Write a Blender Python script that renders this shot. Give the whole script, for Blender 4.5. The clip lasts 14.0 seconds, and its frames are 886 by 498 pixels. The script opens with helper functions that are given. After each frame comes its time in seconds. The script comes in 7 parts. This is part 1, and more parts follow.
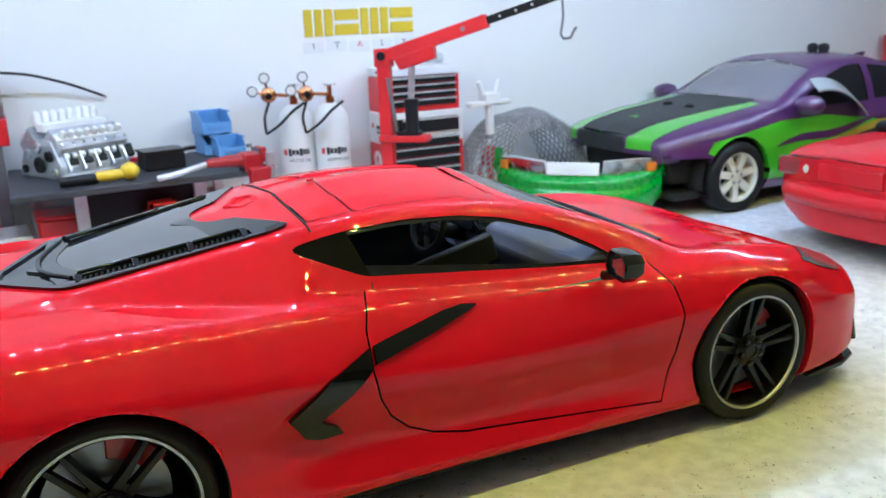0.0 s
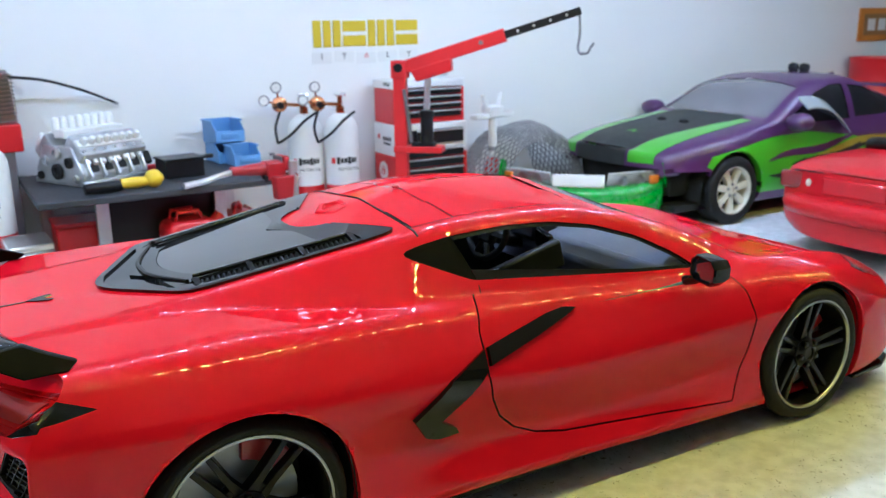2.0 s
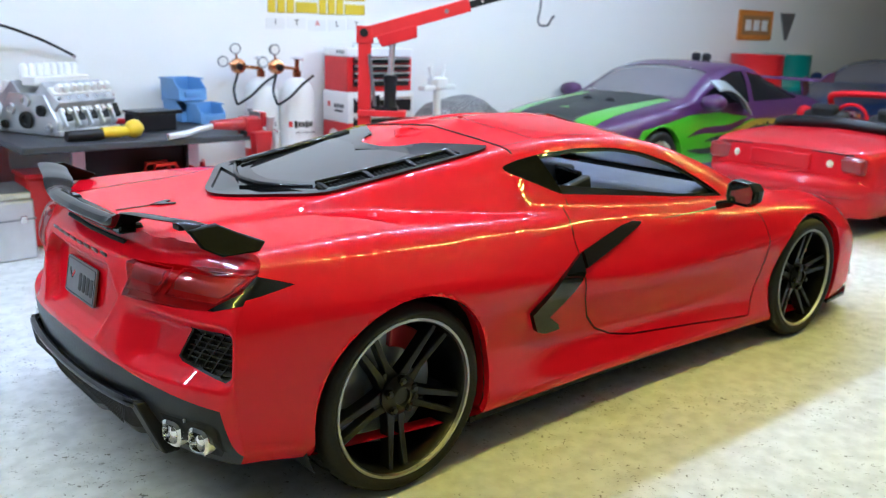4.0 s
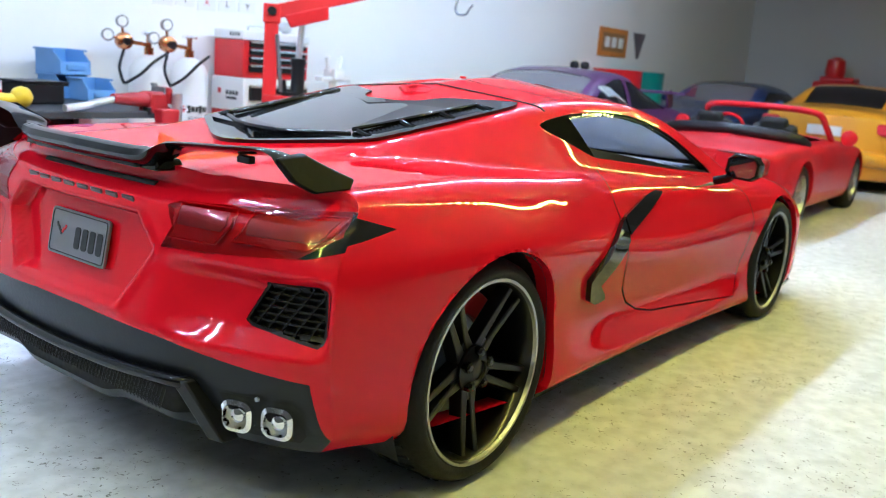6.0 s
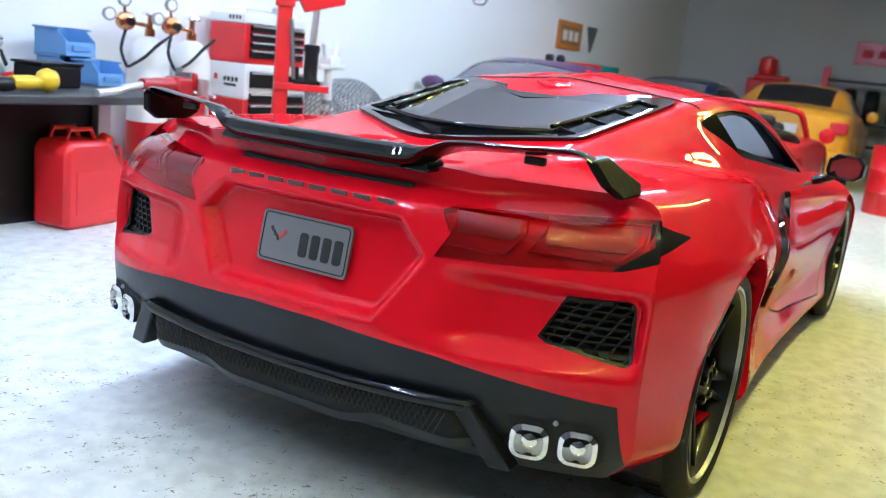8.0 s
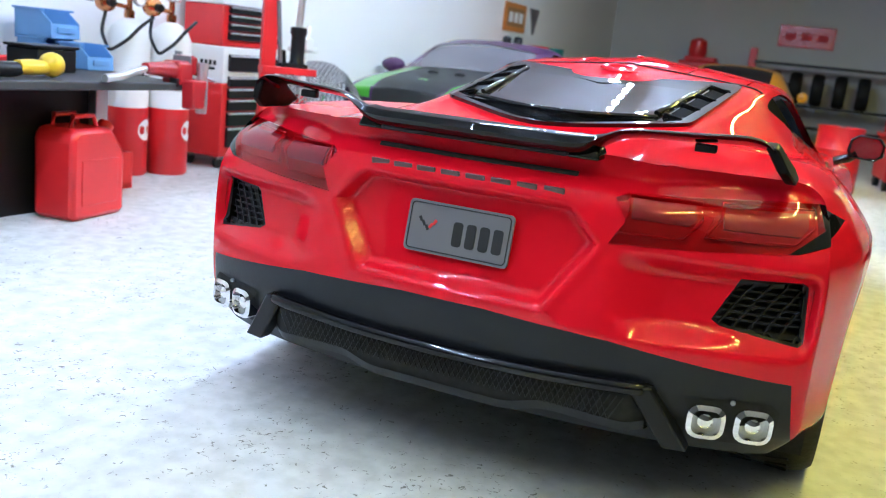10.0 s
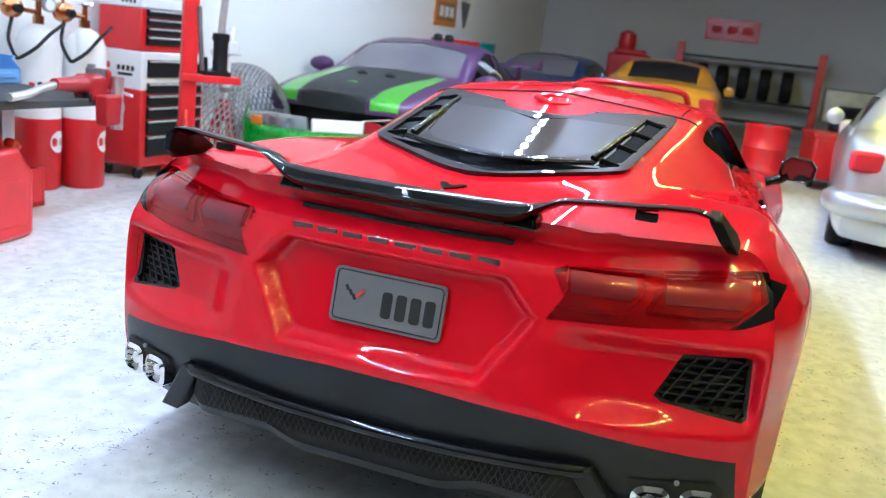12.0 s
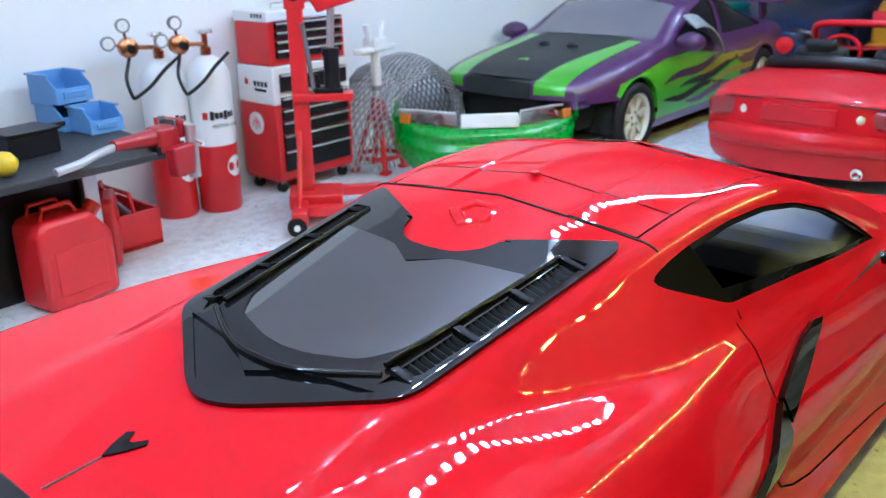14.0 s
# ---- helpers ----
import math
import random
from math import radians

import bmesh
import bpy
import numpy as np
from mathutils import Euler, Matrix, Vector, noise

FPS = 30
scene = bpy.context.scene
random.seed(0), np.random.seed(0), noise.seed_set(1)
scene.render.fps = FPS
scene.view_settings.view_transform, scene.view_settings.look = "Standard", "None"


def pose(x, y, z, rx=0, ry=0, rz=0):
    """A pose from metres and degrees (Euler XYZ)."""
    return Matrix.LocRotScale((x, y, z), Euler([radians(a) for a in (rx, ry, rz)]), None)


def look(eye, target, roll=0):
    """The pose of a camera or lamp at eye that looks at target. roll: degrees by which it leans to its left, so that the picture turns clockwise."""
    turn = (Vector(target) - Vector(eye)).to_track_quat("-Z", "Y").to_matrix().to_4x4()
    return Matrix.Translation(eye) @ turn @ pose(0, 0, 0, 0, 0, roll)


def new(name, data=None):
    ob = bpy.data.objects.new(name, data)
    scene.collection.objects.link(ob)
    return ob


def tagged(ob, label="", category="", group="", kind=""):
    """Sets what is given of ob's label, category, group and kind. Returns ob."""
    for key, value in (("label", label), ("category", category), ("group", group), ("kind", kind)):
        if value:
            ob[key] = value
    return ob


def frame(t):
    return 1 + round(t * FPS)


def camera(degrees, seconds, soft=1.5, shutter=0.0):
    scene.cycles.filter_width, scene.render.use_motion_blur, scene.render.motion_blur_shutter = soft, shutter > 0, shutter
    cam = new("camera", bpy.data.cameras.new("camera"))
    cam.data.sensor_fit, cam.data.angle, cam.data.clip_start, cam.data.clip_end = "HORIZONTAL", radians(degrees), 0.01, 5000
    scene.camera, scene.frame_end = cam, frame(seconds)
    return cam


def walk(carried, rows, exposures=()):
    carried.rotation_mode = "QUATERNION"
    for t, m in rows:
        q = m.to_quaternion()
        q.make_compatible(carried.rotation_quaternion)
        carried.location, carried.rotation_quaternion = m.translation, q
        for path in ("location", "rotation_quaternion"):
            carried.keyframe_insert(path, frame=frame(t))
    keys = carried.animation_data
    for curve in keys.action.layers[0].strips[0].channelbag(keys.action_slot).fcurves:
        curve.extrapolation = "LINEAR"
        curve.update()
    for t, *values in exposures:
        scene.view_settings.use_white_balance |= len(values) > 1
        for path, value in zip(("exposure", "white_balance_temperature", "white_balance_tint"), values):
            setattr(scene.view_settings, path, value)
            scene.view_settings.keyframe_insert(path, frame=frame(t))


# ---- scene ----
cam = camera(53.5, 14.0, 1.1)
S = 1 / 18  # the place is a 1:18 diorama: lengths below are full-size metres, times S
PATH = [
    (0, (-1.462, -3.595, 1.858), (-0.624, -1.858, 1.327), -2.2),
    (0.5, (-1.02, -3.649, 1.663), (-0.192, -1.903, 1.147), -0.0),
    (1, (-1.371, -3.511, 1.751), (-0.52, -1.777, 1.234), -0.9),
    (1.5, (-1.769, -3.527, 1.771), (-0.85, -1.83, 1.247), -0.8),
    (2, (-2.075, -3.382, 1.868), (-1.103, -1.709, 1.363), -0.9),
    (2.5, (-2.325, -3.174, 1.761), (-1.279, -1.544, 1.261), -0.4),
    (3, (-2.548, -3.032, 1.628), (-1.41, -1.466, 1.125), 0.8),
    (3.5, (-2.831, -2.996, 1.588), (-1.623, -1.481, 1.093), 1.4),
    (4, (-3.091, -3.083, 1.573), (-1.822, -1.617, 1.081), 1.8),
    (4.2, (-3.186, -3.093, 1.524), (-1.894, -1.646, 1.039), 1.9),
    (6.3, (-3.461, -2.044, 1.219), (-1.85, -0.943, 0.778), 5.1),
    (6.5, (-3.495, -1.907, 1.246), (-1.864, -0.845, 0.786), 5.3),
    (7, (-3.638, -1.676, 1.196), (-1.972, -0.657, 0.764), 5.6),
    (7.5, (-3.706, -1.475, 1.15), (-2.021, -0.487, 0.723), 5.9),
    (8, (-3.817, -1.382, 1.15), (-2.115, -0.418, 0.733), 6.1),
    (8.5, (-3.911, -1.318, 1.123), (-2.189, -0.383, 0.72), 6.4),
    (9, (-3.973, -1.175, 1.116), (-2.219, -0.314, 0.69), 6.4),
    (9.2, (-4.0, -1.103, 1.116), (-2.244, -0.249, 0.682), 6.3),
    (11.3, (-4.184, -0.651, 1.081), (-2.338, -0.014, 0.65), 6.5),
    (11.5, (-4.183, -0.662, 1.087), (-2.339, -0.025, 0.648), 6.6),
    (12, (-3.942, -0.769, 1.276), (-2.101, -0.135, 0.819), 6.4),
    (12.5, (-3.531, -0.857, 1.556), (-1.717, -0.184, 1.05), 5.1),
    (13, (-3.139, -0.895, 1.781), (-1.404, -0.083, 1.207), 3.3),
    (13.5, (-2.707, -1.078, 1.917), (-1.116, -0.05, 1.274), 0.7),
    (14, (-2.54, -1.536, 1.885), (-1.125, -0.301, 1.2), -1.1),
]
walk(cam, [(t, look(Vector(eye) * S, Vector(target) * S, roll)) for t, eye, target, roll in PATH], [(0, -0.40, 5300, 10), (2, -0.46, 5300, 10), (4, -0.29, 5450, 10), (7, -0.06, 5350, 10), (9, 0.0, 5450, 10), (12, -0.06, 5500, 10), (13, -0.36, 5400, 10), (13.5, -0.50, 5300, 10), (14, -0.42, 5250, 10)])
cam.data.dof.use_dof, cam.data.dof.focus_distance, cam.data.dof.aperture_fstop = True, 0.14, 60

# ---- world and light ----
world = bpy.data.worlds.new("room")
scene.world = world
world.use_nodes = True
world.node_tree.nodes["Background"].inputs[0].default_value = (0.8, 0.85, 1.0, 1)
world.node_tree.nodes["Background"].inputs[1].default_value = 0.02
WHITE_LED, WARM_LED = 535.0, 285.0  # radiance of the single diodes


# ---- materials ----
def nodes_of(name):
    m = bpy.data.materials.new(name)
    m.use_nodes = True
    nt = m.node_tree
    return m, nt, nt.nodes["Principled BSDF"]


def link(nt, a, ao, b, bi):
    nt.links.new(a.outputs[ao], b.inputs[bi])


def mat(name, col, rough=0.5, metal=0.0, coat=0.0, var=0.12, scale=60.0, bump=0.0, bscale=900.0, coat_rough=0.03, spec=0.5, rvar=0.1):
    """A surface with variation at two scales; scale and bscale are per real metre of the model."""
    m, nt, b = nodes_of(name)
    tc = nt.nodes.new("ShaderNodeTexCoord")
    n1 = nt.nodes.new("ShaderNodeTexNoise")
    n1.inputs["Scale"].default_value, n1.inputs["Detail"].default_value = scale, 5
    link(nt, tc, "Object", n1, "Vector")
    ramp = nt.nodes.new("ShaderNodeMapRange")
    ramp.inputs[1].default_value, ramp.inputs[2].default_value = 0.3, 0.7
    ramp.inputs[3].default_value, ramp.inputs[4].default_value = 1 - var, 1 + var
    link(nt, n1, 0, ramp, 0)
    mul = nt.nodes.new("ShaderNodeMix")
    mul.data_type, mul.blend_type = "RGBA", "MULTIPLY"
    mul.inputs[0].default_value = 1.0
    mul.inputs[6].default_value = (*col, 1)
    comb = nt.nodes.new("ShaderNodeCombineColor")
    for i in range(3):
        link(nt, ramp, 0, comb, i)
    link(nt, comb, 0, mul, 7)
    link(nt, mul, 2, b, "Base Color")
    b.inputs["Metallic"].default_value = metal
    b.inputs["Specular IOR Level"].default_value = spec
    n2 = nt.nodes.new("ShaderNodeTexNoise")
    n2.inputs["Scale"].default_value, n2.inputs["Detail"].default_value = bscale, 4
    link(nt, tc, "Object", n2, "Vector")
    rr = nt.nodes.new("ShaderNodeMapRange")
    rr.inputs[1].default_value, rr.inputs[2].default_value = 0.3, 0.7
    rr.inputs[3].default_value, rr.inputs[4].default_value = max(rough - rvar * rough, 0), min(rough + rvar * rough, 1)
    link(nt, n2, 0, rr, 0)
    link(nt, rr, 0, b, "Roughness")
    if coat:
        b.inputs["Coat Weight"].default_value, b.inputs["Coat Roughness"].default_value = coat, coat_rough
    if bump:
        bp = nt.nodes.new("ShaderNodeBump")
        bp.inputs["Strength"].default_value, bp.inputs["Distance"].default_value = bump, 0.0004
        link(nt, n2, 0, bp, "Height")
        link(nt, bp, 0, b, "Normal")
    return m


def glow(name, col, strength):
    m, nt, b = nodes_of(name)
    b.inputs["Base Color"].default_value = (*col, 1)
    b.inputs["Emission Color"].default_value = (*col, 1)
    b.inputs["Emission Strength"].default_value = strength
    return m


def clear(name, col, gloss=0.12, rough=0.02):
    """Thin tinted glass: straight-through light with a gloss on top."""
    m, nt, b = nodes_of(name)
    out = nt.nodes["Material Output"]
    nt.nodes.remove(b)
    tr, gl, mx, fr = (nt.nodes.new("ShaderNode" + k) for k in ("BsdfTransparent", "BsdfGlossy", "MixShader", "Fresnel"))
    tr.inputs[0].default_value = (*col, 1)
    gl.inputs["Roughness"].default_value = rough
    fr.inputs[0].default_value = 1.5
    add = nt.nodes.new("ShaderNodeMath")
    add.operation, add.use_clamp = "ADD", True
    add.inputs[1].default_value = gloss - 0.04
    link(nt, fr, 0, add, 0)
    link(nt, add, 0, mx, 0)
    link(nt, tr, 0, mx, 1)
    link(nt, gl, 0, mx, 2)
    link(nt, mx, 0, out, 0)
    return m


def floor_mat():
    """Pale speckled concrete card with faint blotches and dark grains."""
    m, nt, b = nodes_of("speckled_floor")
    tc = nt.nodes.new("ShaderNodeTexCoord")
    big, mid, fine = (nt.nodes.new("ShaderNodeTexNoise") for _ in range(3))
    for n, s, d in ((big, 9, 4), (mid, 220, 6), (fine, 800, 4)):
        n.inputs["Scale"].default_value, n.inputs["Detail"].default_value = s, d
        link(nt, tc, "Object", n, "Vector")
    r1, r2, r3 = (nt.nodes.new("ShaderNodeValToRGB") for _ in range(3))
    r1.color_ramp.elements[0].position, r1.color_ramp.elements[1].position = 0.3, 0.7
    r1.color_ramp.elements[0].color, r1.color_ramp.elements[1].color = (0.58, 0.58, 0.58, 1), (0.74, 0.74, 0.74, 1)
    r2.color_ramp.elements[0].position, r2.color_ramp.elements[1].position = 0.35, 0.62
    r2.color_ramp.elements[0].color, r2.color_ramp.elements[1].color = (0.82, 0.82, 0.81, 1), (1.04, 1.04, 1.04, 1)
    r3.color_ramp.elements[0].position, r3.color_ramp.elements[1].position = 0.295, 0.37
    r3.color_ramp.elements[0].color, r3.color_ramp.elements[1].color = (0.32, 0.31, 0.28, 1), (1, 1, 1, 1)
    drift = nt.nodes.new("ShaderNodeTexNoise")
    drift.inputs["Scale"].default_value, drift.inputs["Detail"].default_value = 45, 3
    link(nt, tc, "Object", drift, "Vector")
    shift, total = nt.nodes.new("ShaderNodeMath"), nt.nodes.new("ShaderNodeMath")
    shift.operation, shift.inputs[1].default_value, shift.inputs[2].default_value = "MULTIPLY_ADD", 0.30, -0.142
    link(nt, drift, 0, shift, 0), link(nt, fine, 0, total, 0), link(nt, shift, 0, total, 1)
    fine.inputs["Distortion"].default_value = 1.2
    link(nt, big, 0, r1, 0), link(nt, mid, 0, r2, 0), link(nt, total, 0, r3, 0)
    m1, m2 = (nt.nodes.new("ShaderNodeMix") for _ in range(2))
    for k in (m1, m2):
        k.data_type, k.blend_type = "RGBA", "MULTIPLY"
        k.inputs[0].default_value = 1
    link(nt, r1, 0, m1, 6), link(nt, r2, 0, m1, 7), link(nt, m1, 2, m2, 6), link(nt, r3, 0, m2, 7)
    link(nt, m2, 2, b, "Base Color")
    b.inputs["Roughness"].default_value = 0.55
    bp = nt.nodes.new("ShaderNodeBump")
    bp.inputs["Strength"].default_value, bp.inputs["Distance"].default_value = 0.35, 0.0003
    link(nt, mid, 0, bp, "Height"), link(nt, bp, 0, b, "Normal")
    return m


RED = mat("red_paint", (0.62, 0.004, 0.015), 0.55, 0.0, 0.62, 0.03, 12, 0.0, 300, 0.004, 0.0)
RED.node_tree.nodes["Principled BSDF"].inputs["Coat IOR"].default_value = 1.5
RED_B = mat("red_paint_dull", (0.56, 0.007, 0.016), 0.5, 0, 0.6, 0.06, 40, 0, 500, 0.03, 0.1)
RED_M = mat("red_enamel", (0.62, 0.012, 0.016), 0.38, 0, 0.25, 0.12, 60, 0.05, 600, 0.2)
BLACK = mat("black_gloss_plastic", (0.004, 0.004, 0.005), 0.4, 0, 0.75, 0.1, 60, 0, 700, 0.015, 0.0)
BLACK_M = mat("black_satin_plastic", (0.008, 0.008, 0.010), 0.36, 0, 0, 0.15, 60, 0.05, 1400, spec=0.28)
GREY_M = mat("dark_grey_valance", (0.010, 0.011, 0.015), 0.36, 0, 0, 0.1, 60, 0.05, 1600, spec=0.3)
MATT = mat("matt_black_plastic", (0.005, 0.005, 0.006), 0.5, 0, 0, 0.1, 60, 0.04, 1400, spec=0.08)
LINER = mat("black_liner", (0.006, 0.006, 0.006), 0.8, 0, 0, 0.1, 60)
RUBBER = mat("tyre_rubber", (0.009, 0.009, 0.0095), 0.6, 0, 0, 0.15, 80, 0.15, 1500, spec=0.25)
RIM = mat("black_rim", (0.006, 0.006, 0.007), 0.35, 0.0, 0.4, 0.1, 80, 0, 700, 0.05, 0.1)
ALU = mat("machined_aluminium", (0.36, 0.36, 0.37), 0.3, 1.0, 0, 0.08, 80, 0.03, 1800)
CHROME = mat("chrome", (0.85, 0.85, 0.87), 0.08, 1.0, 0, 0.03, 80)
SILVER = mat("silver_cast", (0.62, 0.63, 0.65), 0.33, 0.85, 0, 0.12, 90, 0.1, 900)
CAST = mat("dull_silver_casting", (0.42, 0.43, 0.45), 0.45, 0.35, 0, 0.3, 120, 0.25, 700)
STEEL = mat("grey_steel", (0.28, 0.29, 0.31), 0.4, 0.8, 0, 0.15, 90, 0.05, 900)
WALL = mat("white_wall_paint", (0.80, 0.80, 0.79), 0.75, 0, 0, 0.03, 6, 0.12, 500, spec=0.3)
# wall paint darkened to grey: the end wall's shade is in this colour
WALL_G = mat("shaded_wall_grey", (0.55, 0.55, 0.57), 0.8, 0, 0, 0.05, 6, 0.12, 500, spec=0.3)
# near black for the added walls out of view, so reflections stay dark
ROOM = mat("dark_unseen_room", (0.09, 0.09, 0.093), 0.9, 0, 0, 0.05, 6)
# pale tone of the added ceiling, set by what the glass reflects
CEIL = mat("bounce_ceiling_white", (0.76, 0.77, 0.80), 0.9, 0, 0, 0.04, 6)
WHITE = mat("white_enamel", (0.78, 0.78, 0.77), 0.3, 0, 0.3, 0.03, 60, 0, 500, 0.1)
PAPER = mat("white_label", (0.75, 0.75, 0.74), 0.6, 0, 0, 0.03, 60)
INK = mat("black_ink", (0.012, 0.012, 0.013), 0.5)
REDINK = mat("red_ink", (0.6, 0.03, 0.03), 0.5)
YELLOW = mat("yellow_vinyl", (0.62, 0.46, 0.015), 0.45, 0, 0, 0.06, 60)
YPLAST = mat("yellow_plastic", (0.72, 0.50, 0.02), 0.35, 0, 0.2, 0.08, 60)
BLUE_P = mat("blue_plastic", (0.13, 0.29, 0.58), 0.42, 0, 0.1, 0.08, 60, 0.03)
BENCH = mat("charcoal_bench_top", (0.035, 0.037, 0.043), 0.55, 0, 0, 0.25, 30, 0.1, 700)
COPPER = mat("copper_brass", (0.50, 0.22, 0.10), 0.25, 1.0, 0, 0.15, 100)
GLASS_D = mat("smoked_glass", (0.010, 0.011, 0.014), 0.3, 0, 1.0, 0.02, 20, 0, 300, 0.006, 0.0)
GLASS_H = mat("mirror_tinted_glass", (0.020, 0.021, 0.027), 0.3, 0, 1.0, 0.02, 20, 0, 300, 0.003, 0.0)
GLASS_H.node_tree.nodes["Principled BSDF"].inputs["Coat IOR"].default_value = 2.7
HATCH = mat("polished_black_hatch", (0.006, 0.0065, 0.009), 0.4, 0, 1.0, 0.1, 60, 0, 700, 0.02, 0.0)
HATCH.node_tree.nodes["Principled BSDF"].inputs["Coat IOR"].default_value = 1.55
GRILLE = mat("slate_grille_plastic", (0.012, 0.012, 0.015), 0.5, 0, 0, 0.1, 60, 0.04, 1400, spec=0.3)
BADGE = mat("dark_badge_metal", (0.10, 0.05, 0.05), 0.3, 0.8, 0, 0.1, 60)
IRON = mat("dark_cast_iron", (0.10, 0.105, 0.115), 0.42, 0.6, 0, 0.2, 90, 0.08, 900)
STRIP = mat("pale_blue_grey_metal", (0.42, 0.47, 0.50), 0.3, 0.3, 0.4, 0.06, 60)
RED_V = mat("dark_red_vice_paint", (0.36, 0.008, 0.014), 0.4, 0, 0.3, 0.2, 80, 0.06, 700, 0.15)
GREY_W = mat("dark_grey_wire", (0.008, 0.008, 0.010), 0.4, 0, 0, 0.1, 60)
CABIN = mat("dark_cabin_plastic", (0.020, 0.021, 0.025), 0.5, 0, 0, 0.15, 60, 0.08, 1500)
DASH = mat("blue_grey_dash", (0.26, 0.27, 0.36), 0.45, 0, 0, 0.08, 60, 0.06, 1500)
HEAD = mat("grey_lamp_glass", (0.11, 0.10, 0.11), 0.25, 0.2, 1.0, 0.35, 160, 0, 300, 0.01)
QUARTER = mat("black_quarter_panel", (0.007, 0.007, 0.008), 0.5, 0, 0, 0.1, 60, spec=0.0)
LENS_R = clear("red_lens", (0.94, 0.40, 0.46), 0.045)
LENS_C = clear("clear_lens", (0.80, 0.82, 0.84), 0.10)
SCREEN = clear("windscreen_glass", (0.72, 0.76, 0.80), 0.06)
HOUSE_D = mat("dark_red_lamp_housing", (0.70, 0.010, 0.032), 0.55, 0, 0, 0.15, 100, spec=0.15)
HOUSE_R = mat("red_lamp_housing", (0.62, 0.03, 0.05), 0.5, 0, 0, 0.15, 100, spec=0.2)
LAMP_P = mat("pale_lamp_block", (0.44, 0.17, 0.21), 0.3, 0, 0.3, 0.1, 100)
AMBER = mat("amber_lens", (0.65, 0.20, 0.02), 0.2, 0, 0.6, 0.08, 100)
PLATE = mat("grey_plate", (0.17, 0.165, 0.18), 0.45, 0.3, 0, 0.08, 60)
CALIPER = mat("red_caliper", (0.42, 0.01, 0.012), 0.35, 0, 0.3)
PURPLE = mat("purple_paint", (0.065, 0.014, 0.090), 0.45, 0, 0.7, 0.08, 30, 0, 400, 0.08)
GREEN = mat("green_paint", (0.075, 0.42, 0.010), 0.33, 0, 0.8, 0.06, 30, 0, 400, 0.06)
GREEN_D = mat("bumper_green_paint", (0.006, 0.30, 0.016), 0.28, 0, 0.8, 0.06, 30, 0, 400, 0.05)
CARBON = mat("matt_black_bonnet", (0.020, 0.024, 0.024), 0.55, 0, 0, 0.2, 120, 0.05)
BRONZE = mat("olive_gold_paint", (0.30, 0.24, 0.02), 0.4, 0, 0.5, 0.1, 40)
ORANGE = mat("orange_yellow_paint", (0.78, 0.34, 0.010), 0.35, 0, 0.7, 0.05, 30, 0, 400, 0.08)
BLUE_C = mat("dark_blue_paint", (0.010, 0.035, 0.13), 0.3, 0, 0.8, 0.06, 30, 0, 400, 0.06)
SILVER_C = mat("silver_paint", (0.50, 0.52, 0.55), 0.35, 0.55, 0.7, 0.05, 30, 0, 400, 0.06)
CREAM = mat("cream_wheel", (0.62, 0.60, 0.52), 0.45, 0, 0.1, 0.06, 60)
LENS_DR = mat("dark_red_lens", (0.24, 0.008, 0.008), 0.2, 0, 0.6, 0.08, 100)
TEAL = mat("teal_plastic", (0.01, 0.20, 0.17), 0.4, 0, 0.1, 0.08, 60)
MESH_G = mat("galvanised_mesh", (0.36, 0.36, 0.37), 0.45, 0.4, 0, 0.2, 200)
SIGN_O = mat("orange_sign", (0.55, 0.20, 0.03), 0.5, 0, 0, 0.12, 60)
FLOOR = floor_mat()
LED_W, LED_Y = glow("white_diode", (0.70, 0.82, 1.0), WHITE_LED), glow("warm_diode", (0.97, 0.84, 0.13), WARM_LED)

# ---- mesh helpers: lengths in full-size metres ----
def mesh_data(name, verts, faces, material, smooth=40, bevel=0.0):
    me = bpy.data.meshes.new(name)
    me.from_pydata([(v[0] * S, v[1] * S, v[2] * S) for v in verts], [], faces)
    me.materials.append(material)
    me.validate()
    if smooth:
        me.polygons.foreach_set("use_smooth", [True] * len(me.polygons))
        me.set_sharp_from_angle(angle=radians(smooth))
    me.update()
    return me


def part(name, geo, material, parent=None, label="", smooth=40, bevel=0.0, at=None):
    """Links geometry (verts, faces) as ONE mesh object under a thing or a part."""
    ob = new(name, mesh_data(name, geo[0], geo[1], material, smooth))
    if parent is not None:
        ob.parent = parent
    if at is not None:
        ob.matrix_basis = at
    if label:
        tagged(ob, label)
    if bevel:
        mod = ob.modifiers.new("bevel", "BEVEL")
        mod.width, mod.segments, mod.limit_method, mod.angle_limit = bevel * S, 2, "ANGLE", radians(35)
    return ob


def thing(name, label, category, x=0, y=0, z=0, rz=0, group="", kind=""):
    e = new(name)
    e.empty_display_size = 0.01
    e.matrix_basis = pose(x * S, y * S, z * S, 0, 0, rz)
    return tagged(e, label, category, group, kind)


def join(*geos):
    vs, fs = [], []
    for v, f in geos:
        n = len(vs)
        vs += [tuple(p) for p in v]
        fs += [tuple(i + n for i in q) for q in f]
    return vs, fs


def moved(geo, m):
    return [tuple(m @ Vector(v)) for v in geo[0]], geo[1]


def flip_y(geo):
    return [(v[0], -v[1], v[2]) for v in geo[0]], [tuple(reversed(f)) for f in geo[1]]


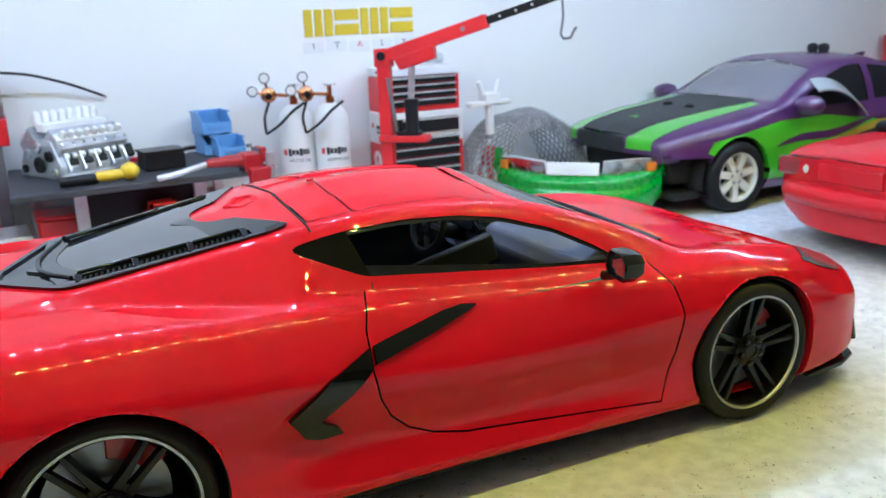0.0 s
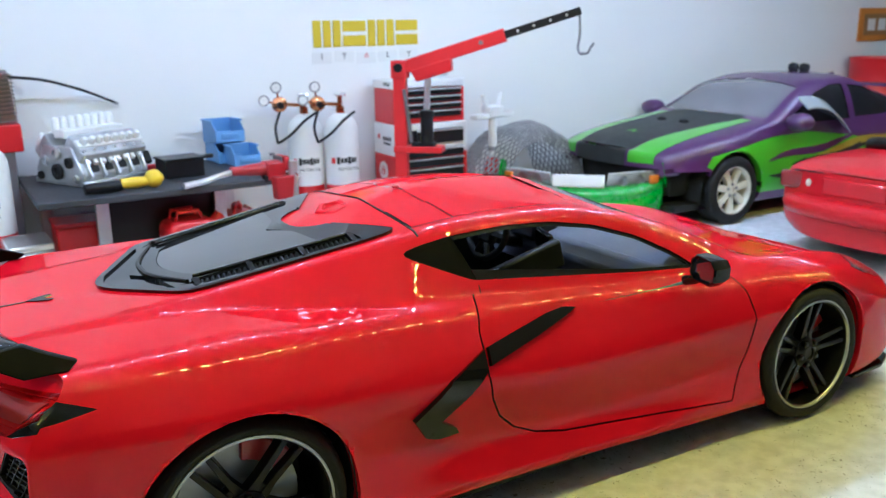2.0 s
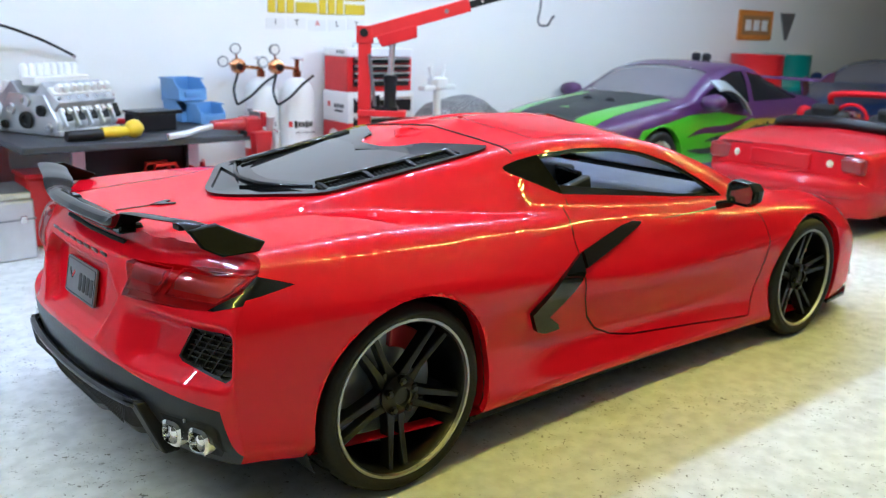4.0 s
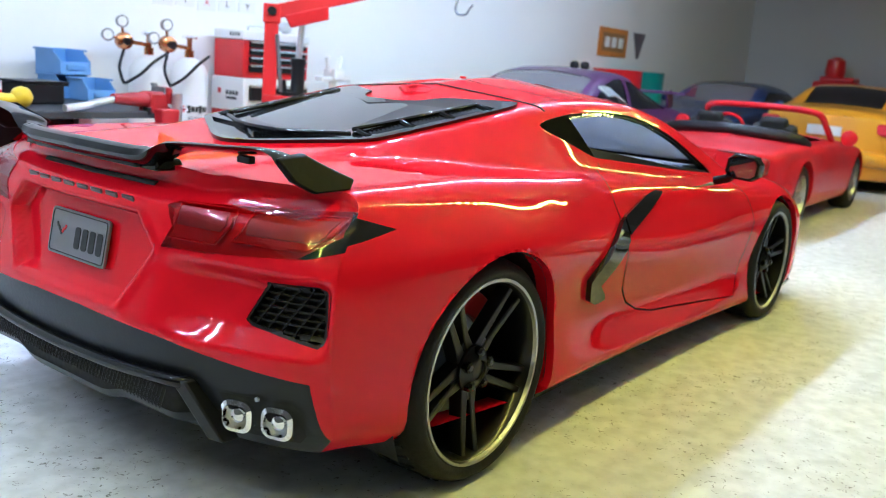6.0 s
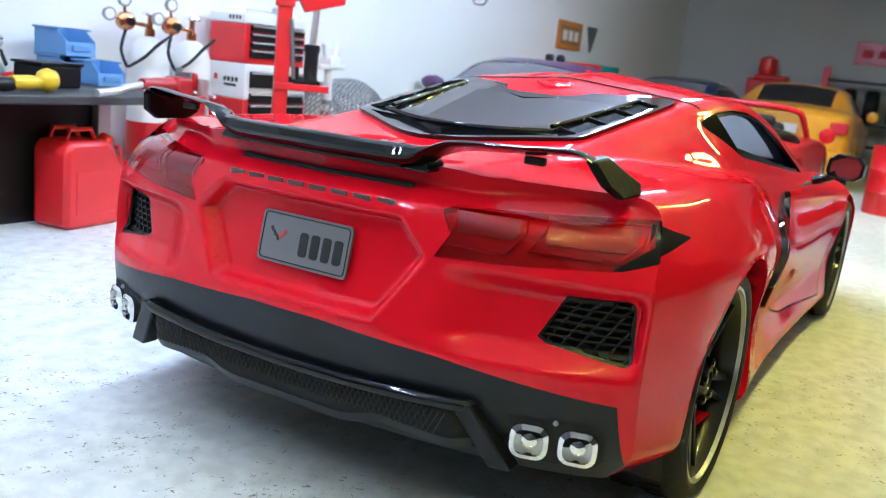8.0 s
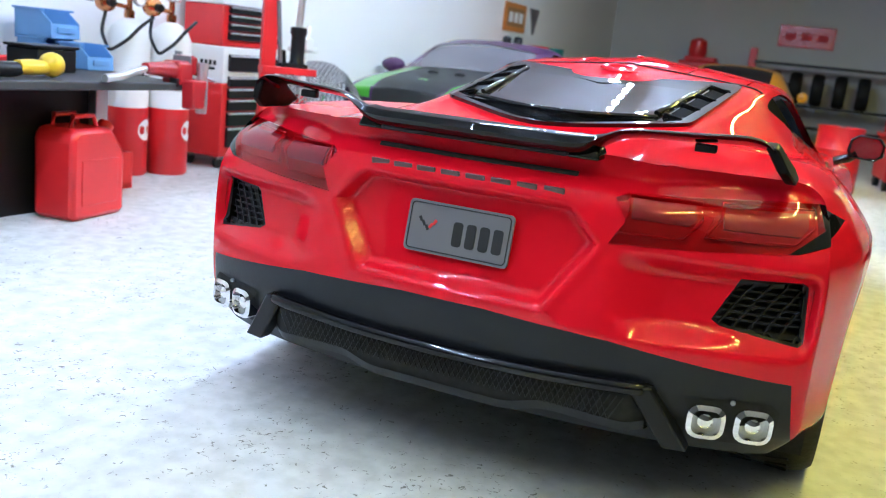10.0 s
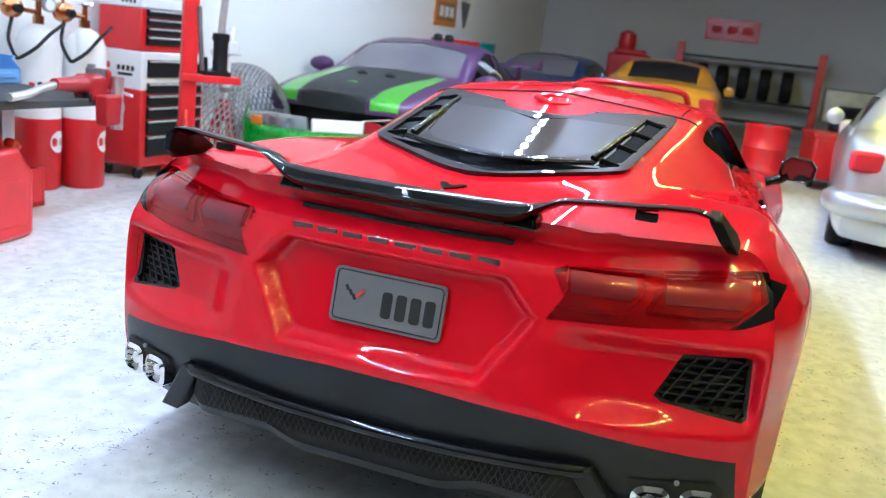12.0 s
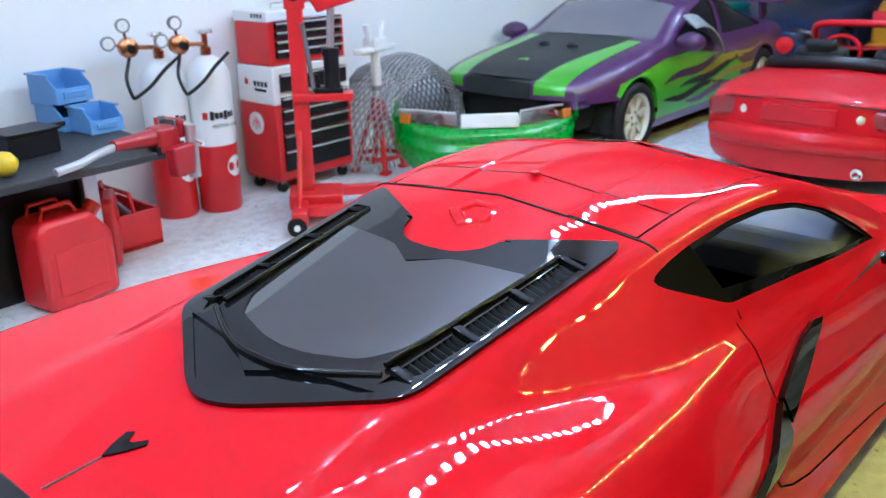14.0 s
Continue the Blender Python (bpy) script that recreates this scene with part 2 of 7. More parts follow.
def box(x, y, z, sx, sy, sz, rz=0, rx=0, ry=0, taper=1.0):
    """A box centred at x, y, z; taper scales its top."""
    vs = [(i * sx / 2 * (taper if k > 0 else 1), j * sy / 2 * (taper if k > 0 else 1), k * sz / 2) for i in (-1, 1) for j in (-1, 1) for k in (-1, 1)]
    fs = [(0, 1, 3, 2), (4, 6, 7, 5), (0, 4, 5, 1), (2, 3, 7, 6), (0, 2, 6, 4), (1, 5, 7, 3)]
    return moved((vs, fs), pose(x, y, z, rx, ry, rz))


def between(p0, p1):
    """A matrix that takes z along p0 to p1, from p0."""
    p0, p1 = Vector(p0), Vector(p1)
    return Matrix.Translation(p0) @ (p1 - p0).to_track_quat("Z", "Y").to_matrix().to_4x4()


def lathe(profile, n=24, m=None, cap=True):
    """Turns (radius, height) pairs about z."""
    vs = [(r * math.cos(2 * math.pi * i / n), r * math.sin(2 * math.pi * i / n), h) for r, h in profile for i in range(n)]
    fs = [(k * n + i, k * n + (i + 1) % n, (k + 1) * n + (i + 1) % n, (k + 1) * n + i) for k in range(len(profile) - 1) for i in range(n)]
    if cap:
        fs += [tuple(range(n - 1, -1, -1)), tuple(range((len(profile) - 1) * n, len(profile) * n))]
    geo = (vs, fs)
    return moved(geo, m) if m is not None else geo


def rod(p0, p1, r, r1=None, n=14):
    h = (Vector(p1) - Vector(p0)).length
    return lathe([(r, 0), (r if r1 is None else r1, h)], n, between(p0, p1))


def tube(points, r, n=8):
    """A round tube along a line of points."""
    pts = [Vector(p) for p in points]
    vs, fs = [], []
    side = Vector((0.3, 0.2, 1)).normalized()
    for i, p in enumerate(pts):
        d = (pts[min(i + 1, len(pts) - 1)] - pts[max(i - 1, 0)]).normalized()
        a = d.cross(side)
        a = (a if a.length > 1e-3 else d.cross(Vector((1, 0, 0)))).normalized()
        b = d.cross(a)
        vs += [tuple(p + r * (math.cos(2 * math.pi * k / n) * a + math.sin(2 * math.pi * k / n) * b)) for k in range(n)]
    for i in range(len(pts) - 1):
        fs += [(i * n + k, i * n + (k + 1) % n, (i + 1) * n + (k + 1) % n, (i + 1) * n + k) for k in range(n)]
    return vs, fs + [tuple(range(n - 1, -1, -1)), tuple(range((len(pts) - 1) * n, len(pts) * n))]


def curve_pts(pts, n=24):
    """A smooth line of n points through the given ones."""
    t = np.linspace(0, len(pts) - 1, n)
    return [tuple(float(pch(list(range(len(pts))), [p[a] for p in pts])(u)) for a in range(3)) for u in t]


def prism(poly, z0, z1, m=None):
    """A flat outline (x, y) raised from z0 to z1."""
    n = len(poly)
    vs = [(x, y, z0) for x, y in poly] + [(x, y, z1) for x, y in poly]
    fs = [tuple(range(n - 1, -1, -1)), tuple(range(n, 2 * n))] + [(i, (i + 1) % n, n + (i + 1) % n, n + i) for i in range(n)]
    return moved((vs, fs), m) if m is not None else (vs, fs)


def rounded(w, h, r, n=4):
    return [(sx * (w / 2 - r) + r * math.cos(a), sy * (h / 2 - r) + r * math.sin(a))
            for sx, sy, a0 in ((1, 1, 0), (-1, 1, 90), (-1, -1, 180), (1, -1, 270)) for a in (radians(a0 + 90 * k / n) for k in range(n + 1))]


UPRIGHT = pose(0, 0, 0, 90, 0, 0)  # lays an outline's y along z, facing -y


def pch(xs, ys):
    """A smooth curve through points, with no overshoot."""
    order = np.argsort(xs)
    x, y = np.array(xs, float)[order], np.array(ys, float)[order]
    h = np.diff(x)
    s = np.diff(y) / h
    d = np.zeros(len(x))
    for i in range(1, len(x) - 1):
        if s[i - 1] * s[i] > 0:
            w1, w2 = 2 * h[i] + h[i - 1], h[i] + 2 * h[i - 1]
            d[i] = (w1 + w2) / (w1 / s[i - 1] + w2 / s[i])
    d[0], d[-1] = s[0], s[-1]

    def at(u):
        u = np.clip(np.asarray(u, float), x[0], x[-1])
        i = np.clip(np.searchsorted(x, u) - 1, 0, len(x) - 2)
        t = (u - x[i]) / h[i]
        return (2 * t**3 - 3 * t**2 + 1) * y[i] + (t**3 - 2 * t**2 + t) * h[i] * d[i] + (3 * t**2 - 2 * t**3) * y[i + 1] + (t**3 - t**2) * h[i] * d[i + 1]

    return at


# ---- body shells: half-sections lofted along x, cut into panels ----
def weld(faces):
    """Shared vertices from loose faces."""
    index, vs, fs = {}, [], []
    for f in faces:
        ids = []
        for p in f:
            k = (round(p[0], 4), round(p[1], 4), round(p[2], 4))
            if k not in index:
                index[k] = len(vs)
                vs.append(k)
            if not ids or (ids[-1] != index[k]):
                ids.append(index[k])
        if len(ids) > 1 and ids[0] == ids[-1]:
            ids.pop()
        if len(set(ids)) == len(ids) and len(ids) > 2:
            fs.append(tuple(ids))
    return vs, fs


def halve(f, a, b, c):
    """Splits a face by the line a*u + b*v = c of its last two entries (u, v per vertex): inside (>= c), outside."""
    d = [a * p[3] + b * p[4] - c for p in f]
    if min(d) >= -1e-7:
        return f, None
    if max(d) <= 1e-7:
        return None, f
    ins, out = [], []
    for i, p in enumerate(f):
        q, dp, dq = f[(i + 1) % len(f)], d[i], d[(i + 1) % len(f)]
        (ins if dp >= 0 else out).append(p)
        if dp * dq < 0:
            t = dp / (dp - dq)
            m = tuple(p[k] + t * (q[k] - p[k]) for k in range(5))
            ins.append(m), out.append(m)
    return ins, out


def cut(faces, poly, ax):
    """Cuts loose faces by a convex outline in two axes; returns what lies inside and what lies outside."""
    area = sum(poly[i][0] * poly[(i + 1) % len(poly)][1] - poly[(i + 1) % len(poly)][0] * poly[i][1] for i in range(len(poly)))
    poly = poly if area > 0 else poly[::-1]
    lo = [min(p[k] for p in poly) for k in (0, 1)]
    hi = [max(p[k] for p in poly) for k in (0, 1)]
    lines = []
    for i in range(len(poly)):
        (x0, y0), (x1, y1) = poly[i], poly[(i + 1) % len(poly)]
        a, b = -(y1 - y0), x1 - x0
        n = math.hypot(a, b)
        lines.append((a / n, b / n, (a * x0 + b * y0) / n))
    ins, out = [], []
    for f in faces:
        us, ws = [p[ax[0]] for p in f], [p[ax[1]] for p in f]
        if max(us) < lo[0] or min(us) > hi[0] or max(ws) < lo[1] or min(ws) > hi[1]:
            out.append(f)
            continue
        g = [(*p[:3], p[ax[0]], p[ax[1]]) for p in f]
        for a, b, c in lines:
            g, o = halve(g, a, b, c)
            if o:
                out.append([p[:3] for p in o])
            if not g:
                break
        if g:
            ins.append([p[:3] for p in g])
    return ins, out


def inset(poly, d):
    """A convex outline drawn in by about d."""
    cx, cy = sum(p[0] for p in poly) / len(poly), sum(p[1] for p in poly) / len(poly)
    out = []
    for i, p in enumerate(poly):
        a, b = Vector(poly[i - 1]), Vector(poly[(i + 1) % len(poly)])
        e1, e2 = (Vector(p) - a).normalized(), (b - Vector(p)).normalized()
        n = Vector((-(e1 + e2).y, (e1 + e2).x)).normalized()
        if n.dot(Vector((cx, cy)) - Vector(p)) < 0:
            n = -n
        out.append((p[0] + n.x * d, p[1] + n.y * d))
    return out


def soft(poly, r, n=3, keep=()):
    """An outline with its corners rounded by about r; corners in keep stay sharp."""
    out = []
    for i, p in enumerate(poly):
        if i in keep:
            out.append(p)
            continue
        p, a, b = Vector(p), Vector(poly[i - 1]), Vector(poly[(i + 1) % len(poly)])
        e1, e2 = a - p, b - p
        q1, q2 = p + e1.normalized() * min(r, e1.length * 0.45), p + e2.normalized() * min(r, e2.length * 0.45)
        for k in range(n + 1):
            t = k / n
            out.append(tuple(q1 * (1 - t) ** 2 + p * 2 * t * (1 - t) + q2 * t * t))
    return out


def mirrored(faces):
    return faces + [[(p[0], -p[1], p[2]) for p in reversed(f)] for f in faces]


def pushed(faces, d, solid=False):
    """Faces moved out along their smooth normals by d; solid adds their rim and back."""
    vs, fs = weld(faces)
    nor = [Vector() for _ in vs]
    for f in fs:
        p = [Vector(vs[i]) for i in f]
        n = (p[1] - p[0]).cross(p[2] - p[0]) + ((p[2] - p[0]).cross(p[3] - p[0]) if len(p) > 3 else Vector())
        for i in f:
            nor[i] += n
    out = [tuple(Vector(v) + d * n.normalized()) if n.length > 1e-12 else v for v, n in zip(vs, nor)]
    if not solid:
        return [[out[i] for i in f] for f in fs]
    edges = {}
    for f in fs:
        for i in range(len(f)):
            edges[(f[i], f[(i + 1) % len(f)])] = 1
    n = len(vs)
    rim = [(a, b, b + n, a + n) for a, b in edges if (b, a) not in edges]
    return list(vs) + out, [tuple(i + n for i in f) for f in fs] + [tuple(r) for r in rim]


FOLD = 3  # rows of faces on each side of a rounded crease


def rolled(P, subs, fillet):
    """Sections with their creases rolled to a radius: the lines in fillet get an arc of FOLD rows on each side."""
    at = np.concatenate([[0], np.cumsum(subs)])
    out = []
    for row in P:
        runs = [row[a:b + 1] for a, b in zip(at, at[1:])]
        gone = [np.concatenate([[0], np.cumsum(np.linalg.norm(np.diff(r, axis=0), axis=1))]) for r in runs]
        def on(i, d):
            return np.array([np.interp(d, gone[i], runs[i][:, a]) for a in range(3)])
        cuts = {c: min(r, 0.40 * gone[c - 1][-1], 0.40 * gone[c][-1]) for c, r in fillet.items()}
        line = []
        for i, n in enumerate(subs):
            lo, hi = cuts.get(i, 0.0), gone[i][-1] - cuts.get(i + 1, 0.0)
            line += [on(i, d) for d in np.linspace(lo, hi, n + 1)]
            if i + 1 in fillet:
                a, c, b = line.pop(), runs[i][-1], on(i + 1, cuts[i + 1])
                line += [a * (1 - t) ** 2 + 2 * c * t * (1 - t) + b * t * t for t in np.linspace(0, 1, 2 * FOLD + 1)[:-1]]
            elif i + 1 < len(subs):
                line.pop()
        out.append(line)
    kind = []
    for i, n in enumerate(subs):
        kind += [i] * (n + (FOLD if i in fillet else 0) + (FOLD if i + 1 in fillet else 0))
    return np.array(out), kind


def column(c, subs, fillet):
    """Where feature line c lies among the points of a section."""
    return sum(subs[:c]) + FOLD * sum(2 if f < c else 1 for f in fillet if f <= c)


def shell(ys, zs, xf, xr, nu, subs, tight=None, fillet=None):
    """A half body: curves y(x), z(x) for each feature line, from the front ends xf to the rear ends xr. Returns rows of points [u][v] and loose faces by segment."""
    vv = np.concatenate([[i + j / s for j in range(s)] for i, s in enumerate(subs)] + [[len(subs)]])
    f_at, r_at = pch(range(len(xf)), xf), pch(range(len(xr)), xr)
    u = np.linspace(0, 1, nu)[:, None]
    X = f_at(vv)[None] * (1 - u) + r_at(vv)[None] * u
    Y, Z = np.stack([c(X) for c in ys]), np.stack([c(X) for c in zs])
    k = np.clip(vv.astype(int), 0, len(subs) - 1)
    t = vv - k

    def blend(C):
        n = len(ys) - 1
        idx = np.arange(len(vv))
        p0, p1, p2, p3 = (C[np.clip(k + o, 0, n), :, idx].T for o in (-1, 0, 1, 2))
        p0 = np.where(k == 0, 2 * p1 - p2, p0)
        p3 = np.where(k == n - 1, p3, p3)
        T = np.array(tight or [1] * (n + 1))
        m1, m2 = 0.42 * (p2 - p0) * T[k], 0.42 * (p3 - p1) * T[np.minimum(k + 1, n)]
        return (2 * t**3 - 3 * t**2 + 1) * p1 + (t**3 - 2 * t**2 + t) * m1 + (3 * t**2 - 2 * t**3) * p2 + (t**3 - t**2) * m2

    P = np.stack([X, blend(Y), blend(Z)], -1)
    P[:, -1, 1] = 0
    if fillet:
        P, k = rolled(P, subs, fillet)
    segs = [[] for _ in subs]
    for j in range(P.shape[1] - 1):
        for i in range(nu - 1):
            segs[k[j]].append([tuple(P[i, j]), tuple(P[i + 1, j]), tuple(P[i + 1, j + 1]), tuple(P[i, j + 1])])
    # faces are wound so that normals point out for y > 0
    return P, segs


def circle(x, z, r, n=40):
    return [(x + r * math.cos(2 * math.pi * i / n), z + r * math.sin(2 * math.pi * i / n)) for i in range(n)]


def rim_points(faces, x, z, r):
    """The cut edge round a wheel opening, by angle."""
    found = {}
    for f in faces:
        for p in f:
            if abs(math.hypot(p[0] - x, p[2] - z) - r) < 0.006 * r + 0.002:
                found[round(math.atan2(p[2] - z, p[0] - x), 3)] = p
    return [found[a] for a in sorted(found)]

# ---- the room of the diorama ----
def slab(name, x0, x1, y0, y1, z0, z1, material, label, category):
    ob = part(name, box((x0 + x1) / 2, (y0 + y1) / 2, (z0 + z1) / 2, x1 - x0, y1 - y0, z1 - z0), material, None, label, 0)
    return tagged(ob, label, category, "", "structure")


slab("floor", -8, 15.4, -9, 4.3, -0.3, 0, FLOOR, "pale grey speckled concrete floor", "floor")
slab("wall_north", -8, 15.4, 4.1, 4.3, 0, 3.55, WALL, "white painted garage wall", "wall")
# shade at the far end comes from the wall's greyer colour
slab("wall_east", 15.2, 15.4, -9, 4.1, 0, 3.55, WALL_G, "plain end wall with its shade put into the grey colour", "wall")
# two added walls, never in view: they hold down bounce and reflections
slab("unseen_wall_west", -8.2, -8, -9, 4.3, 0, 3.55, ROOM, "unseen dark wall added to close off the light", "wall")
slab("unseen_wall_south", -8.2, 15.4, -9.2, -9, -0.3, 3.55, ROOM, "unseen dark wall added to close off the light", "wall")
# added ceiling out of view: bounces light and brightens the hatch glass
slab("ceiling", -8.2, 15.4, -9.2, 4.3, 3.55, 3.75, CEIL, "unseen white ceiling added above the lamps to bounce light", "ceiling")


def led_strip(x0, x1, y, z, step, material, label):
    t = thing("led_strip", label, "light strip", 0, y, z)
    part("strip_tape", box((x0 + x1) / 2, 0, 0.012, x1 - x0, 0.06, 0.02), WHITE, t)
    for x in np.linspace(x0 + 0.3, x1 - 0.3, 4):
        part("strip_hanger", box(x, 0, (3.55 - z) / 2 + 0.01, 0.04, 0.04, 3.55 - z - 0.024), STEEL, t)
    n = int((x1 - x0) / step)
    geos = [box(x0 + (k + 0.5) * step, 0, -0.010, 0.045, 0.045, 0.020) for k in range(n)]
    part("diodes", join(*geos), material, t, "row of small bright diodes", 0)
    return t


led_strip(-5.6, 7.4, 1.15, 3.3, 0.165, LED_W, "cool white light strip hung along the garage")
led_strip(-5.6, 7.4, -1.6, 3.3, 0.165, LED_Y, "warm light strip hung along the garage")

# ---- the red sports car: x forward, y to its left, origin midway between the axles ----
def wheel(parent, name, x, y, side, r, w, rim_r, mats, spokes=5, style="split", label="", steer=0, spin=0):
    """A wheel with tyre, rim barrel, spokes, brake; its face looks along side * y."""
    hub = new(name)
    hub.parent = parent
    hub.empty_display_size = 0.01
    hub.matrix_basis = pose(x * S, y * S, r * S, 0, 0, steer) @ pose(0, 0, 0, -90 * side, 0, 0)
    # local z points outward
    t = [(rim_r * 0.93, -w / 2), (r * 0.90, -w / 2), (r * 0.975, -w * 0.42), (r, -w * 0.30), (r, w * 0.30), (r * 0.975, w * 0.42), (r * 0.92, w / 2), (rim_r * 1.06, w * 0.505), (rim_r, w * 0.47), (rim_r * 0.97, w * 0.40)]
    part("tyre", lathe(t, 56, cap=False), RUBBER, hub, "black rubber tyre", 50)
    grooves = []
    for k in range(44):
        a = 2 * math.pi * k / 44
        for s2, tw in ((1, 22), (-1, -22)):
            grooves.append(moved(box(0, 0, s2 * w * 0.19, 0.006, 0.010, w * 0.22), pose(r * math.cos(a), r * math.sin(a), 0, 0, 0, math.degrees(a)) @ pose(0, 0, 0, tw, 0, 0)))
    part("tread", join(*grooves), RUBBER, hub, "", 0)
    barrel = [(rim_r * 0.97, w * 0.46), (rim_r * 0.93, w * 0.42), (rim_r * 0.91, w * 0.2), (rim_r * 0.88, -w * 0.45)]
    part("rim", lathe(barrel, 56, cap=False), mats[0], hub)
    part("rim_lip", lathe([(rim_r * 0.945, w * 0.435), (rim_r * 0.960, w * 0.475), (rim_r * 0.993, w * 0.475), (rim_r * 1.0, w * 0.45)], 72, cap=False), mats[1], hub, "bright machined rim edge")
    part("rim_back", lathe([(0.05, -w * 0.40), (rim_r * 0.885, -w * 0.40)], 40, cap=False), LINER, hub)
    zf = w * 0.36
    for k in range(spokes):
        a = 360 / spokes * k + 90 + spin
        if style == "split":
            arms = []
            bars = [[(0.04, s2 * 0.002), (rim_r * 0.36, s2 * 0.008), (rim_r * 0.84, s2 * 0.022), (rim_r * 0.95, s2 * 0.026), (rim_r * 0.95, s2 * 0.047), (rim_r * 0.42, s2 * 0.037), (0.05, s2 * 0.044)] for s2 in (-1, 1)]
            bars.append([(0.02, -0.012), (rim_r * 0.36, -0.010), (rim_r * 0.36, 0.010), (0.02, 0.012)])
            for n, prof in enumerate(bars):
                area = sum(prof[i][0] * prof[(i + 1) % len(prof)][1] - prof[(i + 1) % len(prof)][0] * prof[i][1] for i in range(len(prof)))
                geo = prism(prof if area > 0 else prof[::-1], zf - 0.045, zf - (0.004 if n > 1 else 0))
                geo = ([(v[0], v[1] * (0.92 if v[2] > zf - 0.01 else 1.08), v[2] + 0.035 * (v[0] / rim_r) ** 2 - 0.025) for v in geo[0]], geo[1])
                arms.append(geo)
            part("spoke", moved(join(*arms), pose(0, 0, 0, 0, 0, a)), mats[0], hub, "", 30, 0.004)
        else:
            prof = [(0.05, -0.03), (rim_r * 0.93, -0.035), (rim_r * 0.93, 0.035), (0.05, 0.03)]
            part("spoke", moved(prism(prof, zf - 0.05, zf), pose(0, 0, 0, 0, 0, a)), mats[2], hub, "", 30, 0.006)
    part("hub_cap", lathe([(0.075, zf - 0.06), (0.072, zf - 0.015), (0.045, zf + 0.004), (0.032, zf + 0.006), (0.030, zf - 0.002)], 24), mats[2] if style != "split" else mats[0], hub)
    for k in range(5):
        a = radians(72 * k + 54 + spin)
        part("lug_nut", lathe([(0.018, zf - 0.03), (0.017, zf + 0.006), (0.010, zf + 0.012)], 6, pose(0.055 * math.cos(a), 0.055 * math.sin(a), 0)), mats[3], hub)
    part("brake_disc", lathe([(rim_r * 0.72, -w * 0.12), (rim_r * 0.72, -w * 0.02), (0.08, -w * 0.02), (0.08, w * 0.12)], 40), STEEL if style == "split" else LINER, hub, "dark steel brake disc")
    if style == "split":
        cal = [(rim_r * 0.52 * math.cos(radians(b)), rim_r * 0.52 * math.sin(radians(b))) for b in range(-28, 29, 7)] + [(rim_r * 0.80 * math.cos(radians(b)), rim_r * 0.80 * math.sin(radians(b))) for b in range(28, -29, -7)]
        part("caliper", moved(prism(cal, -w * 0.16, w * 0.06), pose(0, 0, 0, 0, 0, 58 if side < 0 else -58)), CALIPER, hub, "red brake caliper", 30, 0.006)
    return hub


def arch_lip(faces, x, z, r, material, parent, name="wheel_arch", depth=0.07):
    """A red turned-in lip round a wheel opening, both sides."""
    pts = [p for p in rim_points(faces, x, z, r) if p[1] > 0]
    loose = []
    for a, b in zip(pts, pts[1:]):
        a1, b1 = ((x + (p[0] - x) * 1.012, p[1] - depth, z + (p[2] - z) * 1.012) for p in (a, b))
        loose.append([a, b, b1, a1])
    return loose


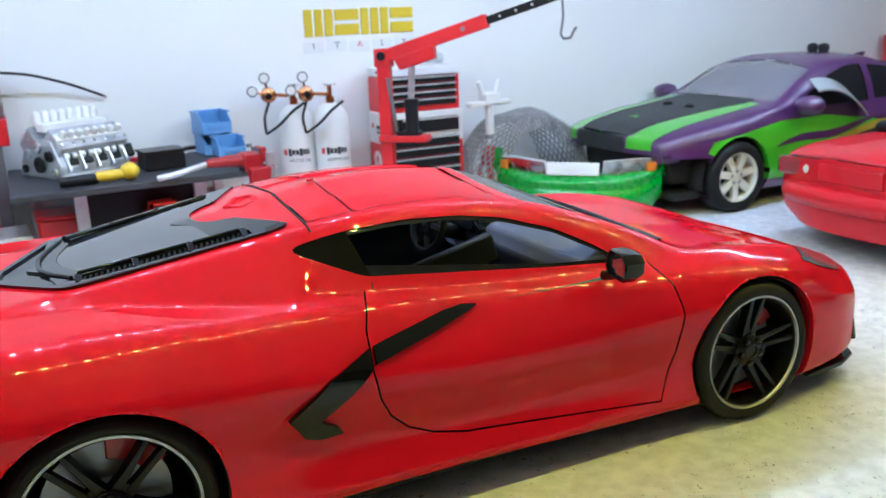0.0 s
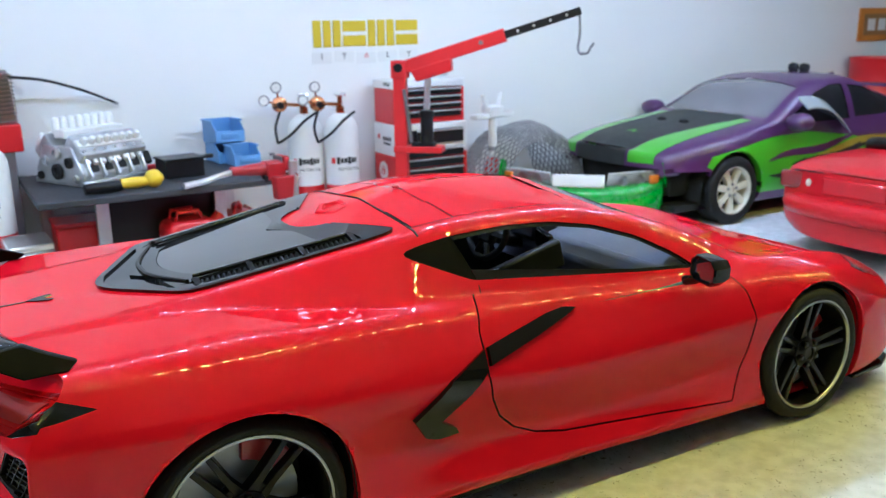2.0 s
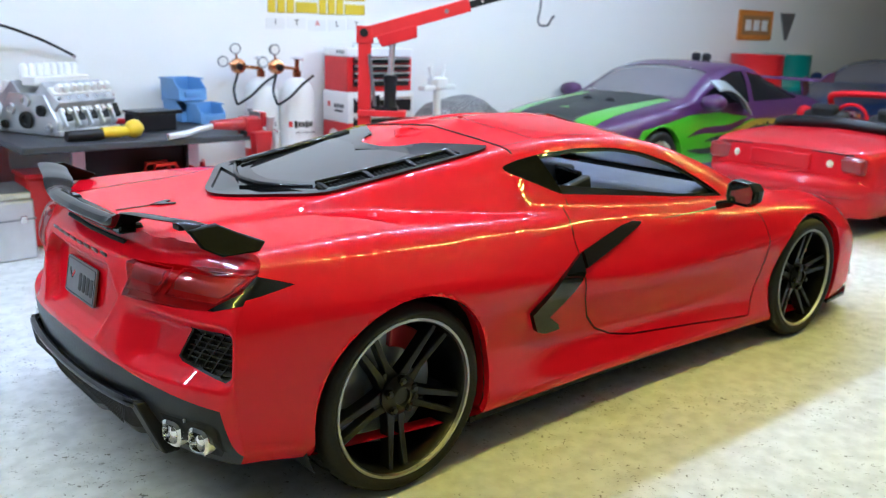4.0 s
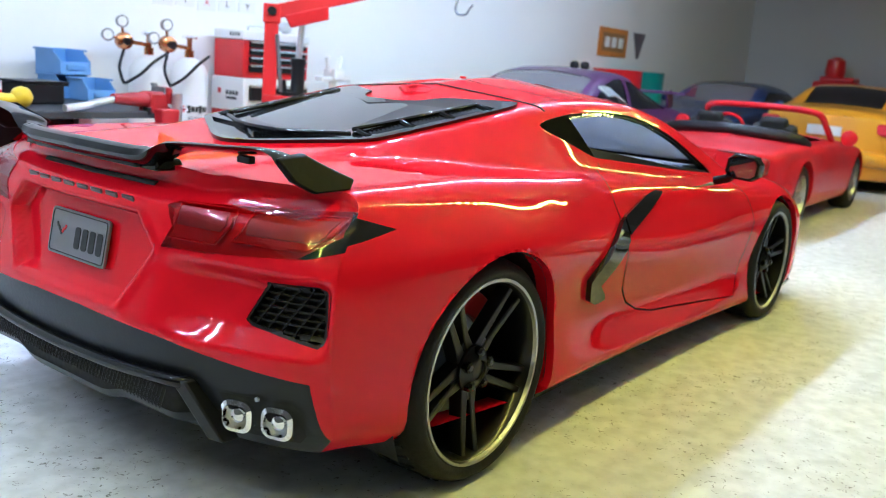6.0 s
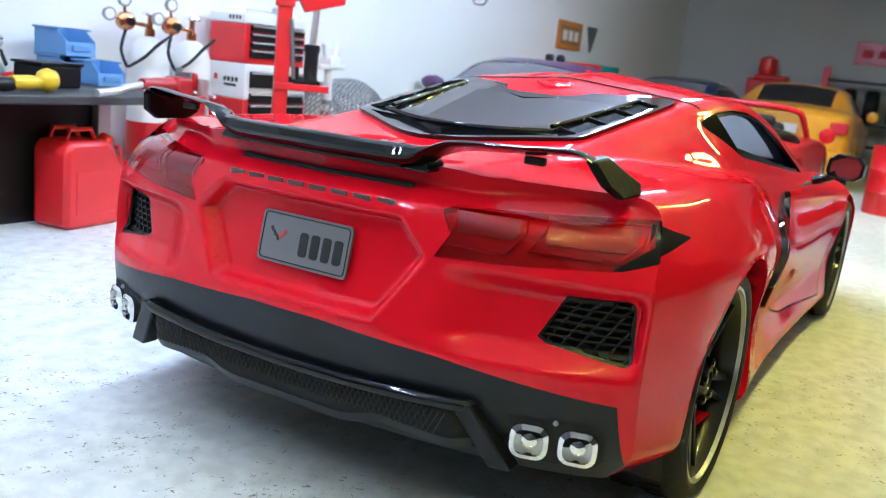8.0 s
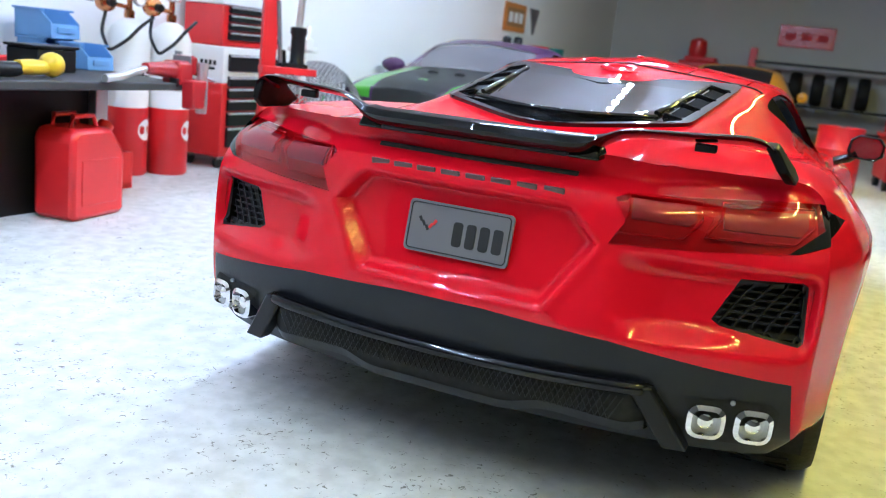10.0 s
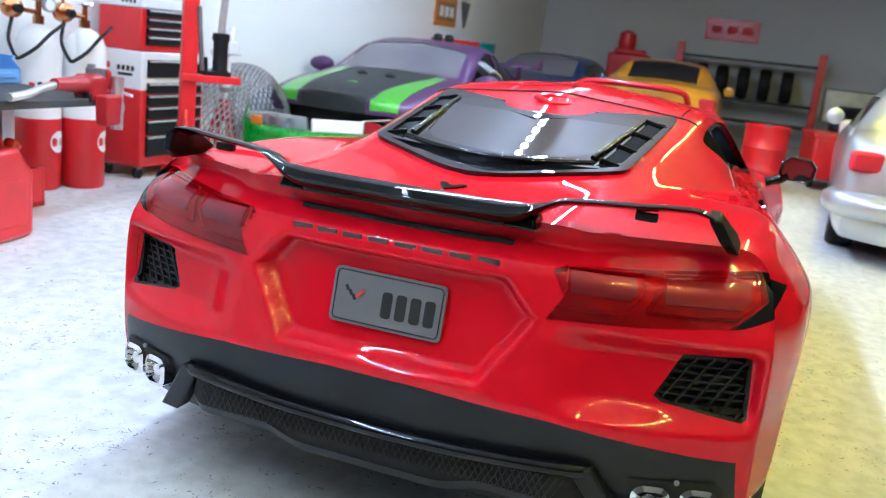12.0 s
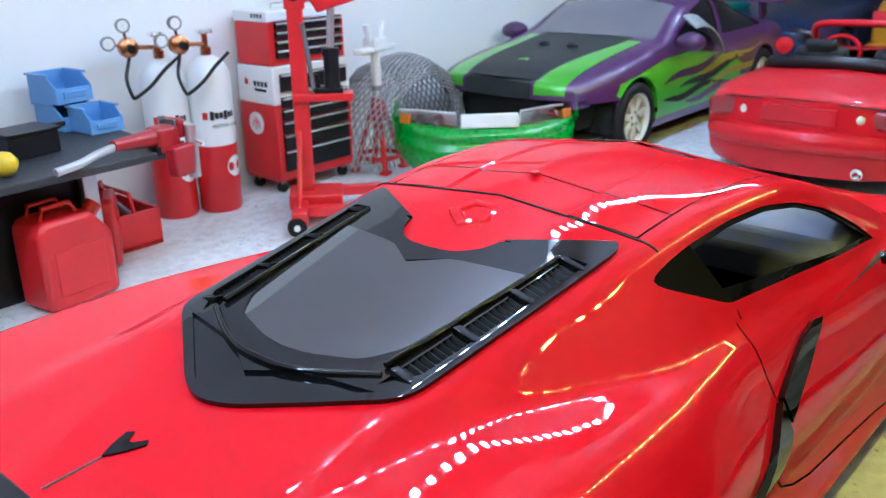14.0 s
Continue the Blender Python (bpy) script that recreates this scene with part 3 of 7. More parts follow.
def supercar():
    car = thing("sports_car", "glossy red mid-engined sports car model with black wheels and rear wing", "car", 0, -0.015)
    st = [2.34, 2.15, 1.95, 1.7, 1.36, 1.1, 0.8, 0.4, 0.0, -0.4, -0.7, -1.0, -1.36, -1.7, -1.9, -2.1]
    cy = lambda *v: pch(st, v)  # noqa: E731
    # half widths and heights of the lines from sill to spine
    sill_y = cy(0.60, 0.72, 0.80, 0.84, 0.86, 0.85, 0.845, 0.845, 0.845, 0.85, 0.86, 0.87, 0.87, 0.85, 0.81, 0.76)
    sill_z = cy(0.15, 0.13, 0.12, 0.12, 0.12, 0.125, 0.13, 0.14, 0.15, 0.155, 0.16, 0.17, 0.19, 0.215, 0.235, 0.24)
    rock_y = cy(0.64, 0.77, 0.855, 0.90, 0.92, 0.905, 0.895, 0.89, 0.89, 0.895, 0.91, 0.93, 0.94, 0.915, 0.875, 0.82)
    rock_z = cy(0.20, 0.18, 0.17, 0.165, 0.16, 0.16, 0.165, 0.175, 0.19, 0.20, 0.21, 0.22, 0.24, 0.28, 0.31, 0.32)
    low_y = cy(0.64, 0.77, 0.865, 0.91, 0.93, 0.90, 0.868, 0.848, 0.84, 0.842, 0.868, 0.915, 0.945, 0.925, 0.88, 0.83)
    low_z = cy(0.30, 0.30, 0.31, 0.34, 0.38, 0.36, 0.34, 0.33, 0.335, 0.36, 0.40, 0.44, 0.48, 0.49, 0.48, 0.47)
    mid_y = cy(0.62, 0.76, 0.86, 0.91, 0.935, 0.918, 0.90, 0.888, 0.882, 0.888, 0.91, 0.938, 0.952, 0.928, 0.875, 0.82)
    mid_z = cy(0.40, 0.43, 0.475, 0.55, 0.605, 0.59, 0.57, 0.555, 0.56, 0.60, 0.645, 0.69, 0.725, 0.73, 0.71, 0.69)
    sho_y = cy(0.56, 0.69, 0.785, 0.84, 0.865, 0.855, 0.835, 0.80, 0.778, 0.772, 0.785, 0.795, 0.80, 0.80, 0.79, 0.76)
    sho_z = cy(0.455, 0.525, 0.588, 0.668, 0.722, 0.722, 0.725, 0.745, 0.775, 0.812, 0.852, 0.880, 0.898, 0.894, 0.882, 0.868)
    belt_y = cy(0.46, 0.55, 0.62, 0.68, 0.715, 0.735, 0.735, 0.725, 0.708, 0.698, 0.700, 0.612, 0.505, 0.455, 0.44, 0.43)
    belt_z = cy(0.485, 0.572, 0.645, 0.722, 0.772, 0.787, 0.787, 0.81, 0.838, 0.868, 0.880, 0.898, 0.921, 0.914, 0.905, 0.893)
    rail = [2.34, 1.95, 1.7, 1.36, 1.13, 0.95, 0.7, 0.4, 0.1, -0.2, -0.53, -0.75, -1.0, -1.36, -1.6, -1.82, -2.1]
    rail_y = pch(rail, [0.30, 0.42, 0.46, 0.53, 0.62, 0.62, 0.595, 0.565, 0.545, 0.53, 0.505, 0.475, 0.445, 0.405, 0.385, 0.37, 0.36])
    rail_z = pch(rail, [0.50, 0.625, 0.690, 0.745, 0.785, 0.865, 0.965, 1.055, 1.10, 1.107, 1.085, 1.052, 1.015, 0.963, 0.932, 0.918, 0.902])
    spine = [2.34, 1.95, 1.7, 1.36, 1.15, 0.95, 0.7, 0.45, 0.2, -0.1, -0.35, -0.53, -0.75, -1.0, -1.36, -1.6, -1.82, -2.1]
    spine_z = pch(spine, [0.51, 0.612, 0.675, 0.732, 0.775, 0.875, 0.995, 1.10, 1.165, 1.183, 1.165, 1.135, 1.085, 1.032, 0.962, 0.924, 0.913, 0.905])
    ys = [sill_y, rock_y, low_y, mid_y, sho_y, belt_y, rail_y, lambda x: 0 * x]
    zs = [sill_z, rock_z, low_z, mid_z, sho_z, belt_z, rail_z, spine_z]
    tail_x = lambda s: -1.83 - 0.225 * (1 - abs(s) ** 2.3) ** 0.74  # noqa: E731
    xr = [-1.93, -1.95, -1.972, -1.962, -1.83, tail_x(0.43 / 0.795), tail_x(0.36 / 0.795), tail_x(0)]
    xf = [2.08, 2.10, 2.12, 2.13, 2.16, 2.24, 2.31, 2.34]
    subs, fillet = [3, 5, 7, 8, 10, 9, 9], {1: 0.02, 4: 0.055, 5: 0.022, 6: 0.030}
    P, segs = shell(ys, zs, xf, xr, 170, subs, [1, 0.8, 1, 0.9, 0.20, 0.20, 0.30, 1], fillet)

    # wheel openings
    side = segs[0] + segs[1] + segs[2] + segs[3] + segs[4]
    lips = []
    for x, z, r in ((1.352, 0.328, 0.350), (-1.361, 0.342, 0.372)):
        _, side = cut(side, circle(x, z, r), (0, 2))
        lips += arch_lip(side, x, z, r, RED, car)
        well = lathe([(r + 0.02, 0.0), (r + 0.02, 0.42)], 40, pose(x, 0, z) @ pose(0, 0.46, 0, -90, 0, 0), cap=False)
        back = lathe([(0.02, 0.0), (r + 0.02, 0.0)], 40, pose(x, 0.46, z, -90, 0, 0), cap=False)
        for g in (join(well, back), flip_y(join(well, back))):
            part("wheel_well", (g[0], [f for f in g[1] if min(g[0][i][2] for i in f) > 0.15]), LINER, car)

    # windows
    glass = segs[5]
    window = [(0.76, 0.795), (0.66, 0.868), (0.47, 0.965), (0.25, 1.035), (0.05, 1.068), (-0.18, 1.078), (-0.40, 1.066), (-0.55, 1.045), (-0.635, 1.022), (-0.37, 0.908), (0.0, 0.866), (0.4, 0.832)]
    pane_line = soft(inset(window, 0.014), 0.035, 3, (0,))
    window = soft(window, 0.05, 3, (0,))
    opening, glass = cut(glass, window, (0, 2))
    quarter, opening = cut(opening, [(-0.70, 1.10), (-0.415, 1.10), (-0.345, 0.88), (-0.70, 0.88)], (0, 2))
    frame_in, _ = cut(opening, pane_line, (0, 2))
    _, frame_side = cut(opening, pane_line, (0, 2))
    top = segs[6]
    screen_poly = [(1.115, -0.01), (1.10, 0.30), (1.065, 0.565), (0.40, 0.495), (0.335, 0.25), (0.325, -0.01)]
    screen, top = cut(top, screen_poly, (0, 1))

    liner = pushed(mirrored(side + glass + top), -0.03)
    part("inner_shell", weld(liner), LINER, car, "", 60)

    # door
    door_poly = [(-0.385, 0.905), (-0.445, 0.76), (-0.452, 0.62), (-0.43, 0.52), (-0.385, 0.43), (-0.31, 0.36), (-0.21, 0.315), (-0.07, 0.285), (0.84, 0.205), (0.915, 0.42), (0.94, 0.58), (0.92, 0.70), (0.86, 0.80)]
    upper, belt_strip = [], []
    dside, side = cut(side, door_poly, (0, 2))
    door, _ = cut(dside, inset(door_poly, 0.007), (0, 2))
    dtop, glass = cut(glass, [(-0.385, 0.70), (0.86, 0.70), (0.86, 0.80), (0.40, 0.835), (0.0, 0.868), (-0.36, 0.908)], (0, 2))
    door += cut(dtop, [(-0.378, 0.70), (0.853, 0.70), (0.853, 0.80), (0.40, 0.835), (0.0, 0.868), (-0.355, 0.908)], (0, 2))[0]
    for s, nm in ((1, "door"), (-1, "door")):
        geo = weld(door)
        part(nm, geo if s > 0 else flip_y(geo), RED, car, "red door panel", 32)

    # black boomerang trim behind the door
    blades = [[(0.012, 0.762), (-0.05, 0.772), (-0.14, 0.764), (-0.435, 0.708), (-0.44, 0.648), (-0.20, 0.700), (-0.02, 0.750)],
              [(-0.455, 0.704), (-0.62, 0.640), (-0.775, 0.530), (-0.735, 0.492), (-0.66, 0.500), (-0.46, 0.634)],
              [(-0.775, 0.532), (-0.72, 0.448), (-0.66, 0.425), (-0.575, 0.428), (-0.59, 0.452), (-0.665, 0.502)]]
    for k, poly in enumerate(blades):
        piece, _ = cut(segs[2] + segs[3] + segs[4], poly, (0, 2))
        geo = pushed(piece, 0.020, solid=True)
        for g in (geo, flip_y(geo)):
            part("intake_blade", g, BLACK, car, "black side intake blade", 32)

    # fuel door line and rear quarter are left in the body; roof panel and rear hatch are cut out
    roof_poly = [(0.262, -0.01), (0.27, 0.30), (0.285, 0.475), (-0.525, 0.455), (-0.525, -0.01)]
    roof, top = cut(top, roof_poly, (0, 1))
    panels = (("roof_panel", [(0.256, -0.01), (0.264, 0.296), (0.278, 0.470), (-0.333, 0.455), (-0.333, -0.01)], "red removable roof panel"),
              ("roof_header", [(-0.340, -0.01), (-0.340, 0.455), (-0.517, 0.448), (-0.517, -0.01)], "red roof header behind the panel"))
    for nm, poly, lb in panels:
        pan, _ = cut(roof, poly, (0, 1))
        low, high = cut(pan, [(0.3, -0.02), (0.3, 0.235), (-0.6, 0.215), (-0.6, -0.02)], (0, 1))
        step, high = cut(high, [(0.3, 0.2), (0.3, 0.250), (-0.6, 0.230), (-0.6, 0.2)], (0, 1))
        edge = lambda x: 0.235 + (x - 0.3) * 0.0222  # noqa: E731
        low = [[(p[0], p[1], p[2] - 0.007) for p in f] for f in low]
        step = [[(p[0], p[1], p[2] - 0.007 * max(0, 1 - (p[1] - edge(p[0])) / 0.015)) for p in f] for f in step]
        part(nm, weld(mirrored(low + step + high)), RED, car, lb, 25)
    hatch_poly = soft([(-0.585, -0.01), (-0.582, 0.430), (-0.62, 0.452), (-1.355, 0.402), (-1.405, 0.375), (-1.595, 0.085), (-1.615, 0.03), (-1.618, -0.01)], 0.04, 4, (0, 7))
    both = top + glass
    hatch, both = cut(both, hatch_poly, (0, 1))
    # the red scoop reaches into the hatch between two front leaves
    notch, hatch = cut(hatch, [(-0.50, -0.01), (-0.50, 0.44), (-0.588, 0.425), (-0.735, 0.170), (-0.735, -0.01)], (0, 1))
    notch_low, hatch = cut(hatch, soft([(-0.735, -0.01), (-0.735, 0.170), (-0.80, 0.150), (-0.855, 0.085), (-0.868, -0.01)], 0.03, 3, (0, 1, 4)), (0, 1))
    notch += notch_low
    pane, hatch = cut(hatch, soft([(-0.900, -0.01), (-0.885, 0.100), (-0.805, 0.230), (-0.770, 0.322), (-0.80, 0.335), (-1.25, 0.272), (-1.33, 0.215), (-1.375, 0.08), (-1.385, -0.01)], 0.03, 3, (0, 8)), (0, 1))
    # the pane's own even curve: a straight slope with a constant crown
    pane = [[(p[0], p[1], 1.066 - 0.190 * (-0.875 - p[0]) - 0.086 * p[1] ** 2) for p in f] for f in pane]
    vents, hatch = cut(hatch, [(-0.72, 0.368), (-0.72, 0.425), (-1.30, 0.375), (-1.38, 0.315)], (0, 1))
    lower, hatch = cut(hatch, soft([(-1.448, -0.01), (-1.43, 0.12), (-1.335, 0.300), (-1.352, 0.345), (-1.392, 0.345), (-1.575, 0.075), (-1.592, -0.01)], 0.02, 3, (0, 6)), (0, 1))
    hatch_ob = part("engine_hatch", pushed(mirrored(hatch), 0.012, solid=True), HATCH, car, "black engine hatch frame", 32, 0.007)
    part("glass", weld(mirrored(pane)), GLASS_H, hatch_ob, "smoked rear glass", 60)
    for q in (weld(pushed(vents, -0.012)), flip_y(weld(pushed(vents, -0.012)))):
        part("vent_panel", q, BLACK_M, hatch_ob, "", 32)
    part("lower_panel", weld(pushed(mirrored(lower), 0.003)), HATCH, hatch_ob, "", 32)
    for s in (-1, 1):
        for k in range(31):
            x = -0.745 - k * 0.0195
            f = (x + 0.72) / -0.62
            yc, zc = (0.395 - 0.052 * f), float(rail_z(x)) + 0.016 - 0.006 * f
            if k % 10 == 0:
                part("vent_bridge", box(x, s * yc, zc + 0.002, 0.026, 0.080 - 0.02 * f, 0.016, 0, s * -14, 8), BLACK, hatch_ob, "", 30, 0.003)
            else:
                part("slat", box(x, s * yc, zc - 0.008, 0.007, 0.064 - 0.018 * f, 0.012, 0, s * -14, 25), BLACK_M, hatch_ob, "", 30)
        rail_line = [(x, s * (0.352 - 0.062 * ((x + 0.72) / -0.62)), float(rail_z(x)) + 0.026 - 0.004 * ((x + 0.72) / -0.62)) for x in np.linspace(-0.74, -1.33, 14)]
        part("vent_rail", tube(rail_line, 0.008, 6), BLACK, hatch_ob, "", 60)
    lip = [(-1.352, 0.300), (-1.425, 0.150), (-1.448, 0.06), (-1.450, 0.0), (-1.448, -0.06), (-1.425, -0.150), (-1.352, -0.300)]
    part("glass_lip", tube(curve_pts([(x, y, float(spine_z(x)) + 0.018 - 0.06 * y * y) for x, y in lip], 30), 0.009, 8), BLACK, hatch_ob, "raised lip behind the glass", 60)
    gap = [(-0.531, float(np.interp(0.531, -P[:, j, 0], P[:, j, 1])), float(np.interp(0.531, -P[:, j, 0], P[:, j, 2])) + 0.001) for j in range(column(6, subs, fillet) - 2, P.shape[1])]
    gap += [(x, -y, z) for x, y, z in gap[-2::-1]]
    part("roof_seam", tube(gap, 0.0042, 6), LINER, car, "dark seam across the roof", 60)
    scoop = part("roof_scoop", weld(pushed(mirrored(notch), 0.004)), RED, car, "red scoop at the roof's rear edge", 32)
    part("scoop_boss", moved(lathe([(0.085, -0.01), (0.078, 0.004), (0.052, 0.006), (0.040, -0.006)], 5), pose(-0.655, 0, 1.112, 0, -13, 36)), RED, scoop, "", 30, 0.005)
    camera_boss = lathe([(0.014, 0), (0.014, 0.008), (0.010, 0.010)], 16, pose(-0.355, 0, float(spine_z(-0.355)) - 0.002))
    part("camera_boss", camera_boss, RED_B, car)

    # tail lamp tips on the flanks
    tip, side = cut(side, [(-2.02, 0.762), (-1.88, 0.784), (-1.77, 0.808), (-1.88, 0.840), (-2.02, 0.854)], (0, 2))
    for g in (weld(tip), flip_y(weld(tip))):
        part("tail_lamp_tip", g, BLACK, car, "black tail lamp corner", 40)
    # head lamps
    head, side = cut(side, [(1.70, 0.676), (1.78, 0.640), (1.95, 0.580), (2.08, 0.548), (2.06, 0.590), (1.95, 0.645), (1.82, 0.695)], (0, 2))
    for g in (pushed(head, 0.004), ):
        for h in (weld(g), flip_y(weld(g))):
            part("head_lamp", h, HEAD, car, "grey clear head lamp glass", 40)
    body_faces = side + both + lips
    for q in (weld(pushed(quarter, -0.004)), flip_y(weld(pushed(quarter, -0.004)))):
        part("quarter_panel", q, QUARTER, car, "black quarter window", 40)
    for q in (weld(pushed(frame_side, -0.006)), flip_y(weld(pushed(frame_side, -0.006)))):
        part("window_frame", q, BLACK, car, "black window surround", 40)
    part("windscreen", weld(pushed(mirrored(screen), -0.004)), SCREEN, car, "clear windscreen", 60)

    # rear fascia from flank to flank
    col = P[-1][: column(4, subs, fillet) + 1]
    deck = P[-1][column(4, subs, fillet):]
    zt = pch([p[1] for p in deck[::-1]], [p[2] for p in deck[::-1]])
    xt = pch([p[1] for p in deck[::-1]], [p[0] for p in deck[::-1]])
    xc = pch([0.15, 0.27, 0.34, 0.44, 0.50, 0.56, 0.62, 0.70, 0.78, 0.82, 0.845, 0.862, 0.9], [-2.06, -2.10, -2.15, -2.175, -2.178, -2.165, -2.150, -2.135, -2.128, -2.115, -2.085, -2.055, -2.05])
    sm = lambda a: np.clip(a, 0, 1) ** 2 * (3 - 2 * np.clip(a, 0, 1))  # noqa: E731
    N, rows = 190, []
    zc_fine = np.linspace(0, len(col) - 1, 96)
    for q in zc_fine:
        i = min(int(q), len(col) - 2)
        e = col[i] + (col[i + 1] - col[i]) * (q - i)
        lift = sm((e[2] - 0.72) / (0.86 - 0.72))
        row = []
        for s in np.sin(np.linspace(1, -1, N) * 1.45) / math.sin(1.45):
            y = s * e[1]
            z = e[2] + (float(zt(abs(y) * 0.999)) - col[-1][2]) * lift
            mix = sm((e[2] - 0.80) / 0.06)
            b = max(0, 1 - abs(s) ** 2.3) ** 0.74
            x = (e[0] + (float(xc(z)) - e[0]) * b) * (1 - mix) + float(xt(abs(y))) * mix
            # sunk six-sided bay for the plate
            half = 0.255 + 0.10 * np.clip((z - 0.545) / 0.155, 0, 1) if z < 0.70 else 0.355 - 0.075 * np.clip((z - 0.70) / 0.085, 0, 1)
            d = min((half - abs(y)) / 0.026, (z - 0.538) / 0.022, (0.788 - z) / 0.022)
            x += 0.042 * sm(d)
            # raised frame round the bay
            x -= 0.005 * sm(1 - abs(d + 0.55) / 0.9) * sm((0.80 - z) / 0.02) * sm((z - 0.51) / 0.02)
            # hollow between lamp and grille
            x += 0.050 * sm((abs(y) - 0.38) / 0.16) * sm((0.705 - z) / 0.05) * sm((z - 0.495) / 0.06) * sm((1 - abs(s)) / 0.05)
            row.append((float(x), float(y), float(z)))
        rows.append(row)
    def skin_x(y, z):
        return min((abs(p[1] - y) + abs(p[2] - z), p[0]) for row in rows for p in row)[1]

    rear = [[rows[i][j], rows[i][j + 1], rows[i + 1][j + 1], rows[i + 1][j]] for i in range(len(rows) - 1) for j in range(N - 1)]
    valance, rear = cut(rear, [(-0.90, -0.1), (0.90, -0.1), (0.825, 0.448), (0.805, 0.466), (0.62, 0.480), (0.42, 0.491), (0.28, 0.508), (-0.28, 0.508), (-0.42, 0.491), (-0.62, 0.480), (-0.805, 0.466), (-0.825, 0.448)], (1, 2))
    lamp_polys = ([(0.378, 0.818), (0.400, 0.829), (0.80, 0.846), (0.95, 0.836), (0.95, 0.768), (0.411, 0.768)], [(0.411, 0.768), (0.862, 0.768), (0.765, 0.735), (0.55, 0.722), (0.40, 0.709), (0.380, 0.712)])
    gril_poly = [(0.628, 0.566), (0.676, 0.668), (0.808, 0.675), (0.820, 0.664), (0.832, 0.536), (0.823, 0.526), (0.648, 0.553)]
    for s in (1, -1):
        lamp = []
        for poly in lamp_polys:
            got, rear = cut(rear, [(s * a, b) for a, b in poly], (1, 2))
            lamp += got
        lobj = new("tail_lamp")
        lobj.parent = car
        lamp, chev = cut(lamp, [(s * 0.30, 0.60), (s * 0.30, 0.95), (s * 0.756, 0.95), (s * 0.812, 0.834), (s * 0.834, 0.798), (s * 0.768, 0.742), (s * 0.60, 0.60)], (1, 2))
        part("corner_cap", weld(pushed(chev, 0.002)), BLACK, lobj, "glossy black lamp corner", 60)
        part("lens", weld(pushed(lamp, 0.003)), LENS_R, lobj, "clear dark red lens", 60)
        part("housing", pushed(lamp, -0.022, solid=True), HOUSE_D, lobj, "dark red lamp housing", 60)
        for a, b, c, d in ((0.400, 0.575, 0.735, 0.828), (0.600, 0.810, 0.752, 0.832)):
            hexa = [(s * (a - 0.012), c + 0.004), (s * (a + 0.014), c + 0.050), (s * (a + 0.006), d), (s * (b - 0.012), d), (s * b, d - 0.034), (s * (b - 0.035), c + 0.008)]
            piece, _ = cut(lamp, [hexa[0], hexa[2], hexa[3], hexa[4], hexa[5]], (1, 2))
            part("reflector", pushed(pushed(piece, -0.017), 0.007, solid=True), HOUSE_R, lobj, "red reflector block", 40)
            up, _ = cut(piece, [(s * (a + 0.022), d - 0.052), (s * (a + 0.016), d - 0.004), (s * (b - 0.022), d - 0.004), (s * (b - 0.012), d - 0.034), (s * (b - 0.026), d - 0.052)], (1, 2))
            part("light_bar", pushed(pushed(up, -0.010), 0.006, solid=True), LAMP_P, lobj, "pale light bar", 40)
            line = [(skin_x(u, w) + 0.006, u, w) for u, w in hexa + hexa[:1]]
            part("block_rim", tube(line, 0.003, 6), HOUSE_D, lobj, "", 60)
        hole, rear = cut(rear, [(s * a, b) for a, b in gril_poly], (1, 2))
        gobj = new("rear_grille")
        gobj.parent = car
        tagged(gobj, "black diamond-mesh corner grille")
        part("backing", weld(pushed(hole, -0.034)), LINER, gobj, "", 60)
        ring, _ = cut(hole, [(s * a, b) for a, b in gril_poly], (1, 2))
        _, ring = cut(ring, inset([(s * a, b) for a, b in gril_poly], 0.007), (1, 2))
        part("surround", pushed(pushed(ring, -0.03), 0.028, solid=True), BLACK_M, gobj, "", 40)
        for k in range(9):
            z0 = 0.536 + k * 0.0175
            strip, _ = cut(hole, [(s * 0.6, z0), (s * 0.9, z0 - 0.012), (s * 0.9, z0 - 0.007), (s * 0.6, z0 + 0.005)], (1, 2))
            if strip:
                part("bar", pushed(pushed(strip, -0.026), 0.010, solid=True), GRILLE, gobj, "", 40)
        for k in range(9):
            a0 = 0.64 + k * 0.036
            strip, _ = cut(hole, [(s * (a0 + 0.05), 0.69), (s * (a0 + 0.056), 0.69), (s * (a0 - 0.06 + 0.006), 0.51), (s * (a0 - 0.06), 0.51)], (1, 2))
            if strip:
                part("bar", pushed(pushed(strip, -0.024), 0.010, solid=True), GRILLE, gobj, "", 40)
    body_faces = mirrored(body_faces) + rear

    # nose
    colf = P[0][: column(6, subs, fillet) + 1]
    nose_rows = []
    for e in colf:
        nose_rows.append([(float(e[0] + (2.40 - 0.10 * max(0, (e[2] - 0.40) / 0.1) - e[0]) * (1 - abs(s) ** 2.4)), float(s * e[1]), float(e[2])) for s in np.linspace(1, -1, 60)])
    body_faces += [[nose_rows[i][j], nose_rows[i + 1][j], nose_rows[i + 1][j + 1], nose_rows[i][j + 1]] for i in range(len(nose_rows) - 1) for j in range(59)]
    part("body", weld(body_faces), RED, car, "glossy red body shell", 52)

    # rear valance, diffuser and exhausts
    val = part("rear_valance", weld(valance), GREY_M, car, "dark grey rear valance", 32)
    lip_top = curve_pts([(-2.10, 0.535, 0.385), (-2.145, 0.50, 0.392), (-2.178, 0.2, 0.380), (-2.182, 0.0, 0.378), (-2.178, -0.2, 0.380), (-2.145, -0.50, 0.392), (-2.10, -0.535, 0.385)], 40)
    part("diffuser_blade", tube(lip_top, 0.016, 10), BLACK, val, "", 60)
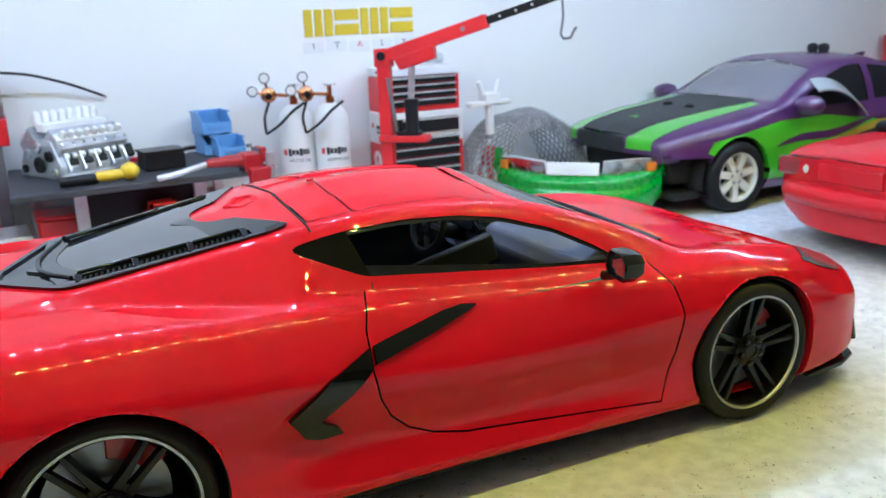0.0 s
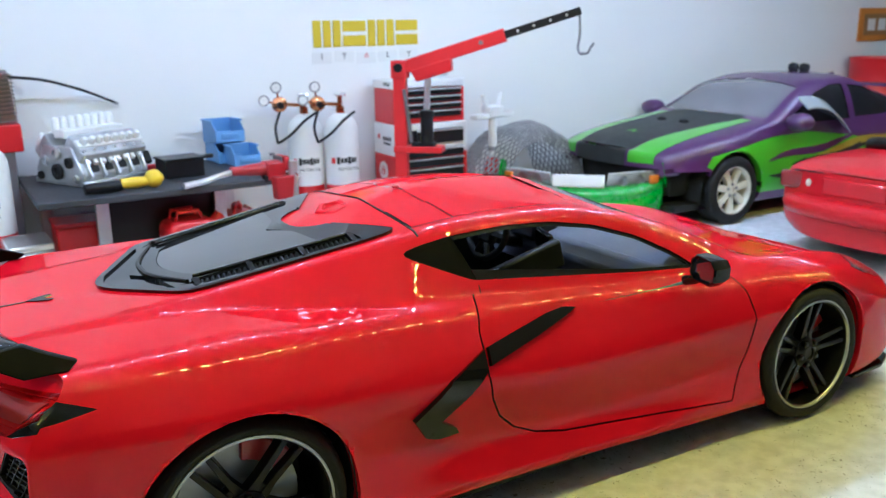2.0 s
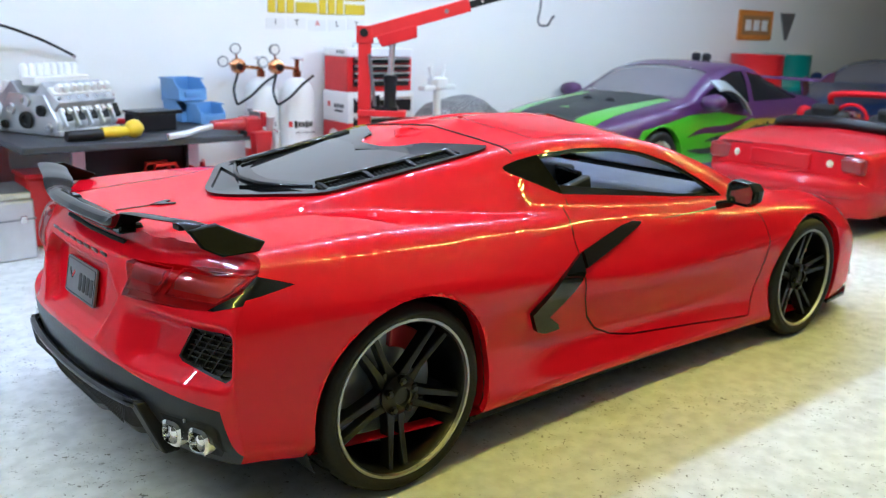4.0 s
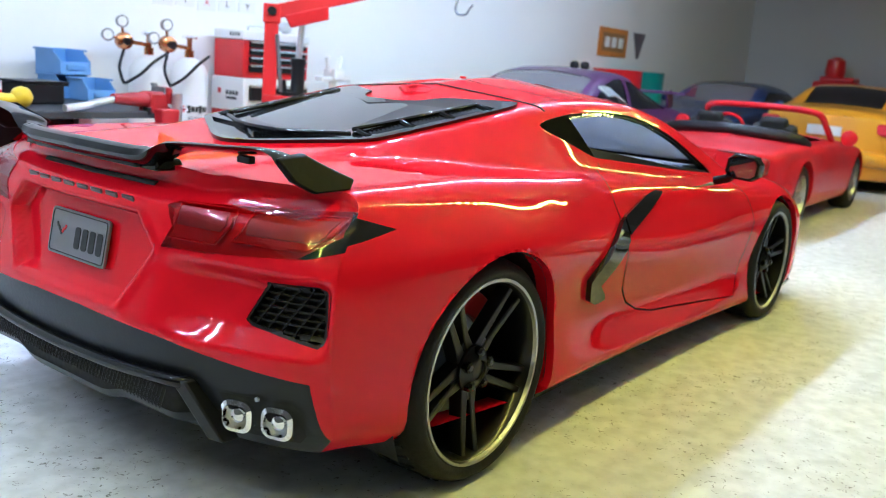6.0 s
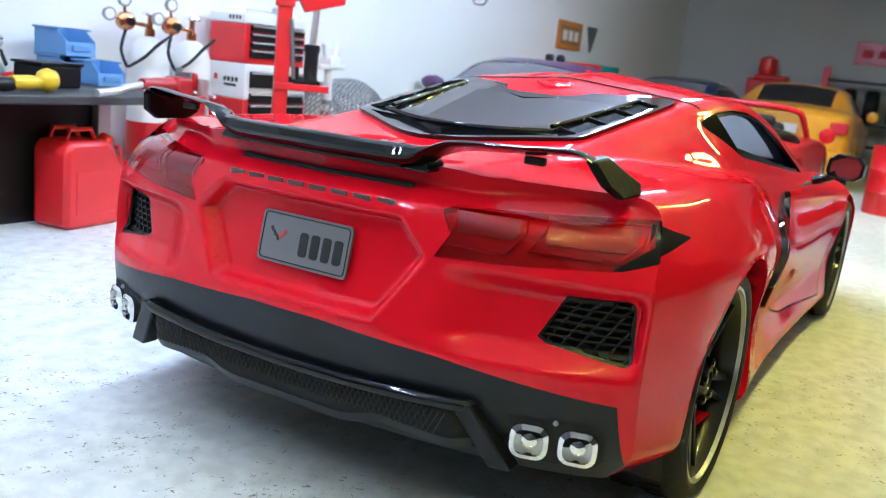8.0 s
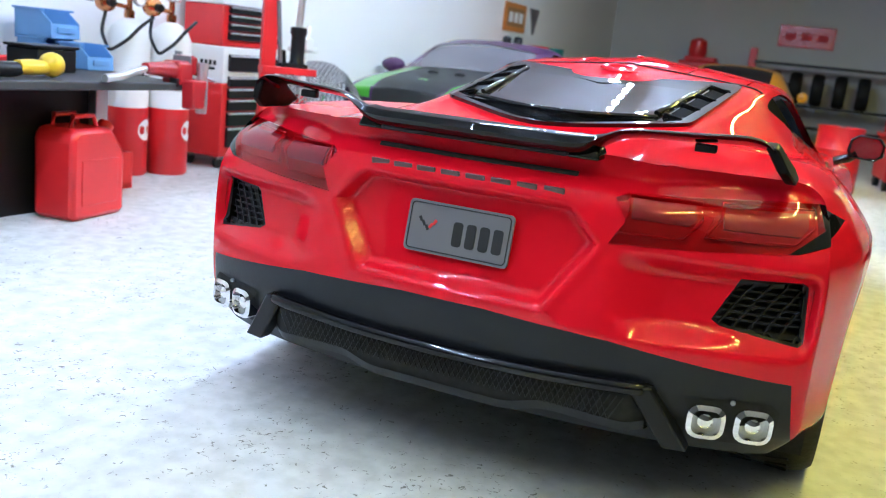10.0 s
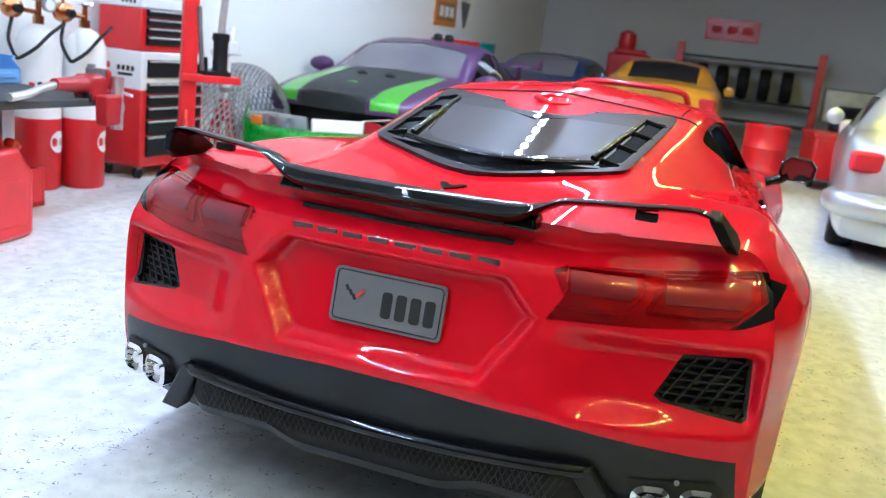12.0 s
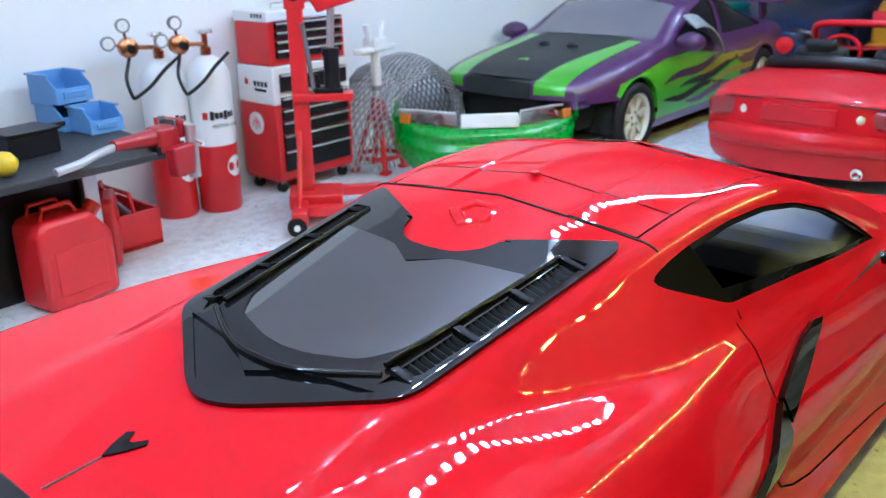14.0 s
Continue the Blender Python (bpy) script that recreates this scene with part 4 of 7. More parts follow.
    low = [(-2.10, 0.525, 0.300), (-2.135, 0.47, 0.296), (-2.145, 0.30, 0.302), (-2.15, 0.16, 0.276), (-2.15, -0.16, 0.276), (-2.145, -0.30, 0.302), (-2.135, -0.47, 0.296), (-2.10, -0.525, 0.300)]
    low_line = curve_pts(low, 60)
    net = [v for p in low_line for v in (p, (p[0] - 0.012, p[1], 0.385))]
    part("diffuser_screen", (net, [(2 * i + 1, 2 * i + 3, 2 * i + 2, 2 * i) for i in range(59)]), LINER, val, "black diffuser face", 60)
    wires = []
    for k in range(58):
        y0 = -0.45 + k * 0.0157
        for sl in (1, -1):
            wires.append(rod((-2.158, y0, 0.308), (-2.163, y0 + sl * 0.030, 0.370), 0.0016, n=4))
    part("diffuser_mesh", join(*wires), GREY_W, val, "black fine mesh", 0)
    skirt = [(x - 0.006, y, z + 0.006) for x, y, z in low_line] + [(x + 0.012, y, z - 0.022) for x, y, z in low_line] + [(x + 0.16, y * 1.05, z - 0.034) for x, y, z in low_line]
    part("diffuser_lip", (skirt, [(i + k * 60, i + 1 + k * 60, i + 1 + (k + 1) * 60, i + (k + 1) * 60) for i in range(59) for k in (0, 1)]), GREY_M, val, "", 40)
    for s in (-1, 1):
        top, foot = [(-2.155, 0.478, 0.398), (-2.150, 0.535, 0.402)], [(-2.100, 0.632, 0.252), (-2.105, 0.575, 0.248)]
        ring = top + foot
        strut = [(x, s * y, z) for x, y, z in ring] + [(x + 0.055, s * y, z) for x, y, z in ring]
        part("diffuser_fin", (strut, [(0, 1, 2, 3), (7, 6, 5, 4)] + [(i, 4 + i, 4 + (i + 1) % 4, (i + 1) % 4) for i in range(4)]), BLACK_M, val, "black slanted end fin", 30, 0.006)
        bay = [(s * 0.605, 0.385), (s * 0.79, 0.392), (s * 0.812, 0.37), (s * 0.806, 0.30), (s * 0.78, 0.272), (s * 0.645, 0.268)]
        hole, _ = cut(valance, bay, (1, 2))
        part("exhaust_bay", weld(pushed(hole, 0.004)), LINER, val, "black exhaust recess", 40)
        for yc in (0.662, 0.764):
            # places of the two tips follow the curve of the valance
            xx = -2.012 + (yc - 0.662) * 0.40
            ob = new("exhaust_tip")
            ob.parent = val
            tagged(ob, "bright chrome squared exhaust tip")
            outer = rounded(0.088, 0.082, 0.028)
            inner = rounded(0.066, 0.060, 0.020)
            m = pose(xx - 0.078, s * yc, 0.334, 0, 0, s * -18) @ pose(0, 0, 0, 90, 0, -90)
            n = len(outer)
            vs = [(a, b, -0.09) for a, b in outer] + [(a, b, 0.0) for a, b in outer] + [(a, b, 0.006) for a, b in inner] + [(a * 0.9, b * 0.9, -0.02) for a, b in inner]
            fs = [(i + k * n, (i + 1) % n + k * n, (i + 1) % n + (k + 1) * n, i + (k + 1) * n) for i in range(n) for k in range(3)]
            part("ring", moved((vs, fs), m), CHROME, ob, "", 30)
            part("baffle", moved((vs[3 * n:], [tuple(range(n))]), m), SILVER, ob)
            part("core", moved(lathe([(0.022, -0.02), (0.018, -0.006), (0.006, 0.0)], 14), m), CHROME, ob)
        part("bumper_screw", lathe([(0.006, 0), (0.006, 0.006)], 10, pose(-2.065, s * 0.712, 0.388, 0, -90, 0)), STEEL, val)
    slot = [(skin_x(y, 0.848) + 0.004, y, 0.848) for y in np.linspace(-0.27, 0.27, 24)]
    part("vent_slot", tube(slot, 0.011, 8), LINER, car, "dark slot under the wing", 60)

    # plate
    pl = new("show_plate")
    pl.parent = car
    tagged(pl, "grey show plate with dark bars")
    pl.matrix_basis = pose(-2.112 * S, -0.002 * S, 0.668 * S, 0, 0, 0) @ pose(0, 0, 0, 90 - 10, 0, -90)
    part("plate_board", prism(rounded(0.285, 0.132, 0.012), -0.004, 0.004), PLATE, pl)
    edge = [a for a in rounded(0.270, 0.118, 0.010)]
    part("plate_border", tube([(a, b, 0.0045) for a, b in edge + edge[:1]], 0.0016, 6), INK, pl)
    for k in range(4):
        part("plate_bar", prism(rounded(0.026, 0.062, 0.008), 0.004, 0.0055, pose(0.000 + k * 0.036, -0.006, 0)), INK, pl)
    for k in range(5):
        part("plate_bar", box(-0.105 + 0.010 * k, 0.018 - 0.010 * abs(k - 2.2) * -1 - 0.022, 0.005, 0.007, 0.014, 0.002, 30 if k < 3 else -30), INK if k < 3 else REDINK, pl)
    # wordless badge strokes on the tail
    for k in range(8):
        y = 0.235 - k * 0.067
        part("badge_stroke", box(skin_x(y, 0.812) - 0.001, y, 0.812, 0.006, 0.052, 0.020, 0, 0, -20), BADGE, car, "dark metal badge stroke", 30, 0.003)
    badge = [(0.026, 0.0), (0.004, 0.020), (-0.026, 0.038), (-0.034, 0.026), (-0.016, 0.006), (-0.016, -0.006), (-0.034, -0.026), (-0.026, -0.038), (0.004, -0.020)]
    part("deck_badge", prism(badge, 0, 0.005, pose(-1.822, -0.02, 0.913, 0, 2, 180) @ Matrix.Diagonal((1.5, 1.0, 1, 1))), BLACK, car, "small dark crossed badge on the deck", 30)

    part("badge_stem", rod((-1.845, -0.018, 0.912), (-1.985, -0.025, 0.909), 0.003), IRON, car)

    # rear wing
    path = [(0.0, 0.922, -2.072), (0.24, 0.921, -2.058), (0.29, 0.925, -2.048), (0.335, 0.946, -2.036), (0.375, 0.962, -2.020), (0.53, 0.972, -1.985), (0.640, 0.978, -1.960), (0.675, 0.972, -1.950), (0.700, 0.952, -1.940)]
    py = [p[0] for p in path]
    zf, xf2 = pch(py, [p[1] for p in path]), pch(py, [p[2] for p in path])
    sect, wv, wf = 10, [], []
    ws = np.linspace(-0.700, 0.700, 90)
    for y in ws:
        a = abs(y)
        ch = 0.075 + 0.035 * min(max((a - 0.27) / 0.1, 0), 1)
        th = 0.015 + 0.032 * min(max((0.34 - a) / 0.06, 0), 1)
        for k in range(sect):
            an = 2 * math.pi * k / sect
            wv.append((float(xf2(a)) + ch / 2 * math.cos(an) - 0.03, float(y), float(zf(a)) + th / 2 * math.sin(an) * (1.3 if math.sin(an) > 0 else 0.9) - 0.10 * ch * math.cos(an)))
    for i in range(len(ws) - 1):
        wf += [(i * sect + k, i * sect + (k + 1) % sect, (i + 1) * sect + (k + 1) % sect, (i + 1) * sect + k) for k in range(sect)]
    wing = new("rear_wing")
    wing.parent = car
    tagged(wing, "black rear wing")
    part("wing_plane", (wv, [f[::-1] for f in wf] + [tuple(range(sect)), tuple(range(len(wv) - 1, len(wv) - 1 - sect, -1))]), BLACK, wing, "", 40)
    for s in (-1, 1):
        plate = [(-2.025, 0.972), (-1.93, 0.980), (-1.87, 0.950), (-1.79, 0.916), (-1.82, 0.892), (-1.94, 0.890), (-1.995, 0.918)]
        lean = [(a, s * (0.690 + (0.972 - b) * 0.60 + o), b) for o in (-0.014, 0.014) for a, b in plate]
        part("end_plate", (lean, [tuple(range(7)), tuple(range(13, 6, -1))] + [(i, 7 + i, 7 + (i + 1) % 7, (i + 1) % 7) for i in range(7)]), MATT, wing, "matt black end plate", 30, 0.006)
        part("wing_foot", box(-2.045, s * 0.285, 0.908, 0.09, 0.08, 0.03, 0, 0, 0, 0.8), BLACK, wing, "", 30, 0.006)
        part("wing_tab", box(-1.985, s * 0.545, 0.950, 0.02, 0.05, 0.02), BLACK_M, wing, "", 30, 0.004)
    part("wing_foot", box(-2.055, 0, 0.904, 0.09, 0.5, 0.02), BLACK_M, wing, "", 30, 0.006)

    # front splitter, side skirts, floor pan, mirrors, wipers
    part("front_splitter", prism([(2.0, 0.84), (2.14, 0.78), (2.30, 0.55), (2.40, 0.0), (2.30, -0.55), (2.14, -0.78), (2.0, -0.84), (1.75, -0.86), (1.75, 0.86)], 0.095, 0.118), BLACK, car, "black front splitter", 30, 0.006)
    part("floor_pan", prism([(2.05, 0.6), (2.05, -0.6), (1.0, -0.80), (-1.0, -0.84), (-1.0, 0.84), (1.0, 0.80)], 0.125, 0.15), LINER, car)
    part("rear_pan", prism([(-1.0, 0.80), (-1.0, -0.80), (-1.92, -0.76), (-1.92, 0.76)], 0.27, 0.30), LINER, car)
    for s in (-1, 1):
        part("side_vent", box(2.115, s * 0.785, 0.27, 0.02, 0.02, 0.16, 0, 0, -14), BLACK, car, "", 30, 0.006)
        mir = new("door_mirror")
        mir.parent = car
        tagged(mir, "glossy black door mirror")
        m = pose(0.585, s * 0.935, 0.868) @ pose(0, 0, 0, 90, 0, -90 + s * 8) @ Matrix.Diagonal((0.78, 0.92, 0.70, 1))
        out = [(-0.105, -0.03), (-0.08, -0.062), (0.06, -0.066), (0.10, -0.04), (0.105, 0.02), (0.07, 0.055), (-0.05, 0.062), (-0.095, 0.035)]
        out = out if s < 0 else [(-a, b) for a, b in out][::-1]
        n = len(out)
        rings = [(0.45, -0.105), (0.80, -0.085), (1.0, -0.03), (1.0, 0.035), (0.93, 0.045), (0.86, 0.043), (0.84, 0.020)]
        vs = [(a * k, b * k, z) for k, z in rings for a, b in out]
        fs = [(i + k * n, (i + 1) % n + k * n, (i + 1) % n + (k + 1) * n, i + (k + 1) * n) for i in range(n) for k in range(len(rings) - 1)]
        part("mirror_shell", moved((vs, fs + [tuple(range(n - 1, -1, -1))]), m), BLACK, mir, "", 35)
        part("mirror_glass", moved(([(a * 0.85, b * 0.85, 0.024) for a, b in out], [tuple(range(n))]), m), GLASS_H, mir, "mirror glass")
        part("mirror_stalk", tube([(0.60, s * 0.80, 0.785), (0.60, s * 0.86, 0.805), (0.585, s * 0.90, 0.835)], 0.022, 8), BLACK, mir, "", 60)
        part("wiper", tube(curve_pts([(1.10, s * 0.1 - 0.25, 0.800), (1.06, s * 0.1 - 0.05, 0.835), (1.02, s * 0.1 + 0.25, 0.858)], 10), 0.010, 6), BLACK_M, car)
    part("cowl", prism([(1.14, -0.5), (1.17, -0.2), (1.17, 0.2), (1.14, 0.5), (1.08, 0.5), (1.10, 0), (1.08, -0.5)], 0.772, 0.795), BLACK_M, car)

    # cabin
    cab = new("cabin")
    cab.parent = car
    tagged(cab, "dark cabin with blue-grey dashboard")
    dash = [(1.08, 0.60), (1.10, 0.76), (0.92, 0.815), (0.72, 0.825), (0.60, 0.80), (0.55, 0.73), (0.60, 0.60)]
    part("dashboard", moved(prism(dash, -0.66, 0.66), pose(0, 0, 0, 90, 0, 0)), DASH, cab, "blue-grey dashboard", 30, 0.02)
    part("binnacle", box(0.60, 0.34, 0.80, 0.16, 0.34, 0.10, 0, 0, 8), CABIN, cab, "", 30, 0.02)
    part("screen", box(0.50, 0.05, 0.78, 0.03, 0.26, 0.15, -18, 0, -15), GLASS_D, cab, "", 30, 0.01)
    part("console", box(0.05, 0.0, 0.50, 1.1, 0.26, 0.24), CABIN, cab, "", 30, 0.03)
    part("button_ridge", box(0.18, -0.10, 0.70, 0.62, 0.05, 0.14, 0, 0, -14), CABIN, cab, "", 30, 0.015)
    part("bulkhead", box(-0.55, 0, 0.62, 0.06, 1.08, 0.68), CABIN, cab)
    part("cabin_floor", box(0.2, 0, 0.26, 1.7, 1.5, 0.04), CABIN, cab)
    for s in (-1, 1):
        part("inner_door", box(0.2, s * 0.76, 0.52, 1.1, 0.05, 0.5), CABIN, cab, "", 30, 0.02)
        seat = new("seat")
        seat.parent = cab
        cushion = box(0.02, s * 0.36, 0.42, 0.50, 0.44, 0.16, 0, 0, -8)
        part("cushion", cushion, CABIN, seat, "", 30, 0.04)
        back = [(-0.20, 0.18), (-0.24, 0.05), (-0.25, -0.05), (-0.20, -0.18), (0.30, -0.21), (0.50, -0.13), (0.62, -0.10), (0.64, 0), (0.62, 0.10), (0.50, 0.13), (0.30, 0.21)]
        m = pose(-0.30, s * 0.36, 0.50) @ pose(0, 0, 0, 0, -108, 0)
        part("backrest", moved(prism([(a * 0.86, b) for a, b in back], -0.07, 0.05), m), CABIN, seat, "", 30, 0.03)
        for b in (-1, 1):
            part("bolster", moved(box(0.16, b * 0.19, -0.06, 0.42, 0.07, 0.10), m), CABIN, seat, "", 30, 0.03)
    ring = [(0, 0.165 * math.cos(a) * (0.9 if math.sin(a) < -0.7 else 1), 0.165 * math.sin(a) * (0.85 if math.sin(a) < 0 else 1)) for a in (2 * math.pi * k / 32 for k in range(33))]
    sw = new("steering_wheel")
    sw.parent = cab
    sw.matrix_basis = pose(0.36 * S, 0.36 * S, 0.80 * S, 0, 18, 0)
    part("rim_ring", tube(ring, 0.017, 8), CABIN, sw, "", 60)
    part("boss", box(0.01, 0, -0.01, 0.05, 0.12, 0.11), CABIN, sw, "", 30, 0.02)
    part("badge", box(-0.02, 0, 0.0, 0.01, 0.03, 0.03), ALU, sw)
    for a in (0, 180, 250, 290):
        part("wheel_spoke", moved(box(0, 0.09, 0, 0.02, 0.13, 0.028), pose(0, 0, 0, a, 0, 0)), ALU if a > 200 else CABIN, sw, "", 30, 0.004)
    part("column", rod((0.38, 0.36, 0.78), (0.62, 0.36, 0.70), 0.04), CABIN, cab)

    rims = (RIM, ALU, RIM, BLACK)
    for s in (-1, 1):
        wheel(car, "front_wheel", 1.350, s * 0.795, s, 0.324, 0.235, 0.266, rims, label="", spin=-6)
        wheel(car, "rear_wheel", -1.361, s * 0.775, s, 0.342, 0.285, 0.286, rims, label="", spin=34)
    return car


supercar()

# ---- other model cars ----
GLASS_G = mat("grey_tinted_glass", (0.16, 0.155, 0.18), 0.12, 0, 0.7, 0.05, 20, 0, 300, 0.04)
INSIDE = mat("black_cloth", (0.010, 0.010, 0.012), 0.85, 0, 0, 0.2, 80)


def model_car(name, label, x, y, rz, L, W, tail, wb, spine, belt, rail_in, crown, paint, tyre_r=0.31, rim=None, spokes=6, style="plain", windows=(), screen=None, back=None, open_cabin=None, split=None, group="model cars", tyre_w=0.21):
    """A model car standing on its wheels; local x forward from the rear bumper. spine, belt: (x, z) pairs."""
    car = thing(name, label, "car", x, y, 0, rz, group)
    fr = tail + wb
    st = [0, 0.12, 0.35, tail, (tail + fr) / 2, fr, L - 0.35, L - 0.12, L]
    hw = W / 2
    wid = lambda *f: pch(st, [hw * a for a in f])  # noqa: E731
    bz, sz = pch(*zip(*belt)), pch(*zip(*spine))
    ry = pch(*zip(*rail_in))
    cr = pch(*zip(*crown))
    ys = [wid(0.70, 0.84, 0.90, 0.92, 0.92, 0.92, 0.88, 0.80, 0.66), wid(0.76, 0.90, 0.96, 0.98, 0.965, 0.98, 0.93, 0.85, 0.70), wid(0.80, 0.94, 0.985, 1.0, 0.985, 1.0, 0.95, 0.87, 0.72),
          wid(0.74, 0.87, 0.925, 0.94, 0.925, 0.94, 0.89, 0.81, 0.66), lambda u: hw * ry(u), lambda u: 0 * u]
    zs = [lambda u: 0 * u + 0.17, lambda u: 0 * u + 0.26, lambda u: bz(u) * 0.68, bz, lambda u: sz(u) - cr(u), sz]
    P, segs = shell(ys, zs, [L - 0.22, L - 0.16, L - 0.12, L - 0.10, L - 0.04, L], [0.20, 0.12, 0.06, 0.08, 0.03, 0.0], 80, [2, 5, 6, 7, 7])
    side = segs[0] + segs[1] + segs[2]
    lips = []
    for ax in (tail, fr):
        _, side = cut(side, circle(ax, tyre_r, tyre_r + 0.045, 32), (0, 2))
        lips += arch_lip(side, ax, tyre_r, tyre_r + 0.045, paint, car)
        well = lathe([(0.02, 0.0), (tyre_r + 0.06, 0.0), (tyre_r + 0.06, 0.3)], 28, pose(ax, hw - 0.36, tyre_r, -90, 0, 0), cap=False)
        well = (well[0], [f for f in well[1] if min(well[0][i][2] for i in f) > 0.16])
        part("wheel_well", well, LINER, car)
        part("wheel_well", flip_y(well), LINER, car)
    glass, top = segs[3], segs[4]
    for poly in windows:
        pane, glass = cut(glass, poly, (0, 2))
        for g in (weld(pushed(pane, -0.008)), flip_y(weld(pushed(pane, -0.008)))):
            part("side_window", g, GLASS_D, car, "dark side window", 60)
    for nm, poly, gm in (("windscreen", screen, GLASS_G), ("rear_window", back, GLASS_D)):
        if poly:
            pane, top = cut(top, poly, (0, 1))
            part(nm, weld(pushed(mirrored(pane), -0.006)), gm, car, "", 60)
    if open_cabin:
        _, top = cut(top, open_cabin, (0, 1))
        _, glass = cut(glass, open_cabin, (0, 1))
    faces = mirrored(side + glass + top + lips)
    # ends
    for i, s in ((-1, -1), (0, 1)):
        colm = P[i][: 2 + 5 + 6 + 7 + 1] if s < 0 else P[i][: 2 + 5 + 6 + 7 + 1]
        tipx = -0.05 if s < 0 else L + 0.05
        rows = [[(float(e[0] + (tipx - e[0]) * (1 - abs(q) ** 2.6)), float(q * e[1]), float(e[2] + (P[i][-1][2] - P[i][20][2]) * (1 - q * q) * (j / len(colm)) ** 3)) for q in np.linspace(1, -1, 40)] for j, e in enumerate(colm)]
        for a in range(len(rows) - 1):
            for b in range(39):
                f = [rows[a][b], rows[a][b + 1], rows[a + 1][b + 1], rows[a + 1][b]]
                faces.append(f if s < 0 else f[::-1])
        edge = P[i][2 + 5 + 6 + 7:]
        lid = [tuple(p) for p in edge] + [(p[0], -p[1], p[2]) for p in edge[::-1][1:]]
        faces.append(lid)
    if split:
        faces = split(car, faces)
    part("body", weld(faces), paint, car, "", 35)
    part("floor_pan", box(L / 2, 0, 0.18, L - 0.5, W - 0.3, 0.06), LINER, car)
    mats = rim or (ALU, ALU, ALU, STEEL)
    for ax, nm in ((tail, "rear_wheel"), (fr, "front_wheel")):
        for s in (-1, 1):
            wheel(car, nm, ax, s * (hw - 0.13), s, tyre_r, tyre_w, tyre_r * 0.70, mats, spokes, style)
    return car


def flame_split(car, faces):
    """Green and black panels on the purple coupe."""
    L = 4.30
    # no front bumper: a dark open nose under the bonnet's edge
    nose = [f for f in faces if min(p[0] for p in f) > L - 0.17 and max(p[2] for p in f) < 0.60]
    faces = [f for f in faces if not (min(p[0] for p in f) > L - 0.17 and max(p[2] for p in f) < 0.60)]
    front, faces = cut(faces, [(3.77, 0.0), (4.5, 0.0), (4.5, 0.56), (3.77, 0.52)], (0, 2))
    part("open_nose", weld(pushed(nose + front, -0.20)), LINER, car, "dark open nose without a bumper", 40)
    mid, faces = cut(faces, [(2.70, -0.50), (2.70, 0.50), (3.4, 0.43), (4.4, 0.36), (4.4, -0.36), (3.4, -0.43)], (0, 1))
    low, mid = [f for f in mid if max(p[2] for p in f) < 0.60], [f for f in mid if max(p[2] for p in f) >= 0.60]
    part("bonnet", weld(pushed(mid, 0.003)), CARBON, car, "matt black bonnet centre", 40)
    faces += low
    for s in (-1, 1):
        band, faces = cut(faces, [(3.0, s * 0.60), (4.4, s * 0.62), (4.4, s * 0.365), (3.4, s * 0.435), (3.0, s * 0.475)], (0, 1))
        keep = [f for f in band if min(p[2] for p in f) > 0.58]
        faces += [f for f in band if min(p[2] for p in f) <= 0.58]
        part("bonnet_stripe", weld(pushed(keep, 0.003)), GREEN, car, "bright green bonnet stripe", 40)
        panel, faces = cut(faces, [(1.35, 0.26), (3.10, 0.26), (3.80, 0.56), (3.74, 0.65), (2.95, 0.765), (2.4, 0.775), (1.8, 0.70), (1.35, 0.56)], (0, 2))
        mine, rest = [f for f in panel if f[0][1] * s > 0.3], [f for f in panel if f[0][1] * s <= 0.3]
        faces += rest
        part("side_panel", weld(mine), GREEN, car, "bright green flank", 40)
        for k, (a, b, c, d, m) in enumerate(((3.02, 1.60, 0.55, 0.70, PURPLE), (2.70, 1.15, 0.47, 0.64, INSIDE), (3.00, 1.75, 0.39, 0.45, INSIDE), (2.55, 1.2, 0.33, 0.40, PURPLE), (2.35, 0.85, 0.56, 0.70, BRONZE), (2.10, 0.60, 0.44, 0.58, BRONZE), (1.9, 0.5, 0.35, 0.46, GREEN))):
            tongue = []
            n = 9
            for i in range(n):
                t0, t1 = i / n, (i + 1) / n
                q = []
                for t in (t0, t1):
                    xx = a + (b - a) * t
                    zz = c + (d - c) * t + 0.022 * math.sin(t * 9 + k)
                    w = 0.006 + 0.030 * math.sin(math.pi * min(t * 1.15, 1)) ** 0.7
                    q.append(((xx, zz - w), (xx, zz + w)))
                poly = [q[0][0], q[1][0], q[1][1], q[0][1]]
                piece, _ = cut(mine + [f for f in faces if f[0][1] * s > 0.3 and 0.28 < f[0][2] < 0.78 and 0.3 < f[0][0] < 3.1], poly, (0, 2))
                tongue += piece
            if tongue:
                part("flame", weld(pushed(tongue, 0.004)), m, car, "dark painted flame tongue", 60)
    return faces


